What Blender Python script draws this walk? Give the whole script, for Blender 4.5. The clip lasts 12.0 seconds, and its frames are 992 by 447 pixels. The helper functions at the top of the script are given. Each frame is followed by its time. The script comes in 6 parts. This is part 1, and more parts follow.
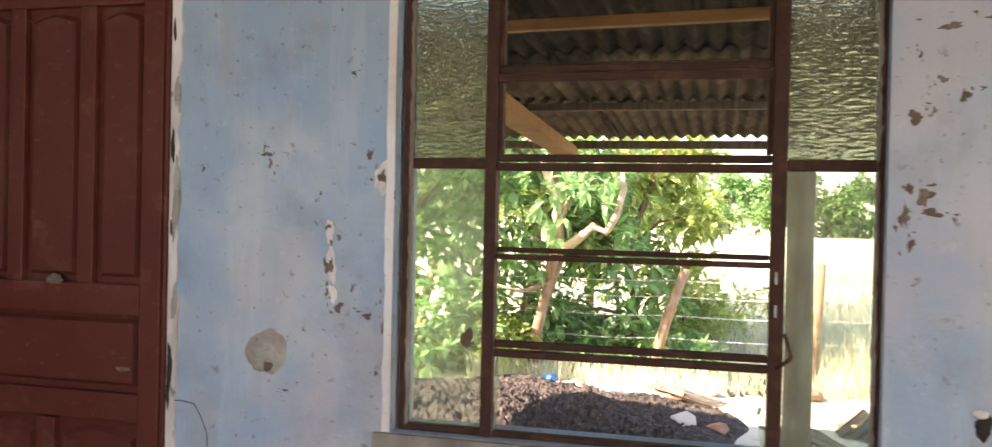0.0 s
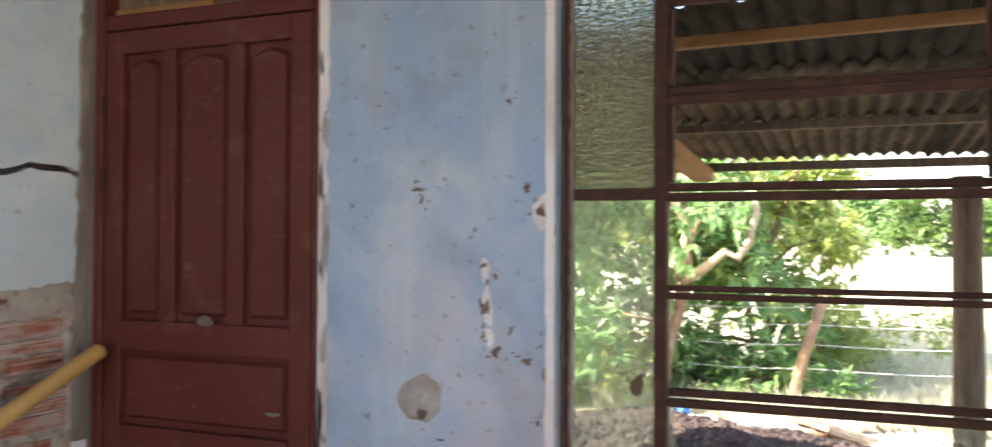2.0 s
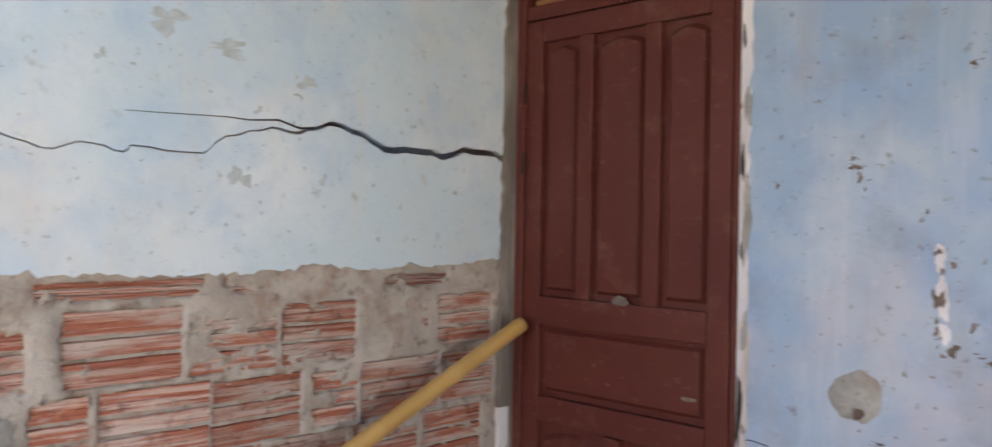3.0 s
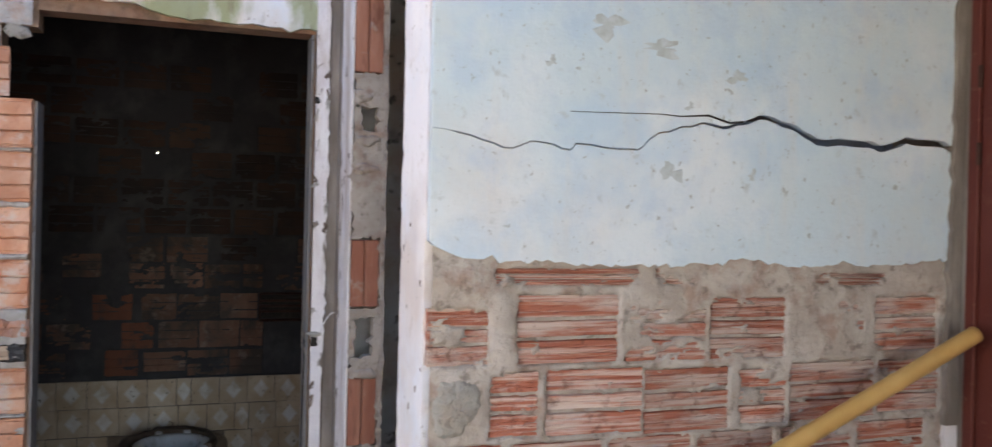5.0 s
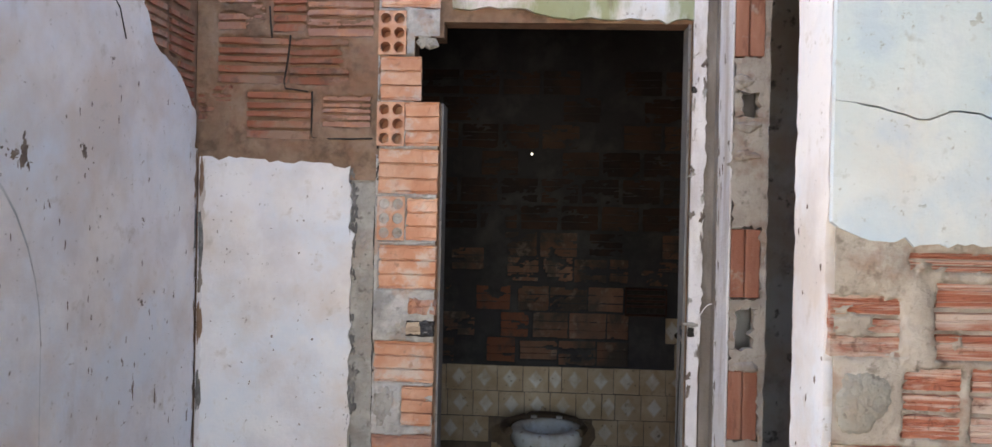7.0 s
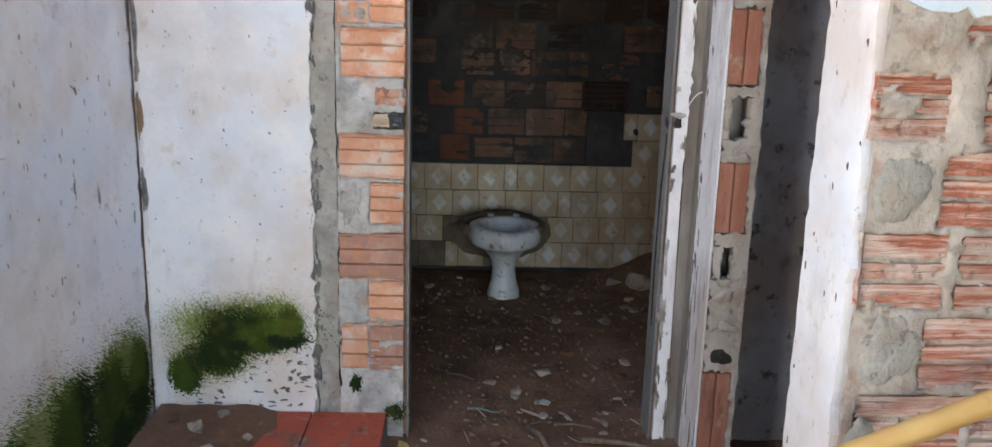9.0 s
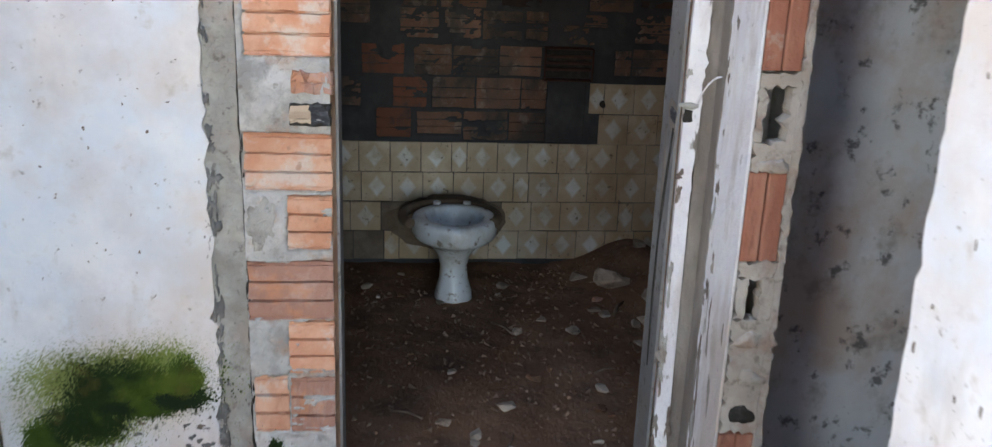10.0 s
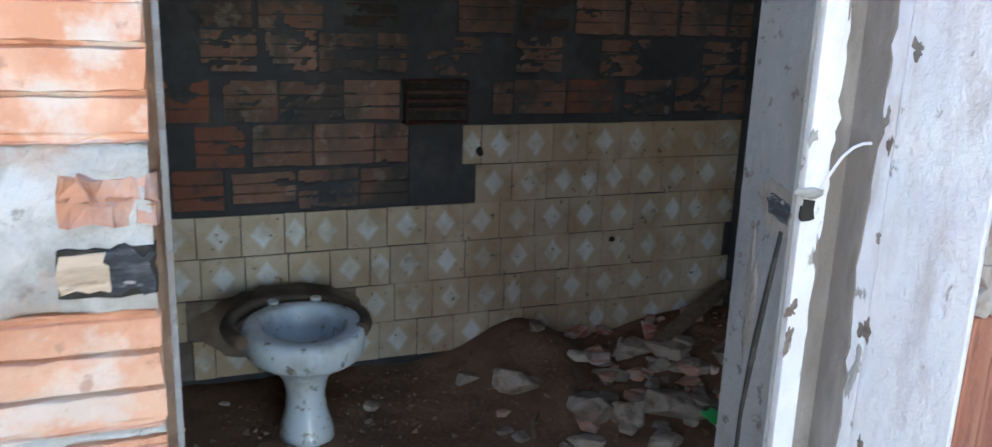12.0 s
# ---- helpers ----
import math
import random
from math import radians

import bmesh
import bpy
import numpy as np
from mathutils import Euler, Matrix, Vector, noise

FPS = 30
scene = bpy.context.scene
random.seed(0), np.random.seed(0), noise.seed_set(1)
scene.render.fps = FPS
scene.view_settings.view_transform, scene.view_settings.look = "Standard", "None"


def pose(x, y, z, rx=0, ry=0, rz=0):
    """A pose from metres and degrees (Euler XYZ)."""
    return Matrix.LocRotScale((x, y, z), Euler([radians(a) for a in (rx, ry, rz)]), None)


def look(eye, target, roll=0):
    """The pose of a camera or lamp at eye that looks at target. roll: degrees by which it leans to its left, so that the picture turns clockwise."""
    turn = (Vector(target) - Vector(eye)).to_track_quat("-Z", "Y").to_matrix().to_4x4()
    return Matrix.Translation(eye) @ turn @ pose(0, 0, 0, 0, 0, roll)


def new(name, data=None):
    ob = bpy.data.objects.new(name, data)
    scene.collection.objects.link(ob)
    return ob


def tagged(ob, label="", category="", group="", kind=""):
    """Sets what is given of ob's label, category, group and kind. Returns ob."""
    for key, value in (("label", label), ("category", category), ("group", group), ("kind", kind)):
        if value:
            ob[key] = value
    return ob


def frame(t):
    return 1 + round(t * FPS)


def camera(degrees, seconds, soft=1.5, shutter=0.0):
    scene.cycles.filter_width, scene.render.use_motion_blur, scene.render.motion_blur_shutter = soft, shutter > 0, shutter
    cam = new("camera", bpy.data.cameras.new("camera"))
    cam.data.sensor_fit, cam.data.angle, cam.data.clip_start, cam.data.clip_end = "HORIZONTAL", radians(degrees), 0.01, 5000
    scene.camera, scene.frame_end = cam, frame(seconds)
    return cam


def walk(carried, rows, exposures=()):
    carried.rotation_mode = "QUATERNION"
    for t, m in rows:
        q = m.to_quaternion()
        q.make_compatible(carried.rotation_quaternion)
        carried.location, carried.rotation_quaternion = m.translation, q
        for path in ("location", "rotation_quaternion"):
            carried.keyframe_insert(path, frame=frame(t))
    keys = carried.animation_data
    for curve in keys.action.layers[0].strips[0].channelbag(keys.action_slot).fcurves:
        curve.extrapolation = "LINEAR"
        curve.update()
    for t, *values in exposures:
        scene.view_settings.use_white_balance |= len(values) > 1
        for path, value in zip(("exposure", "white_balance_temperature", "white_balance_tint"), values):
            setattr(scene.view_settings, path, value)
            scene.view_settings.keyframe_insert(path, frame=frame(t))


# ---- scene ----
cam = camera(59.2, 12.0, soft=1.3, shutter=0.3)
METRES, EYE, TILT, LEAN, TURN = 2.77, 1.555, 0.0, 0.0, 14.4
ROWS = [
    (0.0, 0.0, 0.0, 0.0, 0.01, -0.56, -1.26),
    (0.5, -0.0303, 0.0467, 0.0066, 2.18, 0.2, -0.1),
    (1.0, -0.0326, 0.0647, 0.0095, -0.93, 0.93, 0.34),
    (1.5, -0.0343, 0.0598, 0.0093, -0.5, 1.11, 0.19),
    (2.0, -0.0479, 0.0579, 0.0091, 7.31, 0.97, -0.26),
    (2.5, -0.0847, 0.0577, 0.0053, 18.2, 0.24, -0.81),
    (3.0, -0.1075, 0.0639, 0.0038, 30.5, -0.15, -0.93),
    (5.0, -0.121, 0.0397, -0.0082, 56.21, -0.19, -1.33),
    (5.5, -0.1335, 0.0323, -0.0127, 63.19, -0.38, -1.32),
    (6.0, -0.1362, 0.0255, -0.0184, 68.87, -0.37, -1.23),
    (6.5, -0.1339, 0.0175, -0.027, 74.65, -0.36, -1.17),
    (7.0, -0.1367, 0.0074, -0.0288, 78.67, -0.29, -1.22),
    (7.5, -0.1439, 0.0008, -0.0312, 80.66, -2.19, -1.21),
    (9.5, -0.3235, -0.02, -0.0565, 71.0, -15.85, -1.99),
    (10.0, -0.4694, 0.0152, -0.0423, 69.49, -16.22, -2.05),
    (10.5, -0.6016, 0.0083, -0.0469, 68.67, -16.21, -2.13),
    (11.0, -0.7034, 0.0211, -0.0581, 67.29, -15.69, -1.47),
    (11.5, -0.8155, 0.05, -0.0677, 61.54, -15.0, -1.57),
    (12.0, -0.8774, 0.0625, -0.0615, 54.27, -14.45, -1.93),
]
walk(cam, [(t, pose(0, 0, EYE, TILT, LEAN, TURN) @ pose(METRES * x, METRES * y, METRES * z, 90 + pitch, roll, yaw)) for t, x, y, z, yaw, pitch, roll in ROWS],
     exposures=[(0.0, 2.28, 7900, 15), (0.5, 2.33, 7500, 15), (1.5, 2.38, 7400, 16), (2.0, 2.28, 7150, 16), (2.5, 2.46, 7000, 14), (3.2, 2.58, 7200, 18), (5.0, 2.62, 7100, 17), (6.0, 2.72, 7200, 16), (7.5, 2.84, 7700, 15), (9.5, 3.15, 7050, 10), (10.5, 3.24, 6950, 9), (11.0, 3.28, 7000, 9), (11.5, 3.48, 6600, 7), (12.0, 3.80, 6200, 5)])

# ---- world, sun, added fill lamps in the unseen east and south openings ----
world = bpy.data.worlds.new("sky")
scene.world = world
world.use_nodes = True
wn = world.node_tree
sky = wn.nodes.new("ShaderNodeTexSky")
sky.sky_type = "NISHITA"
sky.sun_disc = False
sky.sun_elevation = radians(38)
sky.sun_rotation = radians(237)
wn.links.new(sky.outputs[0], wn.nodes["Background"].inputs[0])
wn.nodes["Background"].inputs[1].default_value = 0.15


def lamp(name, kind, m, energy, colour, size=1.0, size_y=1.0):
    data = bpy.data.lights.new(name, kind)
    data.energy, data.color = energy, colour
    if kind == "SUN":
        data.angle = radians(0.6)
    else:
        data.shape, data.size, data.size_y = "RECTANGLE", size, size_y
    ob = new(name, data)
    ob.matrix_world = m
    return ob


lamp("sun", "SUN", look((-28, -17, 26), (0, 1, 0)), 5.0, (1.0, 0.95, 0.86))
# Two invented area lamps that brighten the rooms from out of view.
lamp("daylight_east_opening", "AREA", look((3.05, 0.25, 1.2), (-3, 0.0, 1.15)), 5.0, (0.94, 0.97, 1.0), 2.2, 1.7)
lamp("daylight_south_opening", "AREA", look((-1.30, -1.40, 1.2), (-1.30, 2.0, 1.0)), 3.5, (1.0, 0.98, 0.95), 0.9, 1.6)

# ---- materials ----


def node(tree, kind, **inputs):
    n = tree.nodes.new(kind)
    for key, value in inputs.items():
        n.inputs[key].default_value = value
    return n


def surface(name, base, layers=(), rough=0.85, bumps=((40, 0.15),), rand=0.0, metal=0.0, spec=0.3, per_island=False):
    """Principled surface. layers: (colour, noise scale, low, high, strength, stretch xyz)."""
    m = bpy.data.materials.new(name)
    m.use_nodes = True
    t = m.node_tree
    b = t.nodes["Principled BSDF"]
    b.inputs["Roughness"].default_value = rough
    b.inputs["Metallic"].default_value = metal
    b.inputs["Specular IOR Level"].default_value = spec
    co = t.nodes.new("ShaderNodeTexCoord")
    info = t.nodes.new("ShaderNodeObjectInfo")
    shift = t.nodes.new("ShaderNodeVectorMath")
    shift.operation = "SCALE"
    shift.inputs[0].default_value = (17.0, 31.0, 23.0)
    t.links.new(info.outputs["Random"], shift.inputs["Scale"])
    add = t.nodes.new("ShaderNodeVectorMath")
    t.links.new(co.outputs["Object"], add.inputs[0])
    if rand:
        t.links.new(shift.outputs[0], add.inputs[1])
    else:
        add.inputs[1].default_value = (3.1, 7.7, 1.3)
    where = add.outputs[0]

    def field(scale, stretch, detail=7.0):
        mp = t.nodes.new("ShaderNodeMapping")
        mp.inputs["Scale"].default_value = stretch
        t.links.new(where, mp.inputs["Vector"])
        nz = node(t, "ShaderNodeTexNoise", Scale=scale, Detail=detail, Roughness=0.62)
        t.links.new(mp.outputs[0], nz.inputs["Vector"])
        return nz.outputs["Fac"]

    colour = None
    for i, layer in enumerate(layers):
        c, scale, lo, hi, strength = layer[:5]
        stretch = layer[5] if len(layer) > 5 else (1, 1, 1)
        mr = t.nodes.new("ShaderNodeMapRange")
        mr.inputs["From Min"].default_value, mr.inputs["From Max"].default_value = lo, hi
        mr.inputs["To Max"].default_value = strength
        t.links.new(field(scale, stretch), mr.inputs["Value"])
        mx = t.nodes.new("ShaderNodeMix")
        mx.data_type = "RGBA"
        t.links.new(mr.outputs[0], mx.inputs["Factor"])
        if colour is None:
            mx.inputs["A"].default_value = (*base, 1)
        else:
            t.links.new(colour, mx.inputs["A"])
        mx.inputs["B"].default_value = (*c, 1)
        colour = mx.outputs["Result"]
    if rand or per_island:
        hs = t.nodes.new("ShaderNodeHueSaturation")
        if colour is None:
            hs.inputs["Color"].default_value = (*base, 1)
        else:
            t.links.new(colour, hs.inputs["Color"])
        mr = t.nodes.new("ShaderNodeMapRange")
        amount = rand or 0.3
        mr.inputs["To Min"].default_value, mr.inputs["To Max"].default_value = 1 - amount, 1 + amount
        if per_island:
            geo = t.nodes.new("ShaderNodeNewGeometry")
            t.links.new(geo.outputs["Random Per Island"], mr.inputs["Value"])
        else:
            t.links.new(info.outputs["Random"], mr.inputs["Value"])
        t.links.new(mr.outputs[0], hs.inputs["Value"])
        colour = hs.outputs[0]
    if colour is None:
        b.inputs["Base Color"].default_value = (*base, 1)
    else:
        t.links.new(colour, b.inputs["Base Color"])
    last = None
    for bump in bumps:
        scale, strength = bump[:2]
        bp = node(t, "ShaderNodeBump", Strength=strength, Distance=min(0.02, 0.6 / scale))
        t.links.new(field(scale, bump[2] if len(bump) > 2 else (1, 1, 1)), bp.inputs["Height"])
        if last:
            t.links.new(last, bp.inputs["Normal"])
        last = bp.outputs[0]
    if last:
        t.links.new(last, b.inputs["Normal"])
    return m


DIRT = (0.16, 0.12, 0.09)
M_BLUE_A = surface("blue_wall_paint", (0.29, 0.405, 0.555), [
    ((0.46, 0.53, 0.61), 2.4, 0.44, 0.64, 0.7), ((0.25, 0.38, 0.60), 3.4, 0.50, 0.62, 0.5),
    ((0.52, 0.46, 0.49), 1.5, 0.50, 0.64, 0.55), ((0.60, 0.62, 0.66), 10, 0.52, 0.68, 0.34, (1, 1, 0.12)), ((0.22, 0.27, 0.36), 3.8, 0.52, 0.68, 0.55),
    ((0.36, 0.38, 0.42), 7, 0.56, 0.68, 0.5, (1, 1, 0.35)), ((0.20, 0.22, 0.25), 24, 0.61, 0.68, 0.75), (DIRT, 48, 0.63, 0.68, 0.75), ((0.62, 0.64, 0.66), 33, 0.63, 0.70, 0.22)],
    rough=0.75, bumps=((6, 0.12), (55, 0.16), (180, 0.1)))
M_BLUE_B = surface("pale_blue_wall_paint", (0.52, 0.64, 0.72), [
    ((0.65, 0.72, 0.78), 2.0, 0.44, 0.60, 0.8), ((0.40, 0.56, 0.72), 2.9, 0.50, 0.64, 0.65),
    ((0.60, 0.55, 0.51), 1.4, 0.53, 0.66, 0.35), ((0.62, 0.62, 0.62), 9, 0.54, 0.68, 0.4, (1, 1, 0.15)), ((0.36, 0.50, 0.68), 6, 0.54, 0.68, 0.4), ((0.38, 0.43, 0.46), 20, 0.60, 0.71, 0.6), ((0.27, 0.29, 0.30), 46, 0.64, 0.69, 0.7), ((0.20, 0.21, 0.21), 90, 0.66, 0.70, 0.6)],
    rough=0.8, bumps=((7, 0.14), (60, 0.16), (180, 0.1)))
WHITE_LAYERS = [((0.62, 0.69, 0.78), 1.8, 0.44, 0.60, 0.8), ((0.60, 0.51, 0.45), 2.1, 0.47, 0.63, 0.7), ((0.57, 0.55, 0.57), 6, 0.48, 0.66, 0.5),
    ((0.82, 0.81, 0.81), 4, 0.5, 0.64, 0.5), ((0.46, 0.42, 0.39), 7, 0.60, 0.74, 0.5, (1, 1, 0.35)),
    ((0.40, 0.35, 0.31), 16, 0.60, 0.72, 0.45), ((0.20, 0.175, 0.16), 34, 0.655, 0.70, 0.65), ((0.14, 0.12, 0.11), 70, 0.67, 0.71, 0.6)]
M_WHITE = surface("stained_whitewash", (0.74, 0.74, 0.78), WHITE_LAYERS, rough=0.85, bumps=((5, 0.14), (50, 0.2), (180, 0.12)))
M_LINTEL = surface("lichen_stained_whitewash", (0.62, 0.61, 0.58), WHITE_LAYERS + [((0.20, 0.24, 0.07), 5, 0.48, 0.60, 0.75, (1, 1, 0.4)), ((0.15, 0.12, 0.08), 11, 0.56, 0.66, 0.7, (1, 1, 0.3))], rough=0.9, bumps=((8, 0.2), (60, 0.25)))
M_CLOSET = surface("grimy_blue_grey_wall", (0.50, 0.53, 0.55), [
    ((0.36, 0.38, 0.40), 3, 0.45, 0.64, 0.7), ((0.40, 0.31, 0.25), 2.6, 0.46, 0.60, 0.75), ((0.20, 0.18, 0.15), 7, 0.54, 0.66, 0.6), ((0.08, 0.08, 0.08), 16, 0.585, 0.66, 0.85)],
    bumps=((8, 0.15), (60, 0.15)))
M_CEMENT = surface("grey_cement", (0.31, 0.305, 0.285), [
    ((0.43, 0.42, 0.40), 7, 0.44, 0.60, 0.8), ((0.24, 0.225, 0.205), 12, 0.52, 0.64, 0.75), ((0.34, 0.27, 0.22), 5, 0.54, 0.64, 0.5), ((0.12, 0.11, 0.10), 36, 0.58, 0.66, 0.7)],
    rough=0.95, bumps=((12, 0.5), (60, 0.6), (200, 0.4)))
M_REVEAL = surface("worn_grey_reveal", (0.16, 0.16, 0.163), [((0.215, 0.213, 0.213), 6, 0.44, 0.60, 0.8, (1, 1, 0.3)), ((0.17, 0.155, 0.14), 12, 0.54, 0.64, 0.8, (1, 1, 0.4)), ((0.08, 0.07, 0.06), 40, 0.60, 0.66, 0.8)], rough=0.9, bumps=((18, 0.35), (80, 0.4)))
M_MORTAR = surface("brown_grey_mortar", (0.355, 0.318, 0.285), [
    ((0.46, 0.425, 0.39), 9, 0.42, 0.60, 0.8), ((0.27, 0.17, 0.13), 12, 0.52, 0.64, 0.6), ((0.13, 0.11, 0.09), 26, 0.56, 0.66, 0.6)],
    rough=0.95, bumps=((14, 0.5), (80, 0.5), (260, 0.25)))
M_MORTAR_BROWN = surface("earthy_mortar", (0.22, 0.142, 0.098), [
    ((0.30, 0.215, 0.16), 9, 0.45, 0.64, 0.8), ((0.26, 0.13, 0.085), 5, 0.48, 0.62, 0.6), ((0.10, 0.07, 0.05), 12, 0.52, 0.66, 0.65)],
    rough=0.95, bumps=((14, 0.5), (80, 0.5)))
M_BRICK = surface("red_hollow_brick", (0.36, 0.13, 0.085), [
    ((0.28, 0.09, 0.06), 9, 0.45, 0.68, 0.7), ((0.54, 0.43, 0.38), 26, 0.47, 0.60, 0.80, (0.10, 1, 3.5)),
    ((0.50, 0.43, 0.39), 7, 0.48, 0.60, 0.75, (0.5, 1, 1.8)), ((0.13, 0.06, 0.045), 26, 0.57, 0.66, 0.65)],
    rough=0.9, bumps=((22, 0.3), (120, 0.35)), rand=0.16)
M_BRICK_ORANGE = surface("orange_hollow_brick", (0.55, 0.275, 0.175), [
    ((0.65, 0.41, 0.30), 6, 0.42, 0.58, 0.85), ((0.46, 0.21, 0.13), 11, 0.54, 0.66, 0.5), ((0.60, 0.55, 0.51), 9, 0.52, 0.62, 0.75), ((0.30, 0.18, 0.13), 34, 0.62, 0.68, 0.5)],
    rough=0.9, bumps=((22, 0.25), (130, 0.3)), rand=0.12)
M_BRICK_BROWN = surface("brown_smeared_brick", (0.31, 0.120, 0.076), [
    ((0.38, 0.20, 0.145), 8, 0.45, 0.60, 0.7), ((0.27, 0.205, 0.16), 6, 0.53, 0.63, 0.7), ((0.11, 0.065, 0.05), 16, 0.54, 0.66, 0.65)],
    rough=0.92, bumps=((22, 0.35), (120, 0.4)), rand=0.22)
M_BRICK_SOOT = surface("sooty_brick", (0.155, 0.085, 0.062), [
    ((0.25, 0.145, 0.100), 8, 0.46, 0.62, 0.7), ((0.055, 0.050, 0.048), 4, 0.45, 0.58, 0.92), ((0.24, 0.20, 0.17), 14, 0.56, 0.66, 0.5)],
    rough=0.92, bumps=((22, 0.3), (120, 0.3)), rand=0.22)
M_BRICK_RUST = surface("rust_red_brick", (0.165, 0.066, 0.042), [((0.12, 0.05, 0.036), 8, 0.45, 0.62, 0.7), ((0.055, 0.050, 0.048), 6, 0.52, 0.62, 0.8)], rough=0.92, bumps=((22, 0.3), (120, 0.3)), rand=0.15)
# Darker copy of the sooty brick, with the upper wall's shade in its colour.
M_BRICK_SHADED = surface("shaded_sooty_brick", (0.060, 0.037, 0.028), [((0.095, 0.058, 0.042), 8, 0.48, 0.64, 0.7), ((0.030, 0.027, 0.026), 4, 0.45, 0.58, 0.9)], rough=0.92, bumps=((22, 0.3), (120, 0.3)), rand=0.25)
M_BRICK_WEB = surface("red_brick_web", (0.31, 0.125, 0.085), [((0.42, 0.22, 0.16), 9, 0.45, 0.62, 0.75, (1, 1, 0.2)), ((0.16, 0.07, 0.05), 16, 0.54, 0.64, 0.75, (1, 1, 0.25)), ((0.42, 0.38, 0.34), 12, 0.60, 0.68, 0.6)], rough=0.9, bumps=((22, 0.3), (120, 0.3)), rand=0.1)
M_SOOT = surface("sooty_render", (0.042, 0.042, 0.047), [
    ((0.072, 0.070, 0.074), 4, 0.48, 0.64, 0.8), ((0.03, 0.034, 0.036), 7, 0.5, 0.64, 0.7)], rough=0.9, bumps=((14, 0.3), (90, 0.3)))
M_DOOR = surface("dark_red_gloss_paint", (0.088, 0.018, 0.0135), [
    ((0.115, 0.030, 0.022), 3, 0.42, 0.68, 0.7), ((0.10, 0.022, 0.018), 6, 0.52, 0.72, 0.6, (1, 1, 0.2)),
    ((0.22, 0.12, 0.09), 26, 0.60, 0.72, 0.25, (0.6, 1, 1.5)), ((0.24, 0.13, 0.095), 40, 0.65, 0.70, 0.45), ((0.20, 0.10, 0.075), 9, 0.58, 0.70, 0.30)], rough=0.55, bumps=((8, 0.06, (6, 1, 1)), (80, 0.08)), spec=0.28)
M_RUST = surface("rusty_brown_iron", (0.045, 0.018, 0.013), [
    ((0.095, 0.042, 0.027), 18, 0.50, 0.66, 0.7), ((0.035, 0.016, 0.012), 25, 0.55, 0.7, 0.7)], rough=0.7, bumps=((50, 0.3), (160, 0.3)))
M_SOIL = surface("dark_earth", (0.155, 0.080, 0.046), [
    ((0.245, 0.138, 0.084), 2.5, 0.42, 0.62, 0.85), ((0.05, 0.035, 0.026), 6, 0.5, 0.7, 0.7), ((0.20, 0.165, 0.13), 34, 0.60, 0.68, 0.6)],
    rough=0.95, bumps=((9, 0.4), (45, 0.6), (160, 0.4)))
M_ROOFSHEET = surface("weathered_fibre_cement", (0.105, 0.080, 0.054), [
    ((0.048, 0.036, 0.025), 3, 0.42, 0.60, 0.85), ((0.17, 0.135, 0.095), 8, 0.52, 0.7, 0.6), ((0.06, 0.055, 0.04), 18, 0.56, 0.72, 0.7)],
    rough=0.95, bumps=((25, 0.3), (90, 0.3)))
M_TIMBER = surface("raw_timber", (0.31, 0.16, 0.065), [
    ((0.20, 0.095, 0.038), 3, 0.42, 0.66, 0.7, (1, 1, 8)), ((0.16, 0.085, 0.04), 9, 0.58, 0.72, 0.6)], rough=0.8, bumps=((30, 0.2),))
M_DARKWOOD = surface("weathered_dark_timber", (0.14, 0.095, 0.065), [
    ((0.23, 0.175, 0.13), 5, 0.42, 0.66, 0.8, (6, 6, 0.6)), ((0.07, 0.045, 0.032), 9, 0.52, 0.7, 0.7, (6, 6, 0.6))], rough=0.9, bumps=((30, 0.4, (5, 5, 0.5)),))
M_BAMBOO = surface("yellow_bamboo", (0.50, 0.30, 0.10), [
    ((0.58, 0.38, 0.15), 4, 0.42, 0.66, 0.8), ((0.30, 0.15, 0.05), 12, 0.58, 0.72, 0.6)], rough=0.5, bumps=((40, 0.1),))
M_PORCELAIN = surface("dirty_white_porcelain", (0.62, 0.66, 0.70), [
    ((0.52, 0.53, 0.52), 6, 0.45, 0.66, 0.7), ((0.16, 0.11, 0.075), 22, 0.58, 0.66, 0.8), ((0.30, 0.27, 0.22), 5, 0.52, 0.66, 0.6)], rough=0.25, bumps=((30, 0.02),), spec=0.5)
M_GRIME = surface("grime_and_dark_marks", (0.10, 0.070, 0.048), [((0.16, 0.12, 0.085), 12, 0.45, 0.66, 0.8)], rough=0.8)
M_REDTILE = surface("red_cement_tile", (0.42, 0.085, 0.045), [
    ((0.34, 0.065, 0.04), 5, 0.45, 0.66, 0.7), ((0.15, 0.085, 0.06), 7, 0.48, 0.64, 0.85), ((0.40, 0.27, 0.21), 14, 0.56, 0.68, 0.6), ((0.09, 0.055, 0.04), 30, 0.58, 0.66, 0.7)], rough=0.85, bumps=((18, 0.2), (60, 0.25)))
M_CEIL = surface("grey_roof_boards", (0.22, 0.19, 0.165), [((0.13, 0.11, 0.095), 4, 0.45, 0.66, 0.8)])
# Char, and also the painted darkness inside holes and cracks.
M_BLACK = surface("black_char_and_recess", (0.022, 0.020, 0.018), [((0.06, 0.055, 0.05), 40, 0.5, 0.7, 0.8)])
M_DUSTY = surface("dusty_mortar_rubble", (0.29, 0.235, 0.19), [((0.41, 0.34, 0.28), 9, 0.45, 0.62, 0.8), ((0.11, 0.08, 0.06), 14, 0.52, 0.64, 0.7)], rough=0.95, bumps=((20, 0.4), (90, 0.4)), rand=0.25)
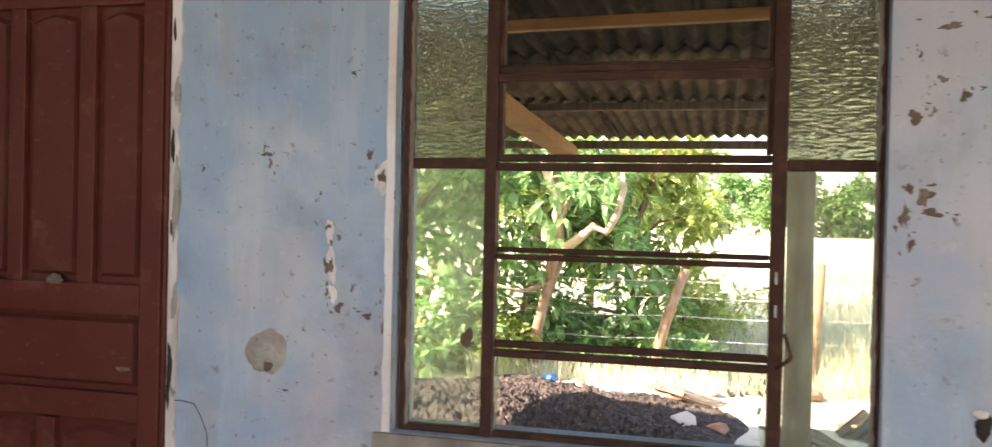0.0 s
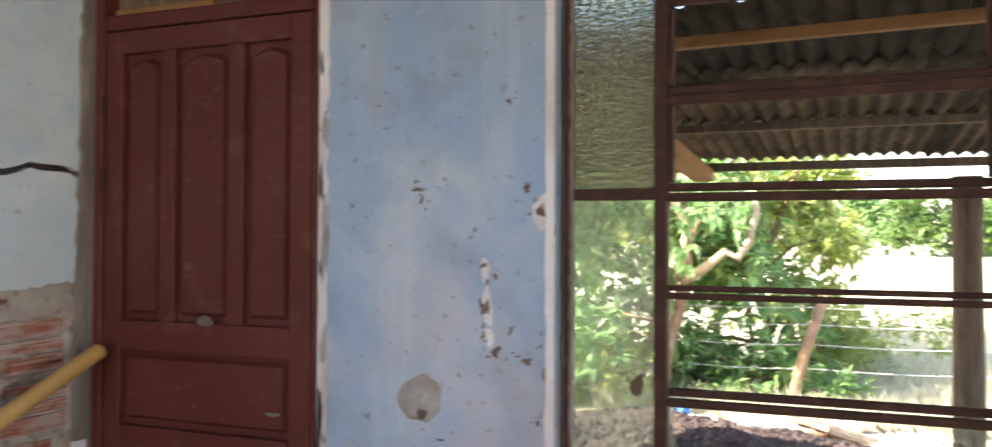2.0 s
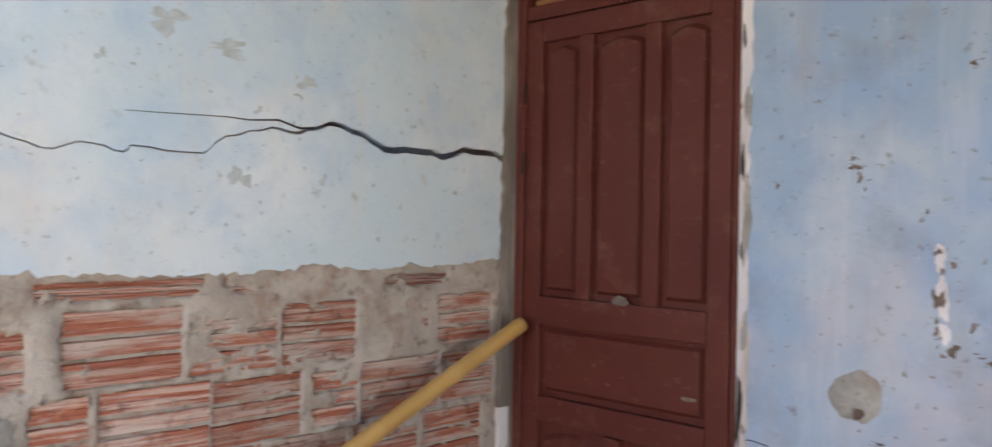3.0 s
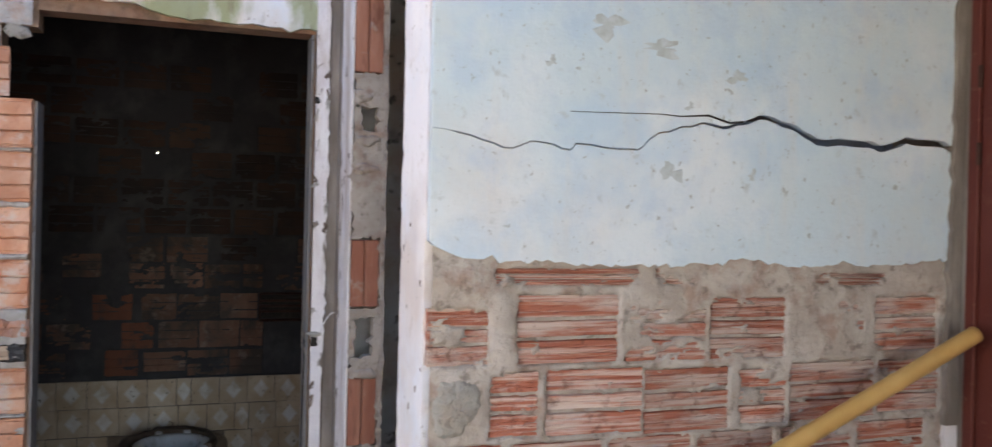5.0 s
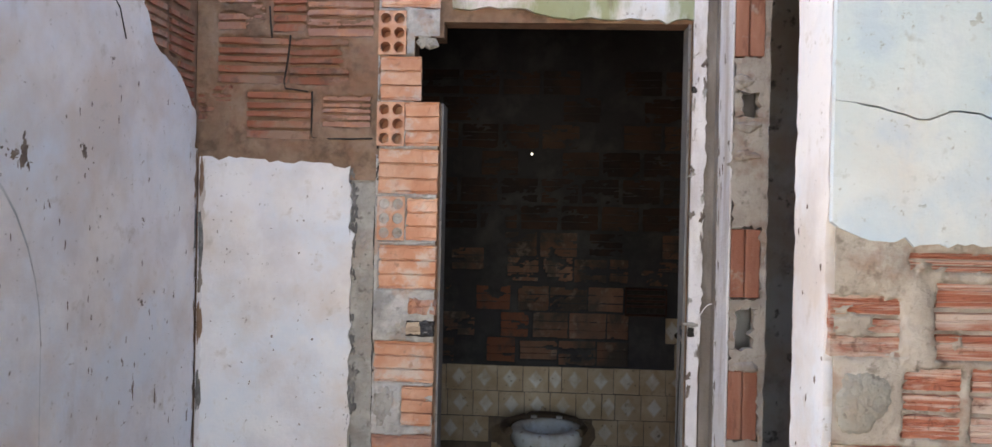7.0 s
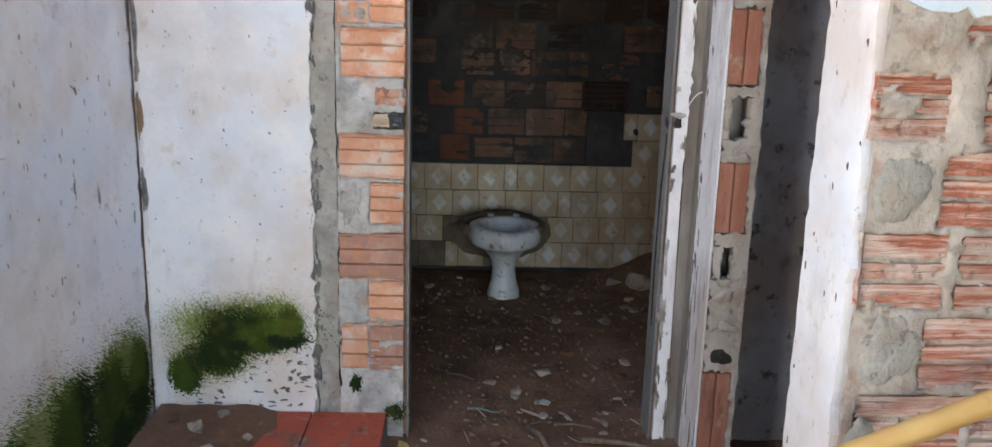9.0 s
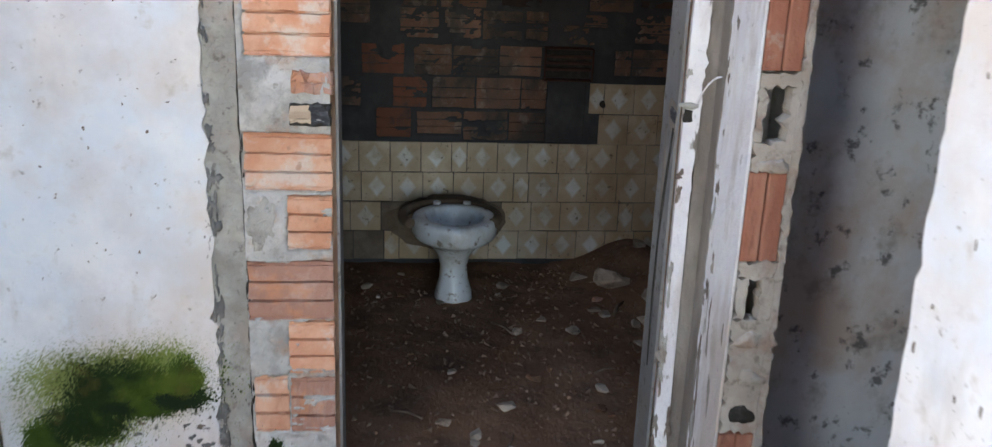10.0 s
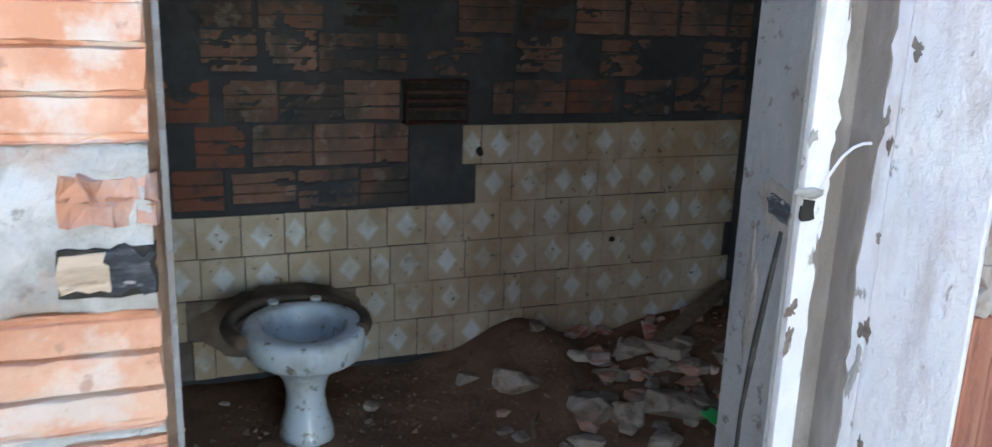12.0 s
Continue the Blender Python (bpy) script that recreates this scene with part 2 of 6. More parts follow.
M_SCUFF = surface("grey_scuff", (0.37, 0.41, 0.44), [((0.27, 0.29, 0.30), 30, 0.45, 0.62, 0.8), ((0.55, 0.58, 0.60), 22, 0.5, 0.62, 0.7)], rough=0.9)
M_SMUDGE = surface("blue_grey_smudge", (0.43, 0.50, 0.545), [((0.36, 0.40, 0.42), 30, 0.45, 0.62, 0.7), ((0.52, 0.60, 0.66), 22, 0.5, 0.62, 0.8)], rough=0.9)
M_PEEL = surface("bare_brown_render", (0.13, 0.10, 0.085), [
    ((0.28, 0.24, 0.21), 22, 0.45, 0.66, 0.8), ((0.07, 0.05, 0.04), 40, 0.55, 0.72, 0.7)], rough=0.95, bumps=((80, 0.4),))
M_FADED = surface("lilac_white_limewash", (0.66, 0.65, 0.69), [
    ((0.76, 0.76, 0.78), 5, 0.42, 0.60, 0.8), ((0.45, 0.385, 0.34), 6, 0.48, 0.62, 0.75, (1, 1, 0.2)), ((0.36, 0.30, 0.26), 13, 0.56, 0.70, 0.5, (1, 1, 0.3)), ((0.16, 0.135, 0.115), 34, 0.635, 0.69, 0.75, (1, 1, 0.6))],
    bumps=((14, 0.35), (40, 0.4), (110, 0.4)))
M_LIMEMORTAR = surface("pale_lime_mortar", (0.40, 0.40, 0.395), [
    ((0.56, 0.555, 0.55), 6, 0.46, 0.62, 0.8), ((0.25, 0.245, 0.235), 11, 0.48, 0.62, 0.75), ((0.40, 0.27, 0.20), 7, 0.54, 0.64, 0.7), ((0.17, 0.155, 0.14), 34, 0.62, 0.68, 0.6)],
    rough=0.95, bumps=((12, 0.5), (60, 0.6), (200, 0.4)))
M_PALEWOOD = surface("pale_raw_wood_plug", (0.50, 0.40, 0.31), [((0.36, 0.27, 0.20), 8, 0.45, 0.62, 0.8, (1, 1, 7)), ((0.16, 0.12, 0.09), 20, 0.56, 0.66, 0.7, (1, 1, 5))], rough=0.9, bumps=((30, 0.4, (1, 1, 6)),))
M_CRUST = surface("dark_grey_crust", (0.13, 0.13, 0.13), [((0.24, 0.235, 0.23), 18, 0.45, 0.62, 0.8), ((0.06, 0.06, 0.06), 30, 0.52, 0.64, 0.7)], rough=0.95, bumps=((40, 0.5), (140, 0.4)))
# Charred wood; the latch slot borrows it for its inner darkness.
M_CHAR = surface("charred_wood_and_slot", (0.035, 0.038, 0.045), [((0.10, 0.105, 0.115), 26, 0.48, 0.62, 0.8, (1, 1, 3)), ((0.40, 0.39, 0.38), 34, 0.60, 0.66, 0.7, (1, 1, 3))], rough=0.8, bumps=((40, 0.6, (1, 1, 4)), (120, 0.4)))
M_SCRAPBRICK = surface("dull_rose_brick_scrap", (0.36, 0.20, 0.155), [((0.48, 0.34, 0.29), 10, 0.46, 0.60, 0.8), ((0.50, 0.24, 0.14), 7, 0.54, 0.62, 0.7)], rough=0.95, bumps=((22, 0.4), (110, 0.4)))
M_SCAR = surface("bare_frame_scar", (0.185, 0.160, 0.140), [
    ((0.33, 0.30, 0.275), 10, 0.45, 0.66, 0.8, (1, 1, 0.25)), ((0.14, 0.11, 0.09), 16, 0.55, 0.72, 0.7, (1, 1, 0.25))], bumps=((30, 0.4), (120, 0.3)))

# ---- mesh helpers ----


def link_mesh(name, bm, material, parent=None, label=""):
    me = bpy.data.meshes.new(name)
    bm.normal_update()
    bm.to_mesh(me)
    bm.free()
    if material:
        me.materials.append(material)
    ob = new(name, me)
    if parent:
        ob.parent = parent
    if label:
        ob["label"] = label
    return ob


def part(name, bm, material, parent, label=""):
    return link_mesh(name, bm, material, parent, label)


def setting(name, bm, material, label, category="", kind="structure"):
    return tagged(link_mesh(name, bm, material), label, category or name.split("_")[0], "", kind)


def thing(name, at, label, category, group="", rot=(0, 0, 0)):
    ob = new(name)
    ob.empty_display_size = 0.1
    ob.matrix_world = pose(*at, *rot)
    return tagged(ob, label, category, group)


def add_box(bm, lo, hi, bevel=0.0):
    made = bmesh.ops.create_cube(bm, size=1.0)["verts"]
    for v in made:
        v.co = Vector([lo[i] + (v.co[i] + 0.5) * (hi[i] - lo[i]) for i in range(3)])
    if bevel:
        edges = list({e for v in made for e in v.link_edges})
        bmesh.ops.bevel(bm, geom=edges, offset=bevel, segments=2, affect="EDGES", profile=0.5)
    return bm


def box(lo, hi, bevel=0.0):
    return add_box(bmesh.new(), lo, hi, bevel)


def wall_mesh(axis, lo, hi, u0, u1, z0, z1, holes=()):
    """A wall across axis ('x' or 'y') from lo to hi thick, with rectangular holes (u0, u1, z0, z1) cut through it."""
    bm = bmesh.new()
    us = sorted({u0, u1, *[h[0] for h in holes], *[h[1] for h in holes]})
    zs = sorted({z0, z1, *[h[2] for h in holes], *[h[3] for h in holes]})
    us, zs = [u for u in us if u0 <= u <= u1], [z for z in zs if z0 <= z <= z1]

    def solid(i, j):
        if not (0 <= i < len(us) - 1 and 0 <= j < len(zs) - 1):
            return False
        u, z = (us[i] + us[i + 1]) / 2, (zs[j] + zs[j + 1]) / 2
        return not any(h[0] < u < h[1] and h[2] < z < h[3] for h in holes)

    def at(d, u, z):
        return bm.verts.new((d, u, z) if axis == "x" else (u, d, z))

    def quad(*pts):
        bm.faces.new([at(*p) for p in pts])

    for i in range(len(us) - 1):
        for j in range(len(zs) - 1):
            if not solid(i, j):
                continue
            a, b, c, d = us[i], us[i + 1], zs[j], zs[j + 1]
            quad((lo, a, c), (lo, b, c), (lo, b, d), (lo, a, d))
            quad((hi, a, c), (hi, b, c), (hi, b, d), (hi, a, d))
            if not solid(i - 1, j):
                quad((lo, a, c), (hi, a, c), (hi, a, d), (lo, a, d))
            if not solid(i + 1, j):
                quad((lo, b, c), (hi, b, c), (hi, b, d), (lo, b, d))
            if not solid(i, j - 1):
                quad((lo, a, c), (hi, a, c), (hi, b, c), (lo, b, c))
            if not solid(i, j + 1):
                quad((lo, a, d), (hi, a, d), (hi, b, d), (lo, b, d))
    bmesh.ops.remove_doubles(bm, verts=bm.verts, dist=1e-5)
    bmesh.ops.recalc_face_normals(bm, faces=bm.faces)
    return bm


def jag(pts, step=0.03, amount=0.006, seed=0, skip=()):
    """An outline with its sides split into short steps and shaken; sides listed in skip stay straight."""
    rng = random.Random(seed)
    out = []
    for i, p in enumerate(pts):
        q = pts[(i + 1) % len(pts)]
        out.append(tuple(p))
        if i in skip:
            continue
        d = math.hypot(q[0] - p[0], q[1] - p[1])
        n = int(d / step)
        nx, ny = -(q[1] - p[1]) / max(d, 1e-6), (q[0] - p[0]) / max(d, 1e-6)
        for k in range(1, n):
            f, s = (k + rng.uniform(-0.3, 0.3)) / n, rng.gauss(0, amount)
            out.append((p[0] + (q[0] - p[0]) * f + nx * s, p[1] + (q[1] - p[1]) * f + ny * s))
    return out


def slab(pts, axis, front, back):
    """A flat slab with the outline pts (u, z), across axis, from front to back."""
    bm = bmesh.new()

    def at(d, u, z):
        return bm.verts.new((d, u, z) if axis == "x" else (u, d, z) if axis == "y" else (u, z, d))

    a = [at(front, *p) for p in pts]
    b = [at(back, *p) for p in pts]
    f = bm.faces.new(a)
    f.normal_update()
    bm.faces.new(b).normal_update()
    for i in range(len(a)):
        j = (i + 1) % len(a)
        bm.faces.new((a[i], a[j], b[j], b[i]))
    bmesh.ops.triangulate(bm, faces=list(bm.faces)[:2])
    bmesh.ops.recalc_face_normals(bm, faces=bm.faces)
    return bm


def blob(cu, cz, ru, rz, axis, plane, rise, seed=0, n=26, rough=0.22):
    """A ragged patch with a low crown, standing out of a wall plane by rise (signed)."""
    rng = random.Random(seed)
    ph = [rng.uniform(0, 6.28) for _ in range(4)]
    bm = bmesh.new()

    def at(d, u, z):
        return bm.verts.new((d, u, z) if axis == "x" else (u, d, z) if axis == "y" else (u, z, d))

    rings = []
    wob = [1 + rough * (0.5 * math.sin(2 * 6.2832 * i / n + ph[0]) + 0.4 * math.sin(3 * 6.2832 * i / n + ph[1]) + 0.3 * math.sin(7 * 6.2832 * i / n + ph[2])) + rng.uniform(-0.3, 0.3) * rough for i in range(n)]
    for r, h in ((1.0, -0.15), (0.95, 0.25), (0.82, 0.6), (0.6, 0.85), (0.3, 1.0)):
        ring = []
        for i in range(n):
            a = 6.2832 * i / n
            lift = rise * h * (1 + (rng.uniform(-0.14, 0.14) if h > 0 else 0))
            ring.append(at(plane + lift, cu + ru * r * wob[i] * math.cos(a), cz + rz * r * wob[i] * math.sin(a)))
        rings.append(ring)
    for p, q in zip(rings, rings[1:]):
        for i in range(n):
            j = (i + 1) % n
            bm.faces.new((p[i], p[j], q[j], q[i])).smooth = True
    bm.faces.new(rings[-1])
    bmesh.ops.recalc_face_normals(bm, faces=bm.faces)
    return bm


def tube(points, radii, sides=10, cap=True):
    bm = bmesh.new()
    rings = []
    pts = [Vector(p) for p in points]
    for i, p in enumerate(pts):
        d = (pts[min(i + 1, len(pts) - 1)] - pts[max(i - 1, 0)]).normalized()
        x = d.orthogonal().normalized() if i == 0 else (x - d * x.dot(d)).normalized()
        y = d.cross(x)
        r = radii[i] if hasattr(radii, "__len__") else radii
        rings.append([bm.verts.new(p + (x * math.cos(6.2832 * k / sides) + y * math.sin(6.2832 * k / sides)) * r) for k in range(sides)])
    for p, q in zip(rings, rings[1:]):
        for k in range(sides):
            f = bm.faces.new((p[k], p[(k + 1) % sides], q[(k + 1) % sides], q[k]))
            f.smooth = True
    if cap:
        bm.faces.new(rings[0])
        bm.faces.new(rings[-1])
    bmesh.ops.recalc_face_normals(bm, faces=bm.faces)
    return bm


def brick_bm(w, h, depth, grooves, seed, wear=0.002, cols_n=4):
    """A hollow clay brick lying in the x z plane, face towards -y, with horizontal grooves (z fraction, width, depth)."""
    rng = random.Random(seed)
    prof = [(depth, 0.0), (0.0, 0.0)]
    for f, gw, gd in grooves:
        z = f * h
        prof += [(0.0, z - gw), (gd, z - gw * 0.55), (gd, z + gw * 0.55), (0.0, z + gw)]
    prof += [(0.0, h), (depth, h)]
    bm = bmesh.new()
    cols = []
    for k in range(cols_n):
        x = -w / 2 + w * k / (cols_n - 1)
        cols.append([bm.verts.new((x + rng.uniform(-wear, wear), y + (rng.uniform(-0.5, 1.5) * wear if y < depth else 0), z - h / 2 + rng.uniform(-wear, wear) * 0.6)) for y, z in prof])
    for a, b in zip(cols, cols[1:]):
        for i in range(len(prof) - 1):
            bm.faces.new((a[i], a[i + 1], b[i + 1], b[i]))
    bm.faces.new(cols[0])
    bm.faces.new(cols[-1])
    bmesh.ops.recalc_face_normals(bm, faces=bm.faces)
    return bm


def mesh_of(name, bm, material):
    me = bpy.data.meshes.new(name)
    bm.normal_update()
    bm.to_mesh(me)
    bm.free()
    me.materials.append(material)
    return me


def piece(name, me, m, parent):
    ob = new(name, me)
    ob.matrix_world = m
    ob.parent = parent
    return ob


def rough_sheet(base, u0, u1, z0, z1, step, amp, seed, bumps=(), holes=()):
    """Trowelled mortar across x: a bumpy sheet that smears over the bricks in places. bumps: (u, z, ru, rz, rise)."""
    bm = bmesh.new()
    nu, nz = int((u1 - u0) / step), int((z1 - z0) / step)
    rows = []
    for i in range(nu + 1):
        u = u0 + (u1 - u0) * i / nu
        rows.append([])
        for j in range(nz + 1):
            z = z0 + (z1 - z0) * j / nz
            d = amp * (0.9 * noise.noise((u * 6 + seed, z * 7, seed)) + 0.55 * noise.noise((u * 19, z * 19 + seed, 1.7)) + 0.22 * noise.noise((u * 55, z * 55, seed)))
            for bu, bz, ru, rz, rise in bumps:
                q = ((u - bu) / ru) ** 2 + ((z - bz) / rz) ** 2
                if q < 4:
                    d += rise * math.exp(-q * q)
            rows[-1].append(bm.verts.new((base + d, u, z)))
    for i in range(nu):
        for j in range(nz):
            u, z = u0 + (u1 - u0) * (i + 0.5) / nu, z0 + (z1 - z0) * (j + 0.5) / nz
            if not any(h[0] < u < h[1] and h[2] < z < h[3] for h in holes):
                bm.faces.new((rows[i][j], rows[i + 1][j], rows[i + 1][j + 1], rows[i][j + 1])).smooth = True
    return bm


def mortar_around(face, rects, u0, u1, z0, z1, step, seed, proud=0.004, amp=0.005, holes=(), lumps=(), sink=0.024):
    """Mortar across x that stands round bricks (u0, u1, z0, z1, smear) whose faces lie at face: sunk behind each brick, ragged at its edges, smeared over part of it."""
    bm = bmesh.new()
    nu, nz = int((u1 - u0) / step), int((z1 - z0) / step)
    rows = []
    for i in range(nu + 1):
        u = u0 + (u1 - u0) * i / nu
        rows.append([])
        for j in range(nz + 1):
            z = z0 + (z1 - z0) * j / nz
            warp = 0.007 * noise.noise((u * 26 + seed, z * 34, seed)) + 0.004 * noise.noise((u * 70, z * 80, seed + 3))
            inside, smear = 1.0, 0.0
            for a, b, c, d, sm in rects:
                q = max(a - u, u - b, c - z, z - d)
                if q < inside:
                    inside, smear = q, sm
            k = min(1.0, max(0.0, (inside + warp + 0.004) / 0.007))
            patch = 0.5 + 0.60 * noise.noise((u * 9 + 2 * seed, z * 24, seed + 5)) + 0.34 * noise.noise((u * 30, z * 120, seed + 9)) + 0.12 * noise.noise((u * 140, z * 150, seed))
            thin = min(1.0, max(0.0, (patch - 1.0 + smear) / 0.10)) * (1 - k)
            rough = amp * (0.8 * noise.noise((u * 9 + seed, z * 10, seed)) + 0.55 * noise.noise((u * 27, z * 30 + seed, 1.7)) + 0.25 * noise.noise((u * 75, z * 75, seed)))
            top = proud + rough
            for bu, bz, ru, rz, rise in lumps:
                q = ((u - bu) / ru) ** 2 + ((z - bz) / rz) ** 2
                if q < 4:
                    top += rise * math.exp(-q * q)
                    k = max(k, min(1.0, 1.6 * math.exp(-q * q)))
            rows[-1].append(bm.verts.new((face - sink + (sink + top) * k + (sink + 0.0012 + 0.25 * rough) * thin, u, z)))
    for i in range(nu):
        for j in range(nz):
            u, z = u0 + (u1 - u0) * (i + 0.5) / nu, z0 + (z1 - z0) * (j + 0.5) / nz
            if not any(h[0] < u < h[1] and h[2] < z < h[3] for h in holes):
                bm.faces.new((rows[i][j], rows[i + 1][j], rows[i + 1][j + 1], rows[i][j + 1])).smooth = True
    return bm


def brick_at(meshes, rect, face, w, h, parent, turn=0.0):
    """One brick scaled to the rectangle (u0, u1, z0, z1), face towards +x."""
    a, b, c, d = rect[:4]
    return piece("brick", meshes, pose(face, (a + b) / 2, (c + d) / 2, 0, turn, 90) @ Matrix.Diagonal(((b - a) / w, 1, (d - c) / h, 1)), parent)


# ---- the large structure ----
TOP = 3.25
XB, YA, XP, YS = -2.20, 2.05, -3.37, -1.28   # west wall of the room, north wall, bathroom partition, south wall

wall_north = setting("wall_north", wall_mesh("y", YA, YA + 0.17, -5.6, 3.2, -0.1, TOP, [
    (-2.17, -1.43, -0.1, 2.62), (-0.79, 0.352, 1.005, 2.5)]), M_BLUE_A, "faded blue plastered wall with peeling spots", "wall")
# The south opening lies out of view and is added to admit light.
wall_south = setting("wall_south", wall_mesh("y", YS - 0.17, YS - 0.02, -5.6, 3.2, -0.1, TOP, [(-1.8, -0.8, 0.35, 2.6)]), M_MORTAR_BROWN, "brick wall under stained whitewash", "wall")
# Unseen wall; its opening is invented to hold a fill lamp.
wall_east = setting("wall_east", wall_mesh("x", 3.0, 3.17, YS - 0.02, YA, -0.1, TOP, [(-1.15, 1.4, -0.1, 2.55)]), M_WHITE, "unseen whitewashed wall with a wide opening added for light", "wall")
wall_west = setting("wall_west", wall_mesh("x", -2.45, XB - 0.022, 0.54, YA, -0.1, TOP, [(0.60, 2.03, 1.68, 1.83)]), M_MORTAR, "hollow brick wall stripped of plaster below", "wall")
# The unseen top, 1.6 above the roof, is added to block the sun.
wall_partition = setting("wall_partition", wall_mesh("x", -3.49, XP - 0.02, YS - 0.02, YA, -0.1, TOP + 1.6, [
    (-0.43, 0.415, -0.1, 2.155), (-0.53, -0.43, 1.87, 2.10), (-0.651, -0.563, 2.04, 2.184), (-0.651, -0.563, 1.725, 1.869)]), M_MORTAR_BROWN, "broken brick partition with an empty doorway", "wall")
wall_stub = setting("wall_stub", wall_mesh("x", XP - 0.02, -3.30, 0.506, 0.623, -0.1, TOP), M_FADED, "short broken wall end of hollow brick", "wall")
wall_header = setting("wall_header", wall_mesh("x", -3.135, -2.45, 0.506, 0.623, 2.4, TOP), M_FADED, "plaster over the passage opening", "wall")
wall_bath_west = setting("wall_bath_west", wall_mesh("x", -5.62, -5.47, YS - 0.02, YA, -0.1, TOP, [(-0.152, -0.141, 1.855, 1.875)]), M_SOOT, "sooty brick wall with tiles below", "wall")
wall_bath_north = setting("wall_bath_north", wall_mesh("y", 1.9, YA - 0.01, -5.47, -3.49, -0.1, TOP), M_SOOT, "sooty rendered wall", "wall")
bm = box((-5.7, YS - 0.2, TOP), (-3.50, YA + 0.2, TOP + 0.08))
add_box(bm, (-3.365, 0.505, TOP), (3.3, YA + 0.2, TOP + 0.08))
add_box(bm, (-0.55, YS - 0.2, TOP), (3.3, 0.504, TOP + 0.08))
# Low unseen slab, added to shade the top of the north wall.
add_box(bm, (XB + 0.002, 0.62, 2.64), (2.998, YA - 0.002, 2.68))
ceiling = setting("ceiling", bm, M_CEIL, "unseen boarded roof underside with an added low shading slab", "ceiling")


def floor_height(x, y):
    z = 0.012 * noise.noise((x * 2.1, y * 2.1, 0.3)) + 0.010 * noise.noise((x * 7, y * 7, 3.3)) + 0.006 * noise.noise((x * 19, y * 19, 1.3))
    if x < -3.4:
        z += 0.15 * math.exp(-((x + 5.3) / 0.42) ** 2 - ((y - 0.88) / 0.20) ** 2)
        z += 0.13 * math.exp(-((x + 5.1) / 0.6) ** 2 - ((y - 1.75) / 0.45) ** 2)
    return z


bm = bmesh.new()
nx, ny = 290, 110
grid = []
for i in range(nx + 1):
    x = -5.6 + 8.75 * i / nx
    grid.append([bm.verts.new((x, -1.4 + 3.5 * j / ny, floor_height(x, -1.4 + 3.5 * j / ny))) for j in range(ny + 1)])
for i in range(nx):
    for j in range(ny):
        bm.faces.new((grid[i][j], grid[i + 1][j], grid[i + 1][j + 1], grid[i][j + 1])).smooth = True
floor = setting("floor", bm, M_SOIL, "bare dark earth floor with crumbs of rubble", "floor")

# plaster coats of the west wall, split by the long crack
crack = [(0.50, 1.735), (0.582, 1.725), (0.689, 1.696), (0.771, 1.715), (0.852, 1.700), (0.866, 1.715), (1.029, 1.709), (1.084, 1.752), (1.202, 1.782),
         (1.284, 1.777), (1.369, 1.807), (1.459, 1.790), (1.544, 1.754), (1.691, 1.755), (1.762, 1.747), (1.837, 1.774), (1.968, 1.768), (2.05, 1.742)]
fine = []
rng = random.Random(5)
for a, b in zip(crack, crack[1:]):
    for k in range(4):
        f = k / 4
        fine.append((a[0] + (b[0] - a[0]) * f, a[1] + (b[1] - a[1]) * f + (rng.uniform(-0.004, 0.004) if k else 0)))
fine.append(crack[-1])


def gap(y):
    return 0.0006 + 0.0015 * (y > 0.58) + 0.0072 * max(0.0, min(1.0, (y - 1.15) / 0.4))


upper = [(0.52, TOP)] + [(max(y, 0.52), z + gap(y)) for y, z in fine] + [(YA, TOP)]
peel = [(0.52, 1.485), (0.56, 1.462), (0.60, 1.447), (0.70, 1.441), (0.857, 1.436), (1.013, 1.433), (1.159, 1.430), (1.342, 1.450), (1.48, 1.432), (1.622, 1.44), (1.8, 1.437), (1.95, 1.45), (2.05, 1.46)]
ragged = [p for p in jag(peel, 0.016, 0.004, 3, skip=(len(peel) - 1,))]
lower = [(max(y, 0.52), z - gap(y)) for y, z in fine] + ragged[::-1]
part("plaster", slab(upper, "x", XB, XB - 0.022), M_BLUE_B, wall_west, "pale blue plaster above the crack")
part("plaster", slab(lower, "x", XB - 0.001, XB - 0.022), M_BLUE_B, wall_west, "pale blue plaster with a torn lower edge")
part("end_plaster", slab(jag([(-2.47, -0.05), (-2.47, TOP), (-2.222, TOP), (-2.235, 1.49), (-2.24, -0.05)], 0.03, 0.004, 8, skip=(1, 4)), "y", 0.52, 0.54), M_WHITE, wall_west, "white plastered end")

# plaster coats of the partition and the south wall
part("plaster", slab(jag([(YS, 0.0), (YS, 1.672), (-1.0, 1.663), (-0.745, 1.648), (-0.735, 1.3), (-0.742, 0.9), (-0.735, 0.4), (-0.74, 0.0)], 0.025, 0.005, 4, skip=(0, 7)), "x", XP, XP - 0.02), M_WHITE, wall_partition, "white plaster with torn edges")
part("cement_strip", rough_sheet(XP - 0.008, -0.742, -0.645, 0.0, 1.71, 0.008, 0.010, 2.2, [(-0.70, 1.69, 0.05, 0.03, 0.006)]), M_CEMENT, wall_partition, "rough grey cement strip")
part("lintel_plaster", slab(jag([(-0.40, 2.20), (-0.43, 2.45), (-0.43, TOP), (0.4245, TOP), (0.4245, 2.165), (-0.05, 2.17), (-0.15, 2.2)], 0.03, 0.004, 9, skip=(2, 3)), "x", XP, XP - 0.02), M_LINTEL, wall_partition, "stained white plaster over the doorway")
part("jamb_plaster", slab(jag([(0.425, 0.0), (0.425, 3.2), (0.468, 3.2), (0.470, 1.3), (0.462, 0.9), (0.468, 0.0)], 0.020, 0.0022, 10, skip=(0, 1, 4)), "x", XP, XP - 0.02), M_FADED, wall_partition, "white limewash strip")
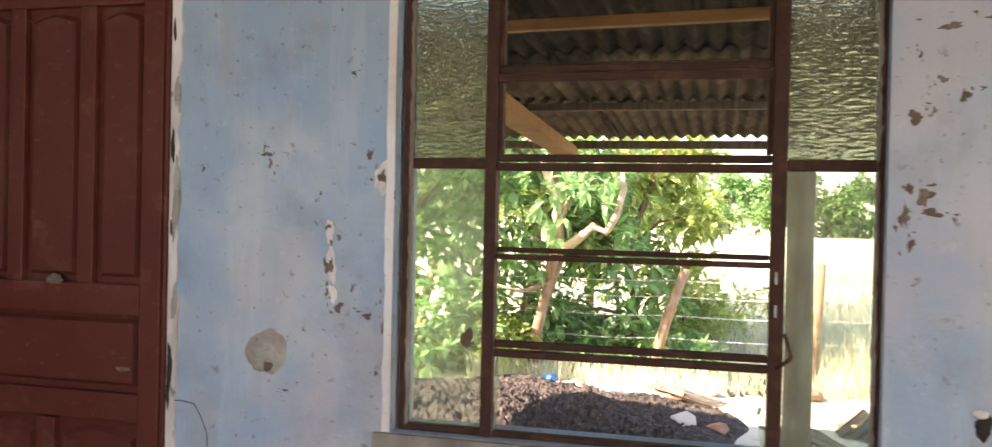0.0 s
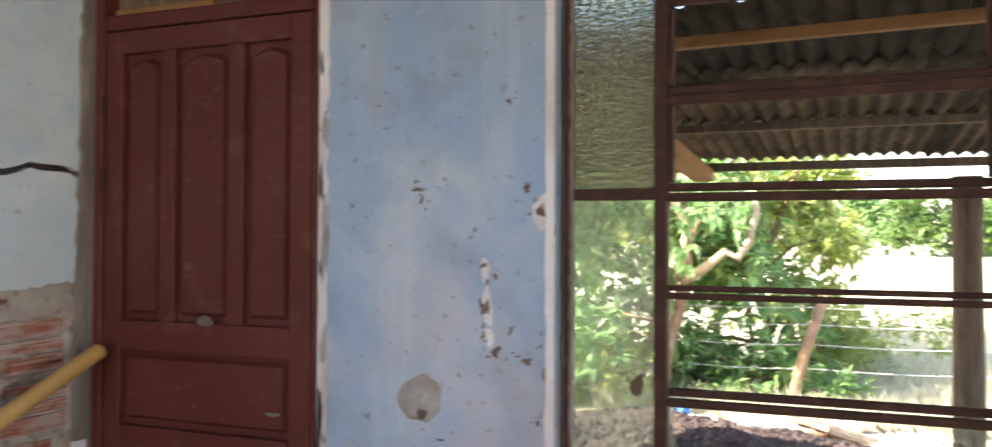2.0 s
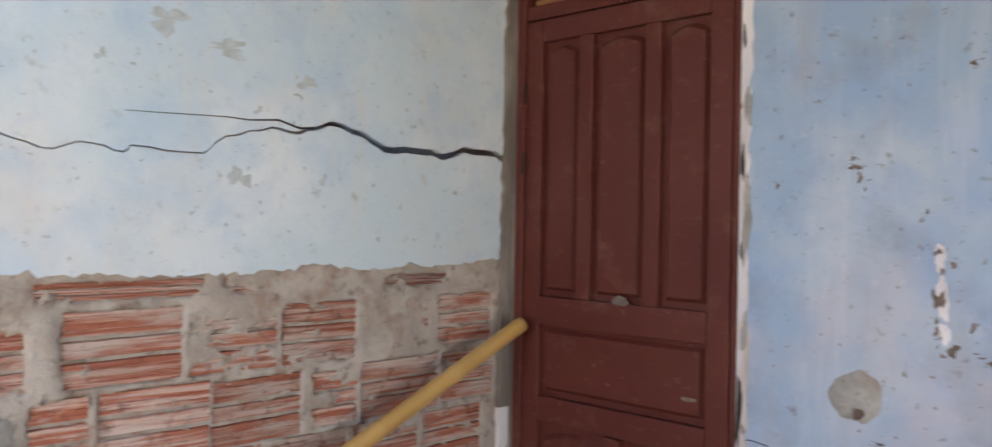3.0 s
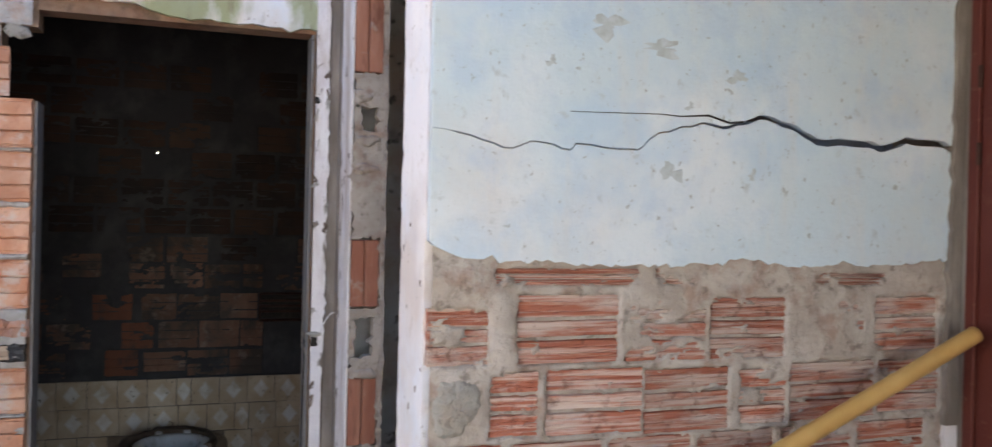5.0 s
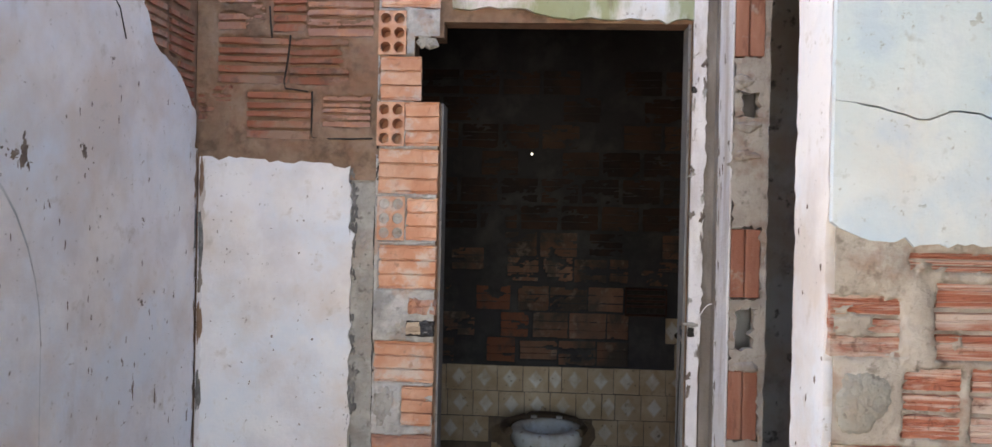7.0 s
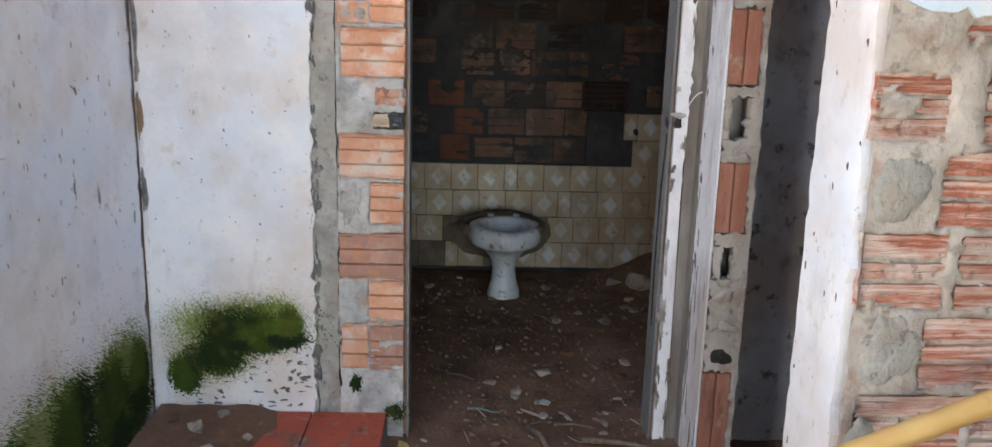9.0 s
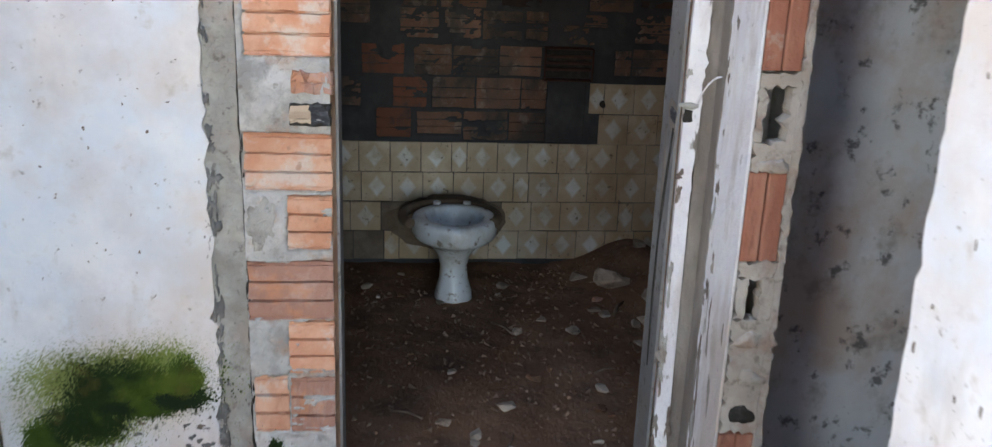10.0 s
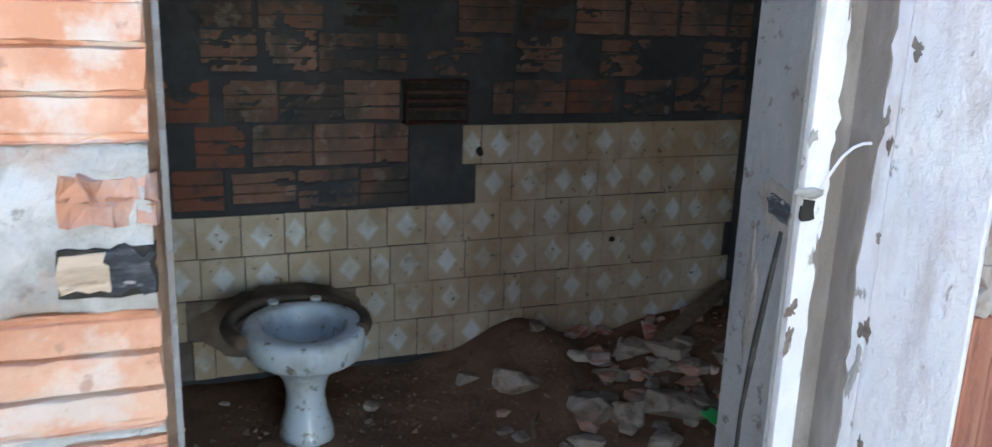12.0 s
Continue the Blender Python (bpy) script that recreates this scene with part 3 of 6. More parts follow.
part("frame_scar", slab(jag([(0.468, 0.0), (0.468, 3.2), (0.505, 3.2), (0.505, 0.0)], 0.012, 0.0006, 11, skip=(0, 1, 2, 3)), "x", XP - 0.008, XP - 0.02), M_SCAR, wall_partition, "bare brown scar of the missing frame")
part("reveal", slab(jag([(-3.488, 0.0), (-3.488, 1.868), (-3.368, 1.868), (-3.366, 0.0)], 0.02, 0.0035, 13, skip=(0, 1, 3)), "y", -0.4235, -0.4305), M_REVEAL, wall_partition, "rough mortar edge of the doorway")
part("reveal", box((-3.488, 0.408, -0.05), (-3.372, 0.4155, 2.15)), M_REVEAL, wall_partition, "grey cement reveal")
part("plaster", slab(jag([(-1.8, -0.05), (-1.8, TOP), (-2.93, TOP), (-2.93, 2.1), (-3.0, 2.0), (-3.2, 1.93), (-3.33, 1.83), (-3.345, 1.2), (-3.345, -0.05)], 0.03, 0.005, 14, skip=(0, 1, 8)), "y", YS, YS - 0.02), M_WHITE, wall_south, "stained whitewashed plaster")

# ---- door in the north wall ----


def build_door():
    d = tagged(new("door_1"), "closed dark red panelled wooden door", "door", "", "structure")
    leaf = part("leaf", box((-2.135, 2.052, 0.02), (-1.443, 2.085, 2.165)), M_DOOR, d)
    y0, y1 = 2.030, 2.054
    uprights = [(-2.135, -2.075, 0.02, 2.165), (-1.505, -1.443, 0.02, 2.165), (-1.935, -1.885, 1.345, 2.10), (-1.705, -1.655, 1.345, 2.10), (-1.83, -1.77, 0.16, 0.97)]
    for a, b, z0, z1 in uprights:
        part("stile", box((a, y0, z0), (b, y1, z1), 0.003), M_DOOR, leaf)
    for z0, z1 in ((2.10, 2.165), (1.262, 1.345), (0.975, 1.050), (0.02, 0.16)):
        part("rail", box((-2.074, y0 - 0.001, z0), (-1.506, y1, z1), 0.003), M_DOOR, leaf)

    def field(x0, x1, z0, z1, arch):
        n = 8
        pts = [(x0, z0), (x1, z0)] + [(x1 + (x0 - x1) * k / n, z1 - arch + arch * math.sin(math.pi * k / n)) for k in range(n + 1)]
        b = slab(pts, "y", 2.040, 2.0535)
        front = [v for v in b.verts if v.co.y < 2.045]
        cx, cz = (x0 + x1) / 2, (z0 + z1) / 2
        for v in front:
            v.co.x += 0.012 * (1 if v.co.x < cx else -1)
            v.co.z += 0.012 * (1 if v.co.z < cz else -1)
        part("panel", b, M_DOOR, leaf)

    for a, b in ((-2.062, -1.948), (-1.872, -1.718), (-1.642, -1.518)):
        field(a, b, 1.362, 2.088, 0.018)
    field(-2.06, -1.52, 1.066, 1.250, 0.0)
    for a, b in ((-2.06, -1.845), (-1.755, -1.52)):
        field(a, b, 0.178, 0.955, 0.025)
    part("jamb", box((-2.169, 2.020, 0.0), (-2.1365, 2.19, 2.619), 0.004), M_DOOR, d)
    part("jamb", box((-1.4415, 2.036, 0.0), (-1.4305, 2.19, 2.619), 0.003), M_DOOR, d)
    part("transom_bar", box((-2.136, 2.028, 2.170), (-1.442, 2.12, 2.212), 0.004), M_DOOR, d)
    part("transom_panel", box((-2.136, 2.075, 2.213), (-1.442, 2.09, 2.619)), M_DARKWOOD, d, "weathered board over the door")
    part("transom_lath", box((-2.13, 2.058, 2.216), (-1.78, 2.074, 2.236), 0.002), M_TIMBER, d, "pale lath")
    for z in (1.742, 0.5, 1.95):
        part("hinge", tube([(-2.136, 2.022, z - 0.03), (-2.136, 2.022, z + 0.03)], 0.006, 8), M_RUST, d)
    part("knob_scar", blob(-1.775, 1.352, 0.025, 0.016, "y", 2.0285, -0.003, 3), M_PEEL, d, "worn pale patch")
    part("scratch", blob(-1.56, 1.115, 0.02, 0.007, "y", 2.0395, -0.002, 4), M_PEEL, d, "scuffed spot")


build_door()
part("flaking_edge", slab(jag([(-1.4285, 0.0), (-1.4285, 2.62), (-1.402, 2.62), (-1.399, 2.2), (-1.404, 1.7), (-1.399, 1.25), (-1.404, 0.0)], 0.025, 0.003, 31, skip=(0, 6)), "y", YA - 0.005, YA + 0.01), M_FADED, wall_north, "white flaking plaster edge")
part("flaking_edge", slab(jag([(-2.198, 0.0), (-2.198, 3.2), (-2.174, 3.2), (-2.172, 0.0)], 0.03, 0.003, 32, skip=(0, 1, 3)), "y", YA - 0.02, YA + 0.005), M_SCAR, wall_north, "bare mortar strip in the corner")
for i, (z, h, w) in enumerate(((1.72, 0.05, 0.005), (2.03, 0.03, 0.004), (1.11, 0.08, 0.008), (1.5, 0.02, 0.004))):
    part("broken_edge", blob(-1.420, z, w, h, "y", YA - 0.005, -0.004, 60 + i, 18, 0.4), M_BLACK, wall_north, "dark crumbled edge")
for i, (z, h, w) in enumerate(((1.58, 0.10, 0.012), (1.86, 0.06, 0.008), (1.30, 0.05, 0.009))):
    part("broken_edge", blob(-1.408, z, w, h, "y", YA - 0.005, -0.004, 70 + i, 18, 0.4), M_CEMENT, wall_north, "crumbled cement edge")
# Added strip on the wall face; its white paints the reveal's lighter shading.
part("window_trim", slab(jag([(-0.812, 1.005), (-0.812, 2.5), (-0.79, 2.5), (-0.79, 1.005)], 0.05, 0.0015, 33, skip=(1, 2, 3)), "y", YA - 0.002, YA + 0.005), M_WHITE, wall_north, "pale strip standing in for the lighter window reveal")

spots = [(-0.966, 1.516, 0.010, 0.012), (-0.937, 1.489, 0.009, 0.009), (-0.960, 1.415, 0.015, 0.036), (-0.967, 1.348, 0.009, 0.014), (-0.935, 1.311, 0.016, 0.018), (-0.898, 1.362, 0.008, 0.012),
         (-0.857, 1.292, 0.020, 0.009), (-0.822, 1.643, 0.017, 0.032), (-0.857, 1.698, 0.009, 0.018), (-1.145, 1.700, 0.016, 0.010), (-1.133, 1.675, 0.008, 0.014), (-1.15, 1.72, 0.008, 0.006),
         (-0.905, 1.905, 0.009, 0.007), (-0.812, 1.27, 0.008, 0.030), (-0.83, 1.15, 0.005, 0.012), (-1.33, 1.66, 0.006, 0.008), (-0.99, 1.60, 0.006, 0.006), (-1.08, 1.09, 0.010, 0.006),
         (0.402, 1.785, 0.022, 0.018), (0.425, 1.615, 0.024, 0.022), (0.455, 1.867, 0.014, 0.010), (0.47, 1.98, 0.026, 0.012), (0.393, 1.63, 0.010, 0.014), (0.40, 1.51, 0.010, 0.020), (0.41, 1.92, 0.006, 0.010),
         (0.50, 1.83, 0.016, 0.014), (0.44, 1.58, 0.03, 0.012), (0.385, 1.57, 0.012, 0.03)]
rng = random.Random(7)
for i, (u, z, a, b) in enumerate(spots):
    part("peeled_spot", blob(u, z, a * 0.72, b * 0.72, "y", YA, -0.0016, 100 + i, 18, 0.6), M_PEEL, wall_north, "brown spot of bare render")
    for k in range(4):
        part("peeled_spot", blob(u + rng.gauss(0, a * 1.3), z + rng.gauss(0, b * 1.3), a * rng.uniform(0.1, 0.34), b * rng.uniform(0.1, 0.34), "y", YA, -0.0012, 1000 + i * 4 + k, 10, 0.6), M_PEEL, wall_north)
for i, (u, z, a, b) in enumerate(((-0.963, 1.505, 0.013, 0.026), (-0.952, 1.345, 0.013, 0.022), (-0.958, 1.42, 0.015, 0.044), (-0.82, 1.643, 0.024, 0.04))):
    part("flaked_paint", blob(u, z, a, b, "y", YA, -0.0012, 140 + i, 22, 0.35), M_FADED, wall_north, "white patch of flaked paint")
part("cement_patch", blob(-1.134, 1.187, 0.058, 0.062, "y", YA, -0.006, 21, 34, 0.13), M_CEMENT, wall_north, "grey cement patch")
# Pit and socket hole are dark patches painting their inner shade, not cut in.
part("cement_nub", blob(-1.126, 1.15, 0.014, 0.012, "y", YA - 0.006, -0.004, 22, 14), M_PEEL, wall_north, "dark pit in the cement patch")
part("socket_hole", blob(0.552, 1.128, 0.018, 0.030, "y", YA, -0.006, 23, 22, 0.2), M_BLACK, wall_north, "dark broken socket hole")
part("socket_rim", blob(0.545, 1.155, 0.018, 0.009, "y", YA - 0.004, -0.006, 24, 18, 0.2), M_FADED, wall_north, "white plaster rim of the socket hole")
# Black tubes on the plaster paint the darkness of thin cracks.
for u0, z0, u1, z1 in ((-1.43, 1.035, -1.345, 1.035), (-1.345, 1.035, -1.305, 0.96), (-1.305, 0.96, -1.30, 0.8)):
    part("hairline_crack", tube([(u0, YA + 0.0006, z0), ((u0 + u1) / 2, YA + 0.0006, (z0 + z1) / 2 + 0.006), (u1, YA + 0.0006, z1)], 0.0016, 5), M_BLACK, wall_north, "hairline crack")

# ---- steel window with missing panes ----


def glass(name, patterned):
    m = bpy.data.materials.new(name)
    m.use_nodes = True
    t = m.node_tree
    out = t.nodes["Material Output"]
    t.nodes.remove(t.nodes["Principled BSDF"])
    co = t.nodes.new("ShaderNodeTexCoord")
    g = node(t, "ShaderNodeBsdfGlass", Roughness=0.1 if patterned else 0.0, IOR=1.45 if patterned else 1.12)
    g.inputs["Color"].default_value = (0.86, 0.90, 0.80, 1) if patterned else (0.92, 0.955, 0.92, 1)
    dust = node(t, "ShaderNodeBsdfDiffuse")
    dust.inputs["Color"].default_value = (0.32, 0.32, 0.25, 1) if patterned else (0.42, 0.45, 0.39, 1)
    trans = node(t, "ShaderNodeBsdfTranslucent")
    trans.inputs["Color"].default_value = (0.33, 0.345, 0.28, 1) if patterned else (0.62, 0.65, 0.56, 1)
    both = node(t, "ShaderNodeMixShader", Fac=0.5)
    t.links.new(dust.outputs[0], both.inputs[1])
    t.links.new(trans.outputs[0], both.inputs[2])
    mix = t.nodes.new("ShaderNodeMixShader")
    if patterned:
        vo = node(t, "ShaderNodeTexVoronoi", Scale=75.0, Randomness=0.75)
        vo.feature = "SMOOTH_F1"
        mp = t.nodes.new("ShaderNodeMapping")
        mp.inputs["Scale"].default_value = (0.62, 1, 1.7)
        t.links.new(co.outputs["Object"], mp.inputs["Vector"])
        t.links.new(mp.outputs[0], vo.inputs["Vector"])
        bp = node(t, "ShaderNodeBump", Strength=1.0, Distance=0.012)
        bp.invert = True
        t.links.new(vo.outputs["Distance"], bp.inputs["Height"])
        for n in (g, dust, trans):
            t.links.new(bp.outputs[0], n.inputs["Normal"])
        mix.inputs[0].default_value = 0.45
    else:
        nz = node(t, "ShaderNodeTexNoise", Scale=9.0, Detail=8.0, Roughness=0.7)
        t.links.new(co.outputs["Object"], nz.inputs["Vector"])
        mr = node(t, "ShaderNodeMapRange")
        mr.inputs["From Min"].default_value, mr.inputs["From Max"].default_value = 0.35, 0.75
        mr.inputs["To Min"].default_value, mr.inputs["To Max"].default_value = 0.08, 0.42
        t.links.new(nz.outputs["Fac"], mr.inputs["Value"])
        t.links.new(mr.outputs[0], mix.inputs[0])
    t.links.new(g.outputs[0], mix.inputs[1])
    t.links.new(both.outputs[0], mix.inputs[2])
    t.links.new(mix.outputs[0], out.inputs["Surface"])
    return m


M_PATTERN = glass("hammered_glass", True)
M_GLASS = glass("dirty_green_glass", False)


def build_window():
    w = tagged(new("window_1"), "rusty brown steel window with missing panes", "window", "", "structure")
    fr = part("window_frame", box((-0.782, 2.085, 1.006), (-0.762, 2.118, 2.49), 0.003), M_RUST, w)

    def bar(x0, x1, z0, z1, y0=2.086, y1=2.116, b=0.003, name="bar"):
        part(name, box((x0, y0, z0), (x1, y1, z1), b), M_RUST, fr)

    bar(0.338, 0.350, 1.006, 2.49)
    bar(-0.566, -0.536, 1.006, 2.49, 2.080, 2.120)
    bar(0.112, 0.145, 1.006, 2.49, 2.080, 2.120)
    bar(-0.761, -0.567, 1.006, 1.022)
    bar(0.146, 0.337, 1.006, 1.022)
    bar(-0.535, 0.111, 1.006, 1.020)
    bar(-0.761, -0.567, 1.669, 1.695)
    bar(0.146, 0.337, 1.669, 1.695)
    bar(-0.761, 0.337, 2.470, 2.489)
    for z0, z1, open_up in ((1.206, 1.244, 0), (1.446, 1.476, 0), (1.664, 1.706, 1), (1.881, 1.924, 1), (2.105, 2.142, 1)):
        zm = z0 + (z1 - z0) * 0.52
        bar(-0.535, 0.111, z0, zm - 0.002, 2.078, 2.102, 0.003, "sash_rail")
        bar(-0.535, 0.111, zm + 0.002, z1, 2.094, 2.120, 0.003, "sash_rail")
        if open_up:
            bar(-0.535, -0.523, z1 + 0.001, z1 + 0.175, 2.090, 2.112, 0.002, "sash_stile")
            bar(0.099, 0.111, z1 + 0.001, z1 + 0.175, 2.090, 2.112, 0.002, "sash_stile")

    def pane(x0, x1, z0, z1, m, label):
        p = part("pane", box((x0, 2.0985, z0), (x1, 2.1015, z1)), m, w, label)
        p.visible_shadow = False

    pane(-0.762, -0.566, 1.695, 2.47, M_PATTERN, "hammered obscure glass")
    pane(0.145, 0.338, 1.695, 2.47, M_PATTERN, "hammered obscure glass")
    pane(-0.762, -0.566, 1.022, 1.669, M_GLASS, "dirty greenish glass")
    pane(0.145, 0.338, 1.022, 1.669, M_GLASS, "dirty greenish glass")
    for pts in ([(-0.02, 1.205), (0.111, 1.205), (0.111, 1.03), (0.100, 1.04), (0.092, 1.12), (0.06, 1.172), (0.0, 1.188)], [(-0.535, 1.205), (-0.528, 1.205), (-0.522, 1.12), (-0.527, 1.03), (-0.535, 1.02)]):
        p = part("glass_shard", slab(pts, "y", 2.0985, 2.1015), M_GLASS, w, "broken edge of a green pane")
        p.visible_shadow = False
    part("putty", slab(jag([(-0.764, 1.02), (-0.764, 2.47), (-0.757, 2.47), (-0.758, 1.02)], 0.015, 0.0016, 41, skip=(1, 3)), "y", 2.084, 2.0985), M_SCAR, w, "old grey putty")
    part("putty", slab(jag([(0.340, 1.02), (0.340, 2.47), (0.334, 2.47), (0.334, 1.02)], 0.015, 0.0016, 42, skip=(1, 3)), "y", 2.084, 2.0985), M_SCAR, w, "old grey putty")
    # The pane is not cut; a dark blob paints the hole.
    part("pane_hole", blob(-0.607, 1.245, 0.015, 0.026, "y", 2.098, -0.003, 43, 18, 0.3), M_GRIME, w, "hole in the pane drawn as a dark blob")
    for z in (1.425, 1.350):
        part("slot_plate", box((0.123, 2.0765, z - 0.014), (0.129, 2.0795, z + 0.014), 0.001), M_SCUFF, w, "pale strike plate")
    part("catch", tube([(0.147, 2.076, 1.30), (0.158, 2.062, 1.262), (0.162, 2.06, 1.25), (0.145, 2.07, 1.232), (0.13, 2.079, 1.22)], [0.004, 0.004, 0.006, 0.005, 0.004], 8), M_RUST, w, "rusty window catch")
    part("window_sill", slab(jag([(-0.83, 0.955), (-0.83, 1.004), (0.39, 1.004), (0.39, 0.955)], 0.04, 0.003, 44, skip=(1,)), "y", 2.035, 2.084), M_SCAR, w, "worn plaster sill")


build_window()

# ---- bricks ----
DEEP = [(0.20, 0.006, 0.015), (0.42, 0.008, 0.019), (0.62, 0.006, 0.015), (0.82, 0.008, 0.019)]
RIBS = [(0.04, 0.005, 0.004), (0.33, 0.0042, 0.013), (0.66, 0.0042, 0.013), (0.96, 0.005, 0.004)]
FINE = [(0.08, 0.003, 0.0014), (0.16, 0.003, 0.0014), (0.24, 0.003, 0.0014), (0.36, 0.006, 0.013), (0.52, 0.003, 0.0014), (0.65, 0.006, 0.013), (0.77, 0.003, 0.0014), (0.85, 0.003, 0.0014), (0.93, 0.003, 0.0014)]


def brick_set(name, material, w, h, grooves, count, wear=0.002, cols_n=4):
    return [mesh_of(name, brick_bm(w, h, 0.03, grooves, 10 + k, wear, cols_n), material) for k in range(count)]


B_RED = brick_set("brick", M_BRICK, 0.216, 0.146, FINE, 4, 0.0022, 8)
B_BROWN = brick_set("brick", M_BRICK_BROWN, 0.22, 0.15, DEEP, 3, 0.003)
B_SMEARED = brick_set("brick", M_SCRAPBRICK, 0.22, 0.15, DEEP, 3, 0.003)
B_ORANGE = brick_set("brick", M_BRICK_ORANGE, 0.196, 0.150, RIBS, 5, 0.0026, 9)
B_ORANGE_S = brick_set("brick", M_BRICK_ORANGE, 0.112, 0.150, RIBS, 4, 0.0026, 6)
B_DULL = brick_set("brick", M_SCRAPBRICK, 0.196, 0.150, RIBS, 4, 0.0026, 9)
B_SOOT = brick_set("brick", M_BRICK_SOOT, 0.216, 0.138, [(0.33, 0.004, 0.007), (0.66, 0.004, 0.007)], 4, 0.003)
B_RUSTY = brick_set("brick", M_BRICK_RUST, 0.216, 0.138, [(0.33, 0.004, 0.007), (0.66, 0.004, 0.007)], 4, 0.003)
B_SHADED = brick_set("brick", M_BRICK_SHADED, 0.216, 0.138, [(0.33, 0.004, 0.007), (0.66, 0.004, 0.007)], 4, 0.003)
rng = random.Random(11)

# west wall, stripped zone
west = [(0.682, 1.044, 1.386, 1.424, 0.38), (1.095, 1.22, 1.388, 1.425, 0.70), (1.56, 1.787, 1.384, 1.415, 0.42),
        (0.525, 0.665, 1.207, 1.334, 0.52), (0.738, 0.990, 1.205, 1.362, 0.16), (1.013, 1.232, 1.203, 1.350, 0.62), (1.250, 1.466, 1.203, 1.352, 0.36), (1.505, 1.718, 1.203, 1.346, 0.86), (1.759, 1.966, 1.210, 1.350, 0.30),
        (0.674, 0.789, 1.041, 1.187, 0.30), (0.813, 1.060, 1.036, 1.187, 0.18), (1.069, 1.301, 1.028, 1.180, 0.26), (1.338, 1.475, 1.035, 1.170, 0.42), (1.490, 1.755, 1.036, 1.183, 0.20), (1.772, 1.975, 1.045, 1.180, 0.34),
        (0.536, 0.702, 0.873, 1.022, 0.34), (0.679, 0.880, 0.704, 0.852, 0.28)]
for row, start in enumerate((0.73, 0.905, 0.56, 0.66, 0.58, 0.69)):
    z1 = 1.020 - 0.168 * row
    y = start
    while y < 1.90:
        west.append((y, min(y + 0.222, 1.975), z1 - 0.148, z1, rng.uniform(0.15, 0.5)))
        y += 0.244
for i, r in enumerate(west):
    brick_at(B_RED[i % 4], r, XB - 0.010 - rng.uniform(0, 0.003), 0.216, 0.146, wall_west, rng.uniform(-0.6, 0.6))
part("mortar_bed", mortar_around(XB - 0.010, west, 0.53, 2.04, 0.0, 1.50, 0.0065, 3.3, 0.0025, 0.006, (), [
    (0.60, 1.40, 0.07, 0.05, 0.008), (0.700, 1.30, 0.030, 0.10, 0.006), (0.595, 1.13, 0.055, 0.075, 0.004), (0.60, 0.79, 0.055, 0.075, 0.004)]), M_MORTAR, wall_west)
for i, (u, z, a, b) in enumerate(((0.592, 1.118, 0.056, 0.070), (0.605, 0.785, 0.062, 0.078), (0.57, 0.56, 0.04, 0.07))):
    part("cement_patch", blob(u, z, a, b, "x", XB - 0.008, 0.010, 200 + i, 60, 0.16), M_CEMENT, wall_west, "grey trowelled cement")
# This branch is a black tube; only the main crack is a gap.
part("hairline_crack", tube([(XB + 0.0004, y, z) for y, z in ((0.851, 1.789), (0.95, 1.792), (1.084, 1.797), (1.142, 1.795), (1.22, 1.802), (1.28, 1.787), (1.32, 1.792))], [0.0008, 0.001, 0.0012, 0.0018, 0.0028, 0.003, 0.003], 5), M_BLACK, wall_west, "thin branch of the crack")
for i, (u, z, a, b) in enumerate(((0.94, 1.998, 0.045, 0.022), (1.089, 1.956, 0.05, 0.018), (1.119, 1.658, 0.024, 0.026), (1.167, 1.82, 0.011, 0.009), (1.35, 1.66, 0.01, 0.012), (1.30, 1.90, 0.02, 0.016), (0.80, 1.90, 0.012, 0.01), (1.45, 1.62, 0.007, 0.012), (1.6, 1.60, 0.006, 0.006), (0.70, 1.52, 0.006, 0.004))):
    part("stain_spot", blob(u, z, a, b, "x", XB, 0.0006, 240 + i, 20, 0.8), M_SMUDGE, wall_west, "grey scuffed spot")
part("corner_mortar", slab(jag([(1.985, 1.0), (1.99, 1.44), (2.0, 2.3), (2.03, 2.3), (2.03, 1.0)], 0.025, 0.004, 19), "x", XB + 0.012, XB - 0.02), M_SCAR, wall_west, "rough mortar in the corner")
part("corner_mortar", slab(jag([(1.995, -0.02), (1.99, 0.999), (2.03, 0.999), (2.03, -0.02)], 0.025, 0.004, 20), "x", XB + 0.008, XB - 0.02), M_FADED, wall_west, "white corner edge")

# partition: brown bricks over the plaster
brown = [(-1.116, -0.891, 1.741, 1.903, 0.12), (-0.847, -0.681, 1.785, 1.890, 0.30), (-1.290, -1.173, 1.805, 1.922, 0.62), (-1.221, -0.974, 1.934, 2.093, 0.14), (-0.967, -0.760, 1.930, 2.088, 0.45), (-1.224, -1.055, 2.122, 2.265, 0.55), (-1.028, -0.912, 2.115, 2.265, 0.25),
         (-0.905, -0.676, 2.100, 2.255, 0.30), (-1.27, -1.10, 2.29, 2.44, 0.3), (-1.08, -0.87, 2.29, 2.44, 0.3), (-0.85, -0.66, 2.29, 2.44, 0.3)]
for i, r in enumerate(brown):
    brick_at((B_SMEARED if i in (1, 5, 7) else B_BROWN)[i % 3], r, XP - 0.005, 0.22, 0.15, wall_partition, rng.uniform(-1, 1))
part("mortar_bed", mortar_around(XP - 0.005, brown, -1.295, -0.645, 1.60, 2.55, 0.0065, 8.1, 0.002, 0.007, (), [(-0.70, 1.99, 0.05, 0.07, 0.006), (-0.70, 1.70, 0.06, 0.03, 0.006)], 0.018), M_MORTAR_BROWN, wall_partition)
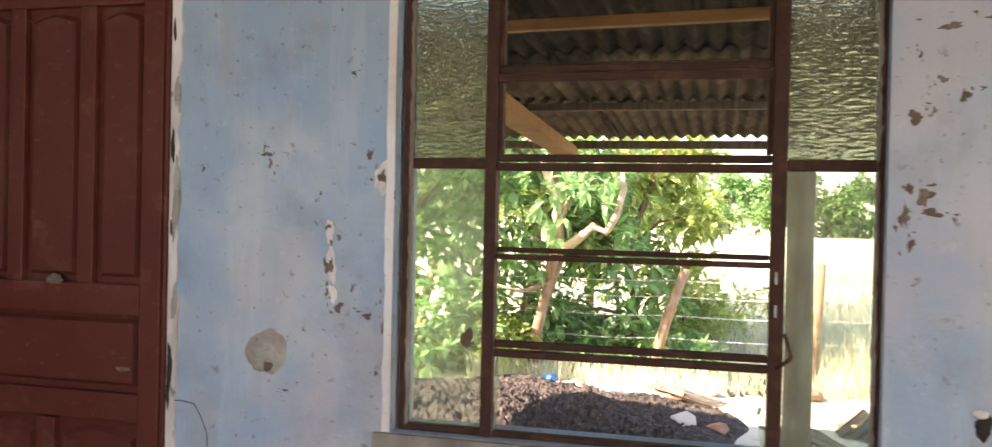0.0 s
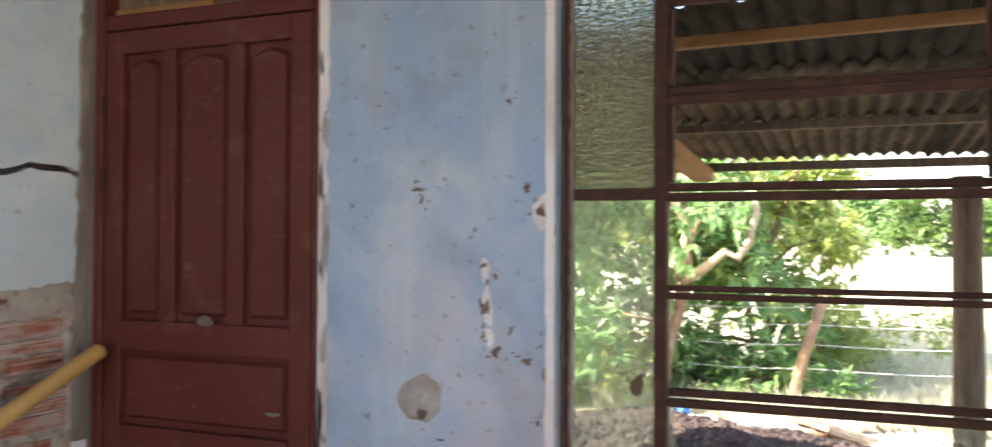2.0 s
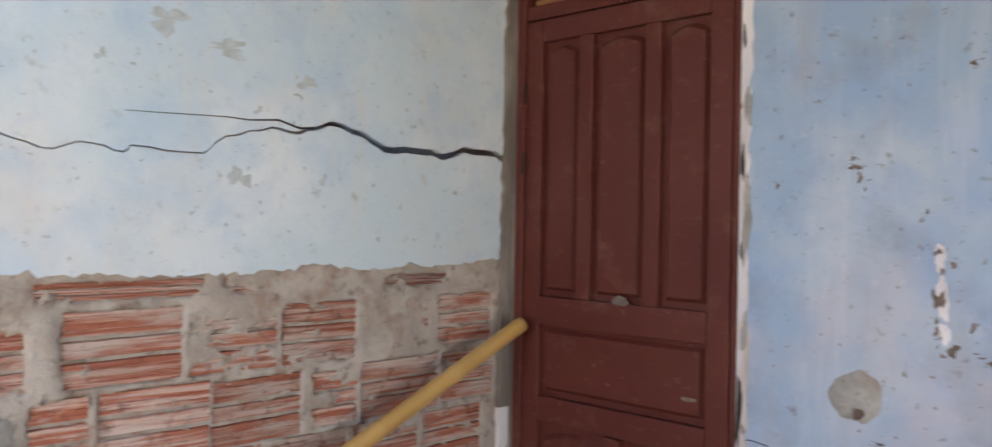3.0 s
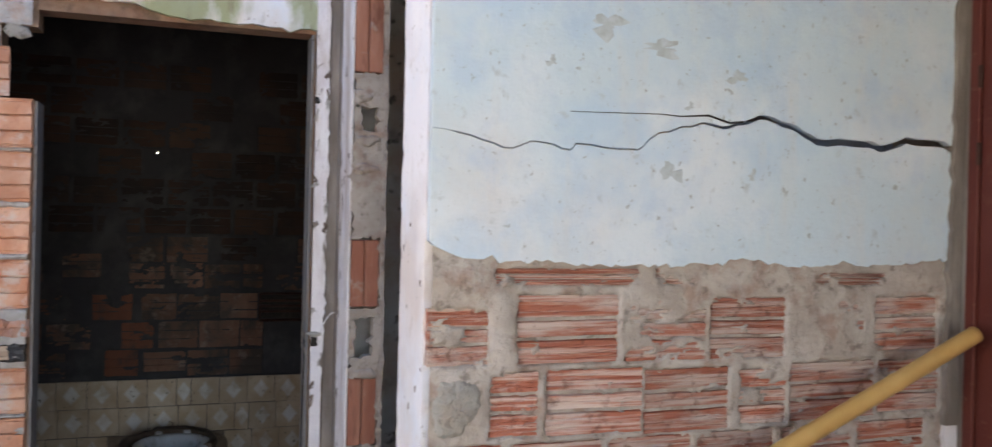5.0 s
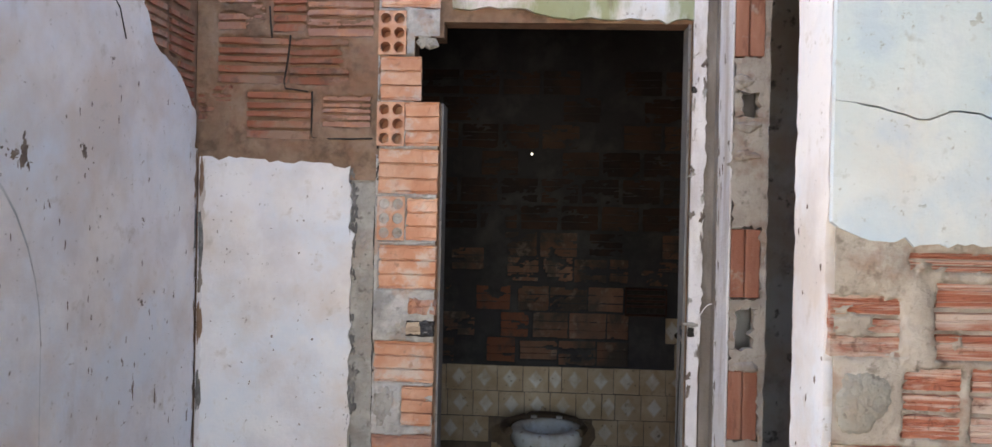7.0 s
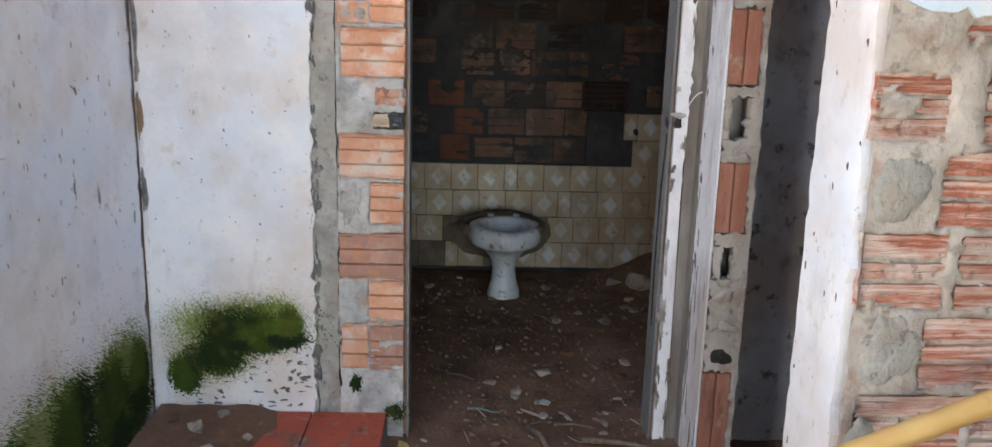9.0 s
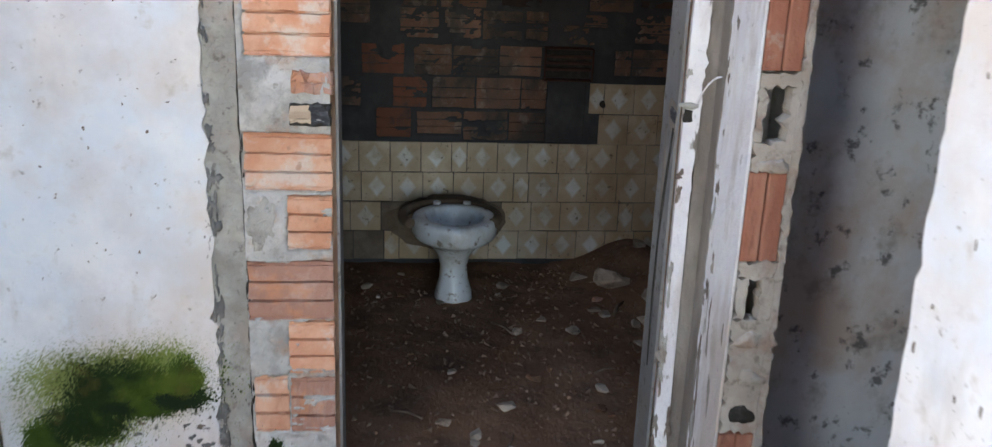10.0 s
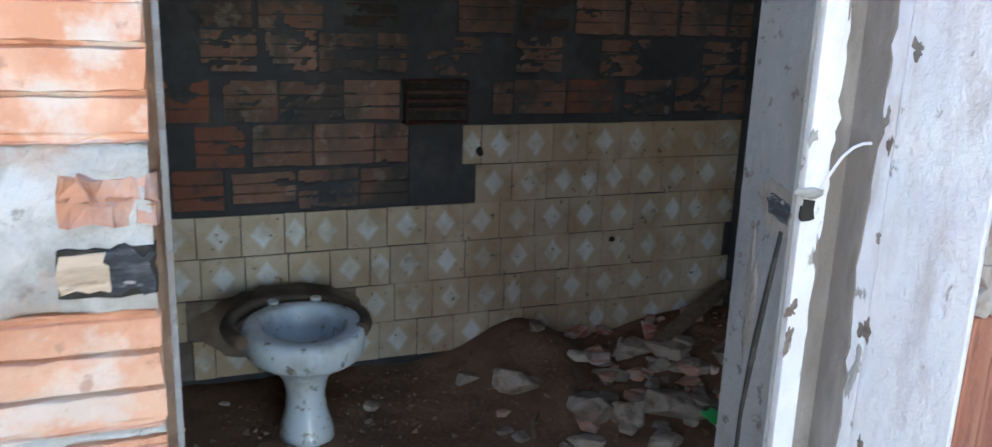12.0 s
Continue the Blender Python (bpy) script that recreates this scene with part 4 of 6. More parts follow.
for i, pts in enumerate(([(-0.965, 2.10), (-0.968, 2.06), (-0.975, 2.0), (-0.985, 1.94), (-0.98, 1.915), (-0.90, 1.905)], [(-0.885, 1.905), (-0.884, 1.85), (-0.885, 1.76), (-0.88, 1.745), (-0.82, 1.742), (-0.75, 1.742), (-0.67, 1.745)], [(-1.03, 2.09), (-1.035, 2.13), (-1.04, 2.2)])):
    part("joint_crack", tube([(XP - 0.002, u, z) for u, z in pts], 0.0032, 6), M_BLACK, wall_partition, "dark open joint")
# south wall corner bricks
for i, (x0, x1, z0, z1) in enumerate(((-3.34, -3.15, 2.0, 2.14), (-3.12, -2.95, 2.0, 2.14), (-3.34, -3.22, 1.84, 1.98), (-3.30, -3.08, 2.17, 2.31), (-3.06, -2.9, 2.17, 2.31), (-3.34, -3.12, 2.34, 2.48))):
    m = pose((x0 + x1) / 2, YS - 0.010, (z0 + z1) / 2, 0, rng.uniform(-1, 1), 180) @ Matrix.Diagonal(((x1 - x0) / 0.22, 1, (z1 - z0) / 0.15, 1))
    piece("brick", B_BROWN[i % 3], m, wall_south)
part("corner_strip", slab(jag([(-3.369, 0.0), (-3.369, 1.70), (-3.346, 1.70), (-3.346, 0.0)], 0.02, 0.003, 16, skip=(0, 1, 3)), "y", YS - 0.006, YS - 0.02), M_FADED, wall_south, "flaking white corner joint")
for i, (z, h, m) in enumerate(((1.60, 0.085, M_MORTAR_BROWN), (1.10, 0.075, M_MORTAR_BROWN), (1.42, 0.09, M_CRUST), (0.90, 0.06, M_CRUST), (1.28, 0.05, M_SCAR), (0.72, 0.06, M_SCAR), (0.50, 0.09, M_MORTAR_BROWN))):
    part("corner_patch", blob(-3.357, z, 0.011, h, "y", YS - 0.006, 0.003, 1650 + i, 24, 0.35), m, wall_south, "bare patch in the corner joint")


def brick_end_bm():
    """The end of a hollow brick with six round holes, face towards -y."""
    bm = bmesh.new()
    w, h, n = 0.094, 0.150, 12
    for ix in range(2):
        for iz in range(3):
            cx, cz = -w / 4 + ix * w / 2, -h / 3 + iz * h / 3
            outer, inner, deep = [], [], []
            for k in range(n):
                a = 6.2832 * (k + 0.5) / n
                c, s = math.cos(a), math.sin(a)
                r = 1 / max(abs(c), abs(s))
                outer.append(bm.verts.new((cx + c * r * w / 4, 0, cz + s * r * h / 6)))
                inner.append(bm.verts.new((cx + c * 0.0185, 0.001, cz + s * 0.0190)))
                deep.append(bm.verts.new((cx + c * 0.0185, 0.07, cz + s * 0.0190)))
            for k in range(n):
                j = (k + 1) % n
                bm.faces.new((outer[k], outer[j], inner[j], inner[k]))
                bm.faces.new((inner[k], inner[j], deep[j], deep[k]))
            bm.faces.new(deep)
    bmesh.ops.recalc_face_normals(bm, faces=bm.faces)
    for f in bm.faces:
        if all(abs(v.co.y) < 0.002 for v in f.verts) and f.normal.y > 0:
            f.normal_flip()
    add_box(bm, (-w / 2, 0.071, -h / 2), (w / 2, 0.075, h / 2))
    for side in (-1, 1):
        add_box(bm, (side * w / 2 - 0.001, 0.0005, -h / 2), (side * w / 2 + 0.001, 0.07, h / 2))
        add_box(bm, (-w / 2, 0.0005, side * h / 2 - 0.001), (w / 2, 0.07, side * h / 2 + 0.001))
    return bm


B_END = mesh_of("brick", brick_end_bm(), M_BRICK_ORANGE)
FX = XP + 0.004
for z in (2.112, 1.797, 1.470):
    piece("brick", B_END, pose(FX, -0.607 if z > 1.5 else -0.600, z, 0, 0, 90), wall_partition)
jamb = [(-0.645, -0.505, 1.879, 2.031, 0.05), (-0.556, -0.440, 1.722, 1.872, 0.05), (-0.645, -0.440, 1.556, 1.711, 0.06), (-0.545, -0.440, 1.396, 1.542, 0.12), (-0.638, -0.440, 1.228, 1.378, 0.06),
        (-0.648, -0.442, 0.905, 1.044, 0.05), (-0.550, -0.443, 0.755, 0.890, 0.12), (-0.652, -0.443, 0.568, 0.722, 0.10), (-0.556, -0.443, 0.418, 0.560, 0.30), (-0.648, -0.562, 0.252, 0.410, 0.12), (-0.556, -0.443, 0.240, 0.404, 0.45),
        (-0.645, -0.443, 2.200, 2.350, 0.10), (-0.645, -0.443, 2.365, 2.510, 0.10)]
for i, r in enumerate(jamb):
    wide = r[1] - r[0] > 0.15
    brick_at((B_DULL if i in (7, 10) else B_ORANGE if wide else B_ORANGE_S)[i % 4], r, FX - rng.uniform(0, 0.003), 0.196 if wide or i in (7, 10) else 0.112, 0.150, wall_partition, rng.uniform(-0.9, 0.9))
part("hole_filling", box((FX - 0.02, -0.643, 1.400), (FX - 0.0075, -0.557, 1.540), 0.002), M_LIMEMORTAR, wall_partition, "mortar in the holes of a brick")
ends = [(-0.654, -0.560, 2.037, 2.187, 0.0), (-0.654, -0.560, 1.722, 1.872, 0.0), (-0.647, -0.553, 1.395, 1.545, 0.35)]
part("jamb_mortar", mortar_around(FX, jamb + ends, -0.654, -0.4425, 0.0, 2.5, 0.005, 5.5, -0.001, 0.008, [(-0.528, -0.44, 1.868, 2.10), (-0.656, -0.561, 2.037, 2.187), (-0.656, -0.561, 1.722, 1.872)], [
    (-0.600, 1.135, 0.045, 0.060, 0.006), (-0.605, 0.82, 0.045, 0.075, 0.006), (-0.605, 0.49, 0.045, 0.070, 0.003), (-0.56, 0.14, 0.08, 0.07, 0.004)]), M_LIMEMORTAR, wall_partition)
part("broken_corner", blob(-0.487, 2.085, 0.035, 0.030, "x", FX - 0.012, 0.010, 349, 30, 0.3), M_CEMENT, wall_partition)
part("brick_scrap", brick_bm(0.088, 0.05, 0.02, [(0.5, 0.002, 0.001)], 77, 0.007, 9), M_SCRAPBRICK, wall_partition).matrix_world = pose(FX + 0.010, -0.484, 1.168, 0, 2, 90)
part("wood_plug", slab(jag([(-0.535, 1.071), (-0.534, 1.113), (-0.487, 1.115), (-0.486, 1.070)], 0.012, 0.002, 78), "x", FX + 0.0115, FX - 0.01), M_PALEWOOD, wall_partition, "pale wooden plug")
# Black slab paints the shade in the gap round the plug.
part("plug_gap", slab(jag([(-0.538, 1.067), (-0.536, 1.118), (-0.440, 1.119), (-0.441, 1.066)], 0.012, 0.002, 79), "x", FX + 0.0090, FX - 0.01), M_BLACK, wall_partition, "dark gap round the plug")
part("charred_lump", slab(jag([(-0.488, 1.070), (-0.489, 1.116), (-0.446, 1.117), (-0.444, 1.069)], 0.008, 0.004, 351), "x", FX + 0.0140, FX - 0.01), M_CHAR, wall_partition, "charred black lump")
rngc = random.Random(61)
crack_pts, crack_r = [], []
for k in range(88):
    z = 0.12 + 0.019 * k
    crack_pts.append((XP - 0.003, -0.6525 + 0.006 * noise.noise((z * 5, 1.3, 0)) + 0.004 * noise.noise((z * 24, 7.1, 0)), z))
    crack_r.append(0.0026 + 0.0034 * abs(noise.noise((z * 9, 3.3, 0))) + rngc.uniform(0, 0.0012))
# Black tube whose colour stands for the shade in the crack.
part("joint_crack", tube(crack_pts, crack_r, 6), M_BLACK, wall_partition, "dark crooked vertical crack")
for i in range(70):
    z = rngc.uniform(0.1, 1.62)
    part("dark_crust", blob(-0.732 + rngc.gauss(0, 0.007), z, rngc.uniform(0.003, 0.010), rngc.uniform(0.006, 0.032), "x", XP - 0.003, 0.003, 3600 + i, 16, 0.9), M_CRUST, wall_partition, "dark grey crust along the torn plaster")
part("cement_patch", blob(-0.612, 0.815, 0.040, 0.072, "x", FX - 0.002, 0.008, 3700, 50, 0.2), M_CEMENT, wall_partition, "dark grey trowelled cement")
part("corner_joint", slab(jag([(YS + 0.001, 0.6), (YS + 0.001, 1.665), (YS + 0.022, 1.665), (YS + 0.018, 0.6)], 0.02, 0.003, 18, skip=(0,)), "x", XP + 0.003, XP - 0.01), M_FADED, wall_partition, "flaking white corner joint")
for i, (z, h, m) in enumerate(((1.60, 0.06, M_MORTAR_BROWN), (1.09, 0.08, M_MORTAR_BROWN), (1.38, 0.10, M_CRUST), (0.85, 0.08, M_CRUST), (1.24, 0.04, M_SCAR))):
    part("corner_patch", blob(YS + 0.011, z, 0.009, h, "x", XP + 0.003, 0.002, 1670 + i, 24, 0.35), m, wall_partition, "bare patch in the corner joint")
part("frame_scar", slab(jag([(-3.381, 0.0), (-3.381, 3.2), (-3.335, 3.2), (-3.330, 1.9), (-3.322, 1.3), (-3.330, 1.0), (-3.316, 0.6), (-3.322, 0.0)], 0.024, 0.0028, 12, skip=(0, 1, 7)), "y", 0.503, 0.506), M_SCAR, wall_stub, "bare brown scar of the missing frame")
# The reveal's crack is painted as a black tube, without depth.
part("reveal_crack", tube([(-3.385, 0.4075, 1.07), (-3.40, 0.4075, 0.98), (-3.415, 0.4075, 0.88), (-3.43, 0.4075, 0.76), (-3.432, 0.4075, 0.6), (-3.425, 0.4075, 0.4)], [0.004, 0.005, 0.006, 0.004, 0.005, 0.003], 6), M_BLACK, wall_partition, "dark crack down the reveal")
part("reveal_scar", blob(-3.44, 0.95, 0.012, 0.11, "y", 0.408, -0.002, 393, 22, 0.4), M_SCAR, wall_partition)
part("latch_bed", slab(jag([(-3.445, 1.120), (-3.43, 1.140), (-3.371, 1.128), (-3.371, 1.066), (-3.40, 1.058), (-3.425, 1.075), (-3.435, 1.095)], 0.010, 0.003, 394), "y", 0.4068, 0.4085), M_SCAR, wall_partition, "broken cement round the latch hole")
# Latch slot and holes: dark patches laid on, depth shade in their colour.
part("latch_slot", slab(jag([(-3.425, 1.112), (-3.415, 1.122), (-3.373, 1.112), (-3.373, 1.082), (-3.395, 1.086), (-3.418, 1.092)], 0.008, 0.0022, 395), "y", 0.4055, 0.4075), M_CHAR, wall_partition, "dark latch slot in the reveal")
part("latch_hole", slab(jag([(0.4255, 1.088), (0.4255, 1.122), (0.447, 1.118), (0.449, 1.091)], 0.008, 0.002, 390), "x", XP + 0.0015, XP - 0.004), M_BLACK, wall_partition, "dark broken latch hole")
part("latch_lip", blob(0.436, 1.130, 0.026, 0.009, "x", XP, 0.006, 391, 18, 0.2), M_CEMENT, wall_partition)
part("hinge_hole", blob(0.43, 1.928, 0.010, 0.012, "x", XP, 0.002, 392, 14, 0.2), M_BLACK, wall_partition, "dark hinge hole")
part("wire", tube([(XP + 0.003, 0.452, 1.135), (XP + 0.006, 0.458, 1.150), (XP + 0.010, 0.466, 1.168), (XP + 0.014, 0.475, 1.185), (XP + 0.022, 0.484, 1.198), (XP + 0.032, 0.491, 1.205), (XP + 0.042, 0.496, 1.207)], 0.0022, 6), M_FADED, wall_partition, "pale bent wire")

rngw = random.Random(113)
for i in range(26):
    z = rngw.uniform(0.05, 0.7) if i < 12 else rngw.uniform(0.6, 2.1)
    h = rngw.uniform(0.02, 0.06) if i < 12 else rngw.uniform(0.008, 0.03)
    part("worn_patch", blob(0.427 + rngw.choice((0.002, 0.038)), z, rngw.uniform(0.004, 0.011), h, "x", XP, 0.0016, 4100 + i, 22, 0.7), (M_SCAR, M_CEMENT, M_PEEL)[i % 3], wall_partition, "patch of lost plaster on the jamb")
for i in range(44):
    z = rngw.uniform(0.05, 0.7) if i < 20 else rngw.uniform(0.5, 2.1)
    h = rngw.uniform(0.02, 0.07) if i < 20 else rngw.uniform(0.006, 0.025)
    u = -3.318 + abs(rngw.gauss(0, 0.025)) if i % 4 else rngw.uniform(-3.29, -3.15)
    part("worn_patch", blob(u, z, rngw.uniform(0.004, 0.012), h, "y", 0.506, -0.0016, 4200 + i, 22, 0.7), (M_SCAR, M_SCAR, M_CEMENT, M_PEEL)[i % 4], wall_stub, "patch of lost plaster beside the scar")

# broken end of the short wall
EX = -3.135
part("side_plaster", box((-3.2995, 0.506, -0.05), (EX - 0.003, 0.5135, TOP), 0.002), M_FADED, wall_stub, "white limewashed side")
part("side_plaster", box((-3.2995, 0.6155, -0.05), (EX - 0.003, 0.623, TOP), 0.002), M_CLOSET, wall_stub)


def end_block(z0, z1, m, u0=0.515, u1=0.614, label="", back=-3.175, name="mortar_block", seed=0, front=EX):
    part(name, slab(jag([(u0, z0), (u0, z1), (u1, z1), (u1, z0)], 0.012, 0.0045, seed), "x", front, back), m, wall_stub, label)


for z0, z1 in ((2.0, 2.28), (1.245, 1.46), (0.80, 1.015), (0.03, 0.345)):
    for u0, u1 in ((0.515, 0.558), (0.562, 0.606)):
        part("brick", box((-3.172, u0, z0), (EX - 0.002, u1, z1), 0.004), M_BRICK_WEB, wall_stub)
    part("brick_back", box((-3.174, 0.516, z0 + 0.002), (EX - 0.012, 0.605, z1 - 0.002)), M_BRICK_WEB, wall_stub)
end_block(2.29, 3.2, M_MORTAR, seed=1)
end_block(1.885, 1.995, M_MORTAR, seed=2)
end_block(1.81, 1.884, M_MORTAR, 0.515, 0.540, seed=3)
end_block(1.81, 1.884, M_MORTAR, 0.592, 0.614, seed=4)
end_block(1.465, 1.809, M_MORTAR, seed=5)
end_block(1.208, 1.242, M_MORTAR, seed=6)
end_block(1.085, 1.207, M_MORTAR, 0.515, 0.532, seed=7)
end_block(1.085, 1.207, M_MORTAR, 0.590, 0.614, seed=8)
end_block(1.018, 1.084, M_MORTAR, seed=9)
end_block(0.762, 0.798, M_MORTAR, seed=10)
end_block(0.655, 0.761, M_MORTAR, 0.515, 0.540, seed=11)
end_block(0.655, 0.761, M_MORTAR, 0.575, 0.614, seed=12)
end_block(0.35, 0.654, M_MORTAR, seed=13)
part("mortar_edge", slab(jag([(0.606, 0.02), (0.606, 3.2), (0.623, 3.2), (0.623, 0.02)], 0.015, 0.003, 14), "x", EX + 0.003, -3.17), M_MORTAR, wall_stub)
part("charred_lump", blob(0.565, 0.40, 0.035, 0.025, "x", EX, 0.006, 401, 18, 0.25), M_BLACK, wall_stub, "charred black lump")
for i, (u, z) in enumerate(((0.56, 1.78), (0.555, 1.69), (0.57, 1.03), (0.56, 0.60), (0.58, 0.5), (0.54, 1.92))):
    part("mortar_lump", blob(u, z, 0.035, 0.02, "x", EX, 0.008, 410 + i, 18, 0.35), M_MORTAR, wall_stub)

# ---- bathroom ----


def tile_material():
    m = bpy.data.materials.new("diamond_tile")
    m.use_nodes = True
    t = m.node_tree
    b = t.nodes["Principled BSDF"]
    b.inputs["Roughness"].default_value = 0.35
    co = t.nodes.new("ShaderNodeTexCoord")
    sp = t.nodes.new("ShaderNodeSeparateXYZ")
    t.links.new(co.outputs["Object"], sp.inputs[0])

    def maths(op, a, c=0.0):
        n = t.nodes.new("ShaderNodeMath")
        n.operation = op
        for i, v in enumerate((a, c)):
            if isinstance(v, (int, float)):
                n.inputs[i].default_value = v
            else:
                t.links.new(v, n.inputs[i])
        return n.outputs[0]

    ax = maths("MULTIPLY", maths("ABSOLUTE", sp.outputs["X"]), 1.25)
    az = maths("ABSOLUTE", sp.outputs["Z"])
    nz = node(t, "ShaderNodeTexNoise", Scale=30.0, Detail=5.0)
    t.links.new(co.outputs["Object"], nz.inputs["Vector"])
    d = maths("ADD", maths("ADD", ax, az), maths("MULTIPLY", maths("SUBTRACT", nz.outputs["Fac"], 0.5), 0.012))
    mr = t.nodes.new("ShaderNodeMapRange")
    mr.inputs["From Min"].default_value, mr.inputs["From Max"].default_value = 0.040, 0.060
    t.links.new(d, mr.inputs["Value"])
    mx = t.nodes.new("ShaderNodeMix")
    mx.data_type = "RGBA"
    mx.inputs["A"].default_value, mx.inputs["B"].default_value = (0.60, 0.63, 0.66, 1), (0.45, 0.37, 0.28, 1)
    t.links.new(mr.outputs[0], mx.inputs["Factor"])
    info = t.nodes.new("ShaderNodeObjectInfo")
    place = t.nodes.new("ShaderNodeNewGeometry")
    colour = mx.outputs["Result"]
    for c, scale, lo, hi, s in (((0.32, 0.22, 0.12), 2.2, 0.42, 0.62, 0.72), ((0.30, 0.21, 0.12), 9, 0.48, 0.66, 0.6), ((0.08, 0.06, 0.04), 38, 0.63, 0.68, 0.8)):
        n2 = node(t, "ShaderNodeTexNoise", Scale=scale, Detail=6.0, Roughness=0.6)
        t.links.new(place.outputs["Position"], n2.inputs["Vector"])
        r2 = t.nodes.new("ShaderNodeMapRange")
        r2.inputs["From Min"].default_value, r2.inputs["From Max"].default_value, r2.inputs["To Max"].default_value = lo, hi, s
        t.links.new(n2.outputs["Fac"], r2.inputs["Value"])
        m2 = t.nodes.new("ShaderNodeMix")
        m2.data_type = "RGBA"
        t.links.new(r2.outputs[0], m2.inputs["Factor"])
        t.links.new(colour, m2.inputs["A"])
        m2.inputs["B"].default_value = (*c, 1)
        colour = m2.outputs["Result"]
    hs = t.nodes.new("ShaderNodeHueSaturation")
    v = t.nodes.new("ShaderNodeMapRange")
    v.inputs["To Min"].default_value, v.inputs["To Max"].default_value = 0.90, 1.04
    t.links.new(info.outputs["Random"], v.inputs["Value"])
    t.links.new(v.outputs[0], hs.inputs["Value"])
    t.links.new(colour, hs.inputs["Color"])
    t.links.new(hs.outputs[0], b.inputs["Base Color"])
    return m


M_TILE = tile_material()
M_TILE_DARK = surface("soiled_dark_tile", (0.10, 0.075, 0.055), [((0.20, 0.155, 0.115), 9, 0.45, 0.66, 0.8)], rough=0.5, rand=0.2)
WX = -5.462
TILE = mesh_of("tile", box((-0.0735, 0, -0.0735), (0.0735, 0.008, 0.0735), 0.0018), M_TILE)
TILE_HALF = mesh_of("tile", box((-0.036, 0, -0.0735), (0.036, 0.008, 0.0735), 0.0018), M_TILE)
TILE_D = mesh_of("tile", box((-0.0735, 0, -0.0735), (0.0735, 0.008, 0.0735), 0.0018), M_TILE_DARK)
rng = random.Random(21)
offsets = [0.0, 0.06, -0.035, 0.03, 0.075, 0.02]
for row in range(6):
    y = -1.25 + offsets[row]
    k = 0
    while y < 1.84:
        zc = 0.097 + 0.150 * row
        half = (k + row * 3) % 11 == 6
        w = 0.076 if half else 0.150
        cy = y + w / 2
        me = TILE_HALF if half else TILE
        if not half and ((row == 0 and cy < -0.28) or (row == 1 and -0.36 < cy < -0.14) or (row == 1 and 0.16 < cy < 0.30)):
            me = TILE_D
        if row < 4 or cy - w / 2 > 0.628:
            piece("tile", me, pose(WX - rng.uniform(0, 0.003), cy, zc + rng.uniform(-0.0015, 0.0015), rng.uniform(-0.4, 0.4), rng.uniform(-0.5, 0.5), 90), wall_bath_west)
        y += w
        k += 1
sooty = [(-0.191, 0.023, 0.665, 0.770, 0.30), (0.033, 0.248, 0.636, 0.775, 0.55), (0.256, 0.433, 0.636, 0.773, 0.10), (-0.385, -0.221, 0.645, 0.786, 0.35), (-0.306, -0.146, 0.793, 0.933, 0.22), (-0.120, 0.084, 0.792, 0.937, 0.10), (0.093, 0.304, 0.792, 0.937, 0.10), (0.312, 0.433, 0.793, 0.936, 0.15),
         (-0.452, -0.256, 0.950, 1.087, 0.20), (-0.208, -0.031, 0.948, 1.090, 0.50), (-0.022, 0.190, 0.948, 1.085, 0.55), (0.200, 0.400, 0.950, 1.090, 0.25), (0.763, 0.841, 0.962, 1.080, 0.40), (0.850, 1.062, 0.962, 1.090, 0.30), (1.074, 1.278, 0.962, 1.090, 0.20), (1.562, 1.781, 0.962, 1.100, 0.40),
         (-0.276, -0.095, 1.120, 1.255, 0.45), (-0.065, 0.105, 1.120, 1.258, 0.66), (0.115, 0.300, 1.120, 1.250, 0.48), (0.320, 0.425, 1.120, 1.254, 0.45), (0.853, 1.040, 1.120, 1.250, 0.62), (-0.60, -0.38, 1.180, 1.306, 0.40), (0.20, 0.39, 1.275, 1.400, 0.5), (0.870, 1.060, 1.285, 1.400, 0.5)]
for row in range(11):
    z0 = 0.636 + 0.157 * row
    y = -1.26 + (0.118 if row % 2 else 0.0)
    while y < 1.82:
        r = (y, y + 0.212, z0, z0 + 0.138, rng.uniform(0.45, 0.75) - (0.2 if z0 > 1.2 else 0.0))
        clear = not (r[0] - 0.03 < -0.146 < r[1] + 0.03 and r[2] < 1.88 and r[3] > 1.85) and not any(r[0] < q[1] and q[0] < r[1] and r[2] < q[3] and q[2] < r[3] for q in sooty[:24])
        if clear and (z0 > 0.94 or y + 0.212 < 0.43) and rng.random() < 0.8:
            sooty.append(r)
        y += 0.235
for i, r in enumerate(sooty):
    # Bricks from 1.27 up take the copy with shade in its colour.
    brick_at((B_RUSTY if i in (3, 4, 8, 14) else B_SOOT if r[2] < 1.27 else B_SHADED)[i % 4], r, WX + 0.002 - rng.uniform(0, 0.003), 0.216, 0.138, wall_bath_west, rng.uniform(-0.7, 0.7))
part("soot_render", mortar_around(WX + 0.002, sooty, -1.28, 1.86, 0.625, 2.4, 0.011, 9.7, 0.001, 0.004, [(0.44, 1.87, 0.62, 0.945), (-0.160, -0.132, 1.848, 1.878)], [(-0.35, 1.30, 0.07, 0.30, 0.002), (-0.37, 0.86, 0.04, 0.05, 0.002)], 0.016), M_SOOT, wall_bath_west)
part("grey_render", box((WX - 0.02, 0.435, 0.632), (WX - 0.002, 0.626, 0.935), 0.003), M_SOOT, wall_bath_west, "grey render patch without tiles")
# Wide dark brown patch on the tiles behind the bowl.
part("grime_stain", blob(-0.035, 0.215, 0.285, 0.150, "x", WX + 0.001, 0.0025, 545, 48, 0.10), M_GRIME, wall_bath_west, "dark brown patch on the tiles behind the bowl")
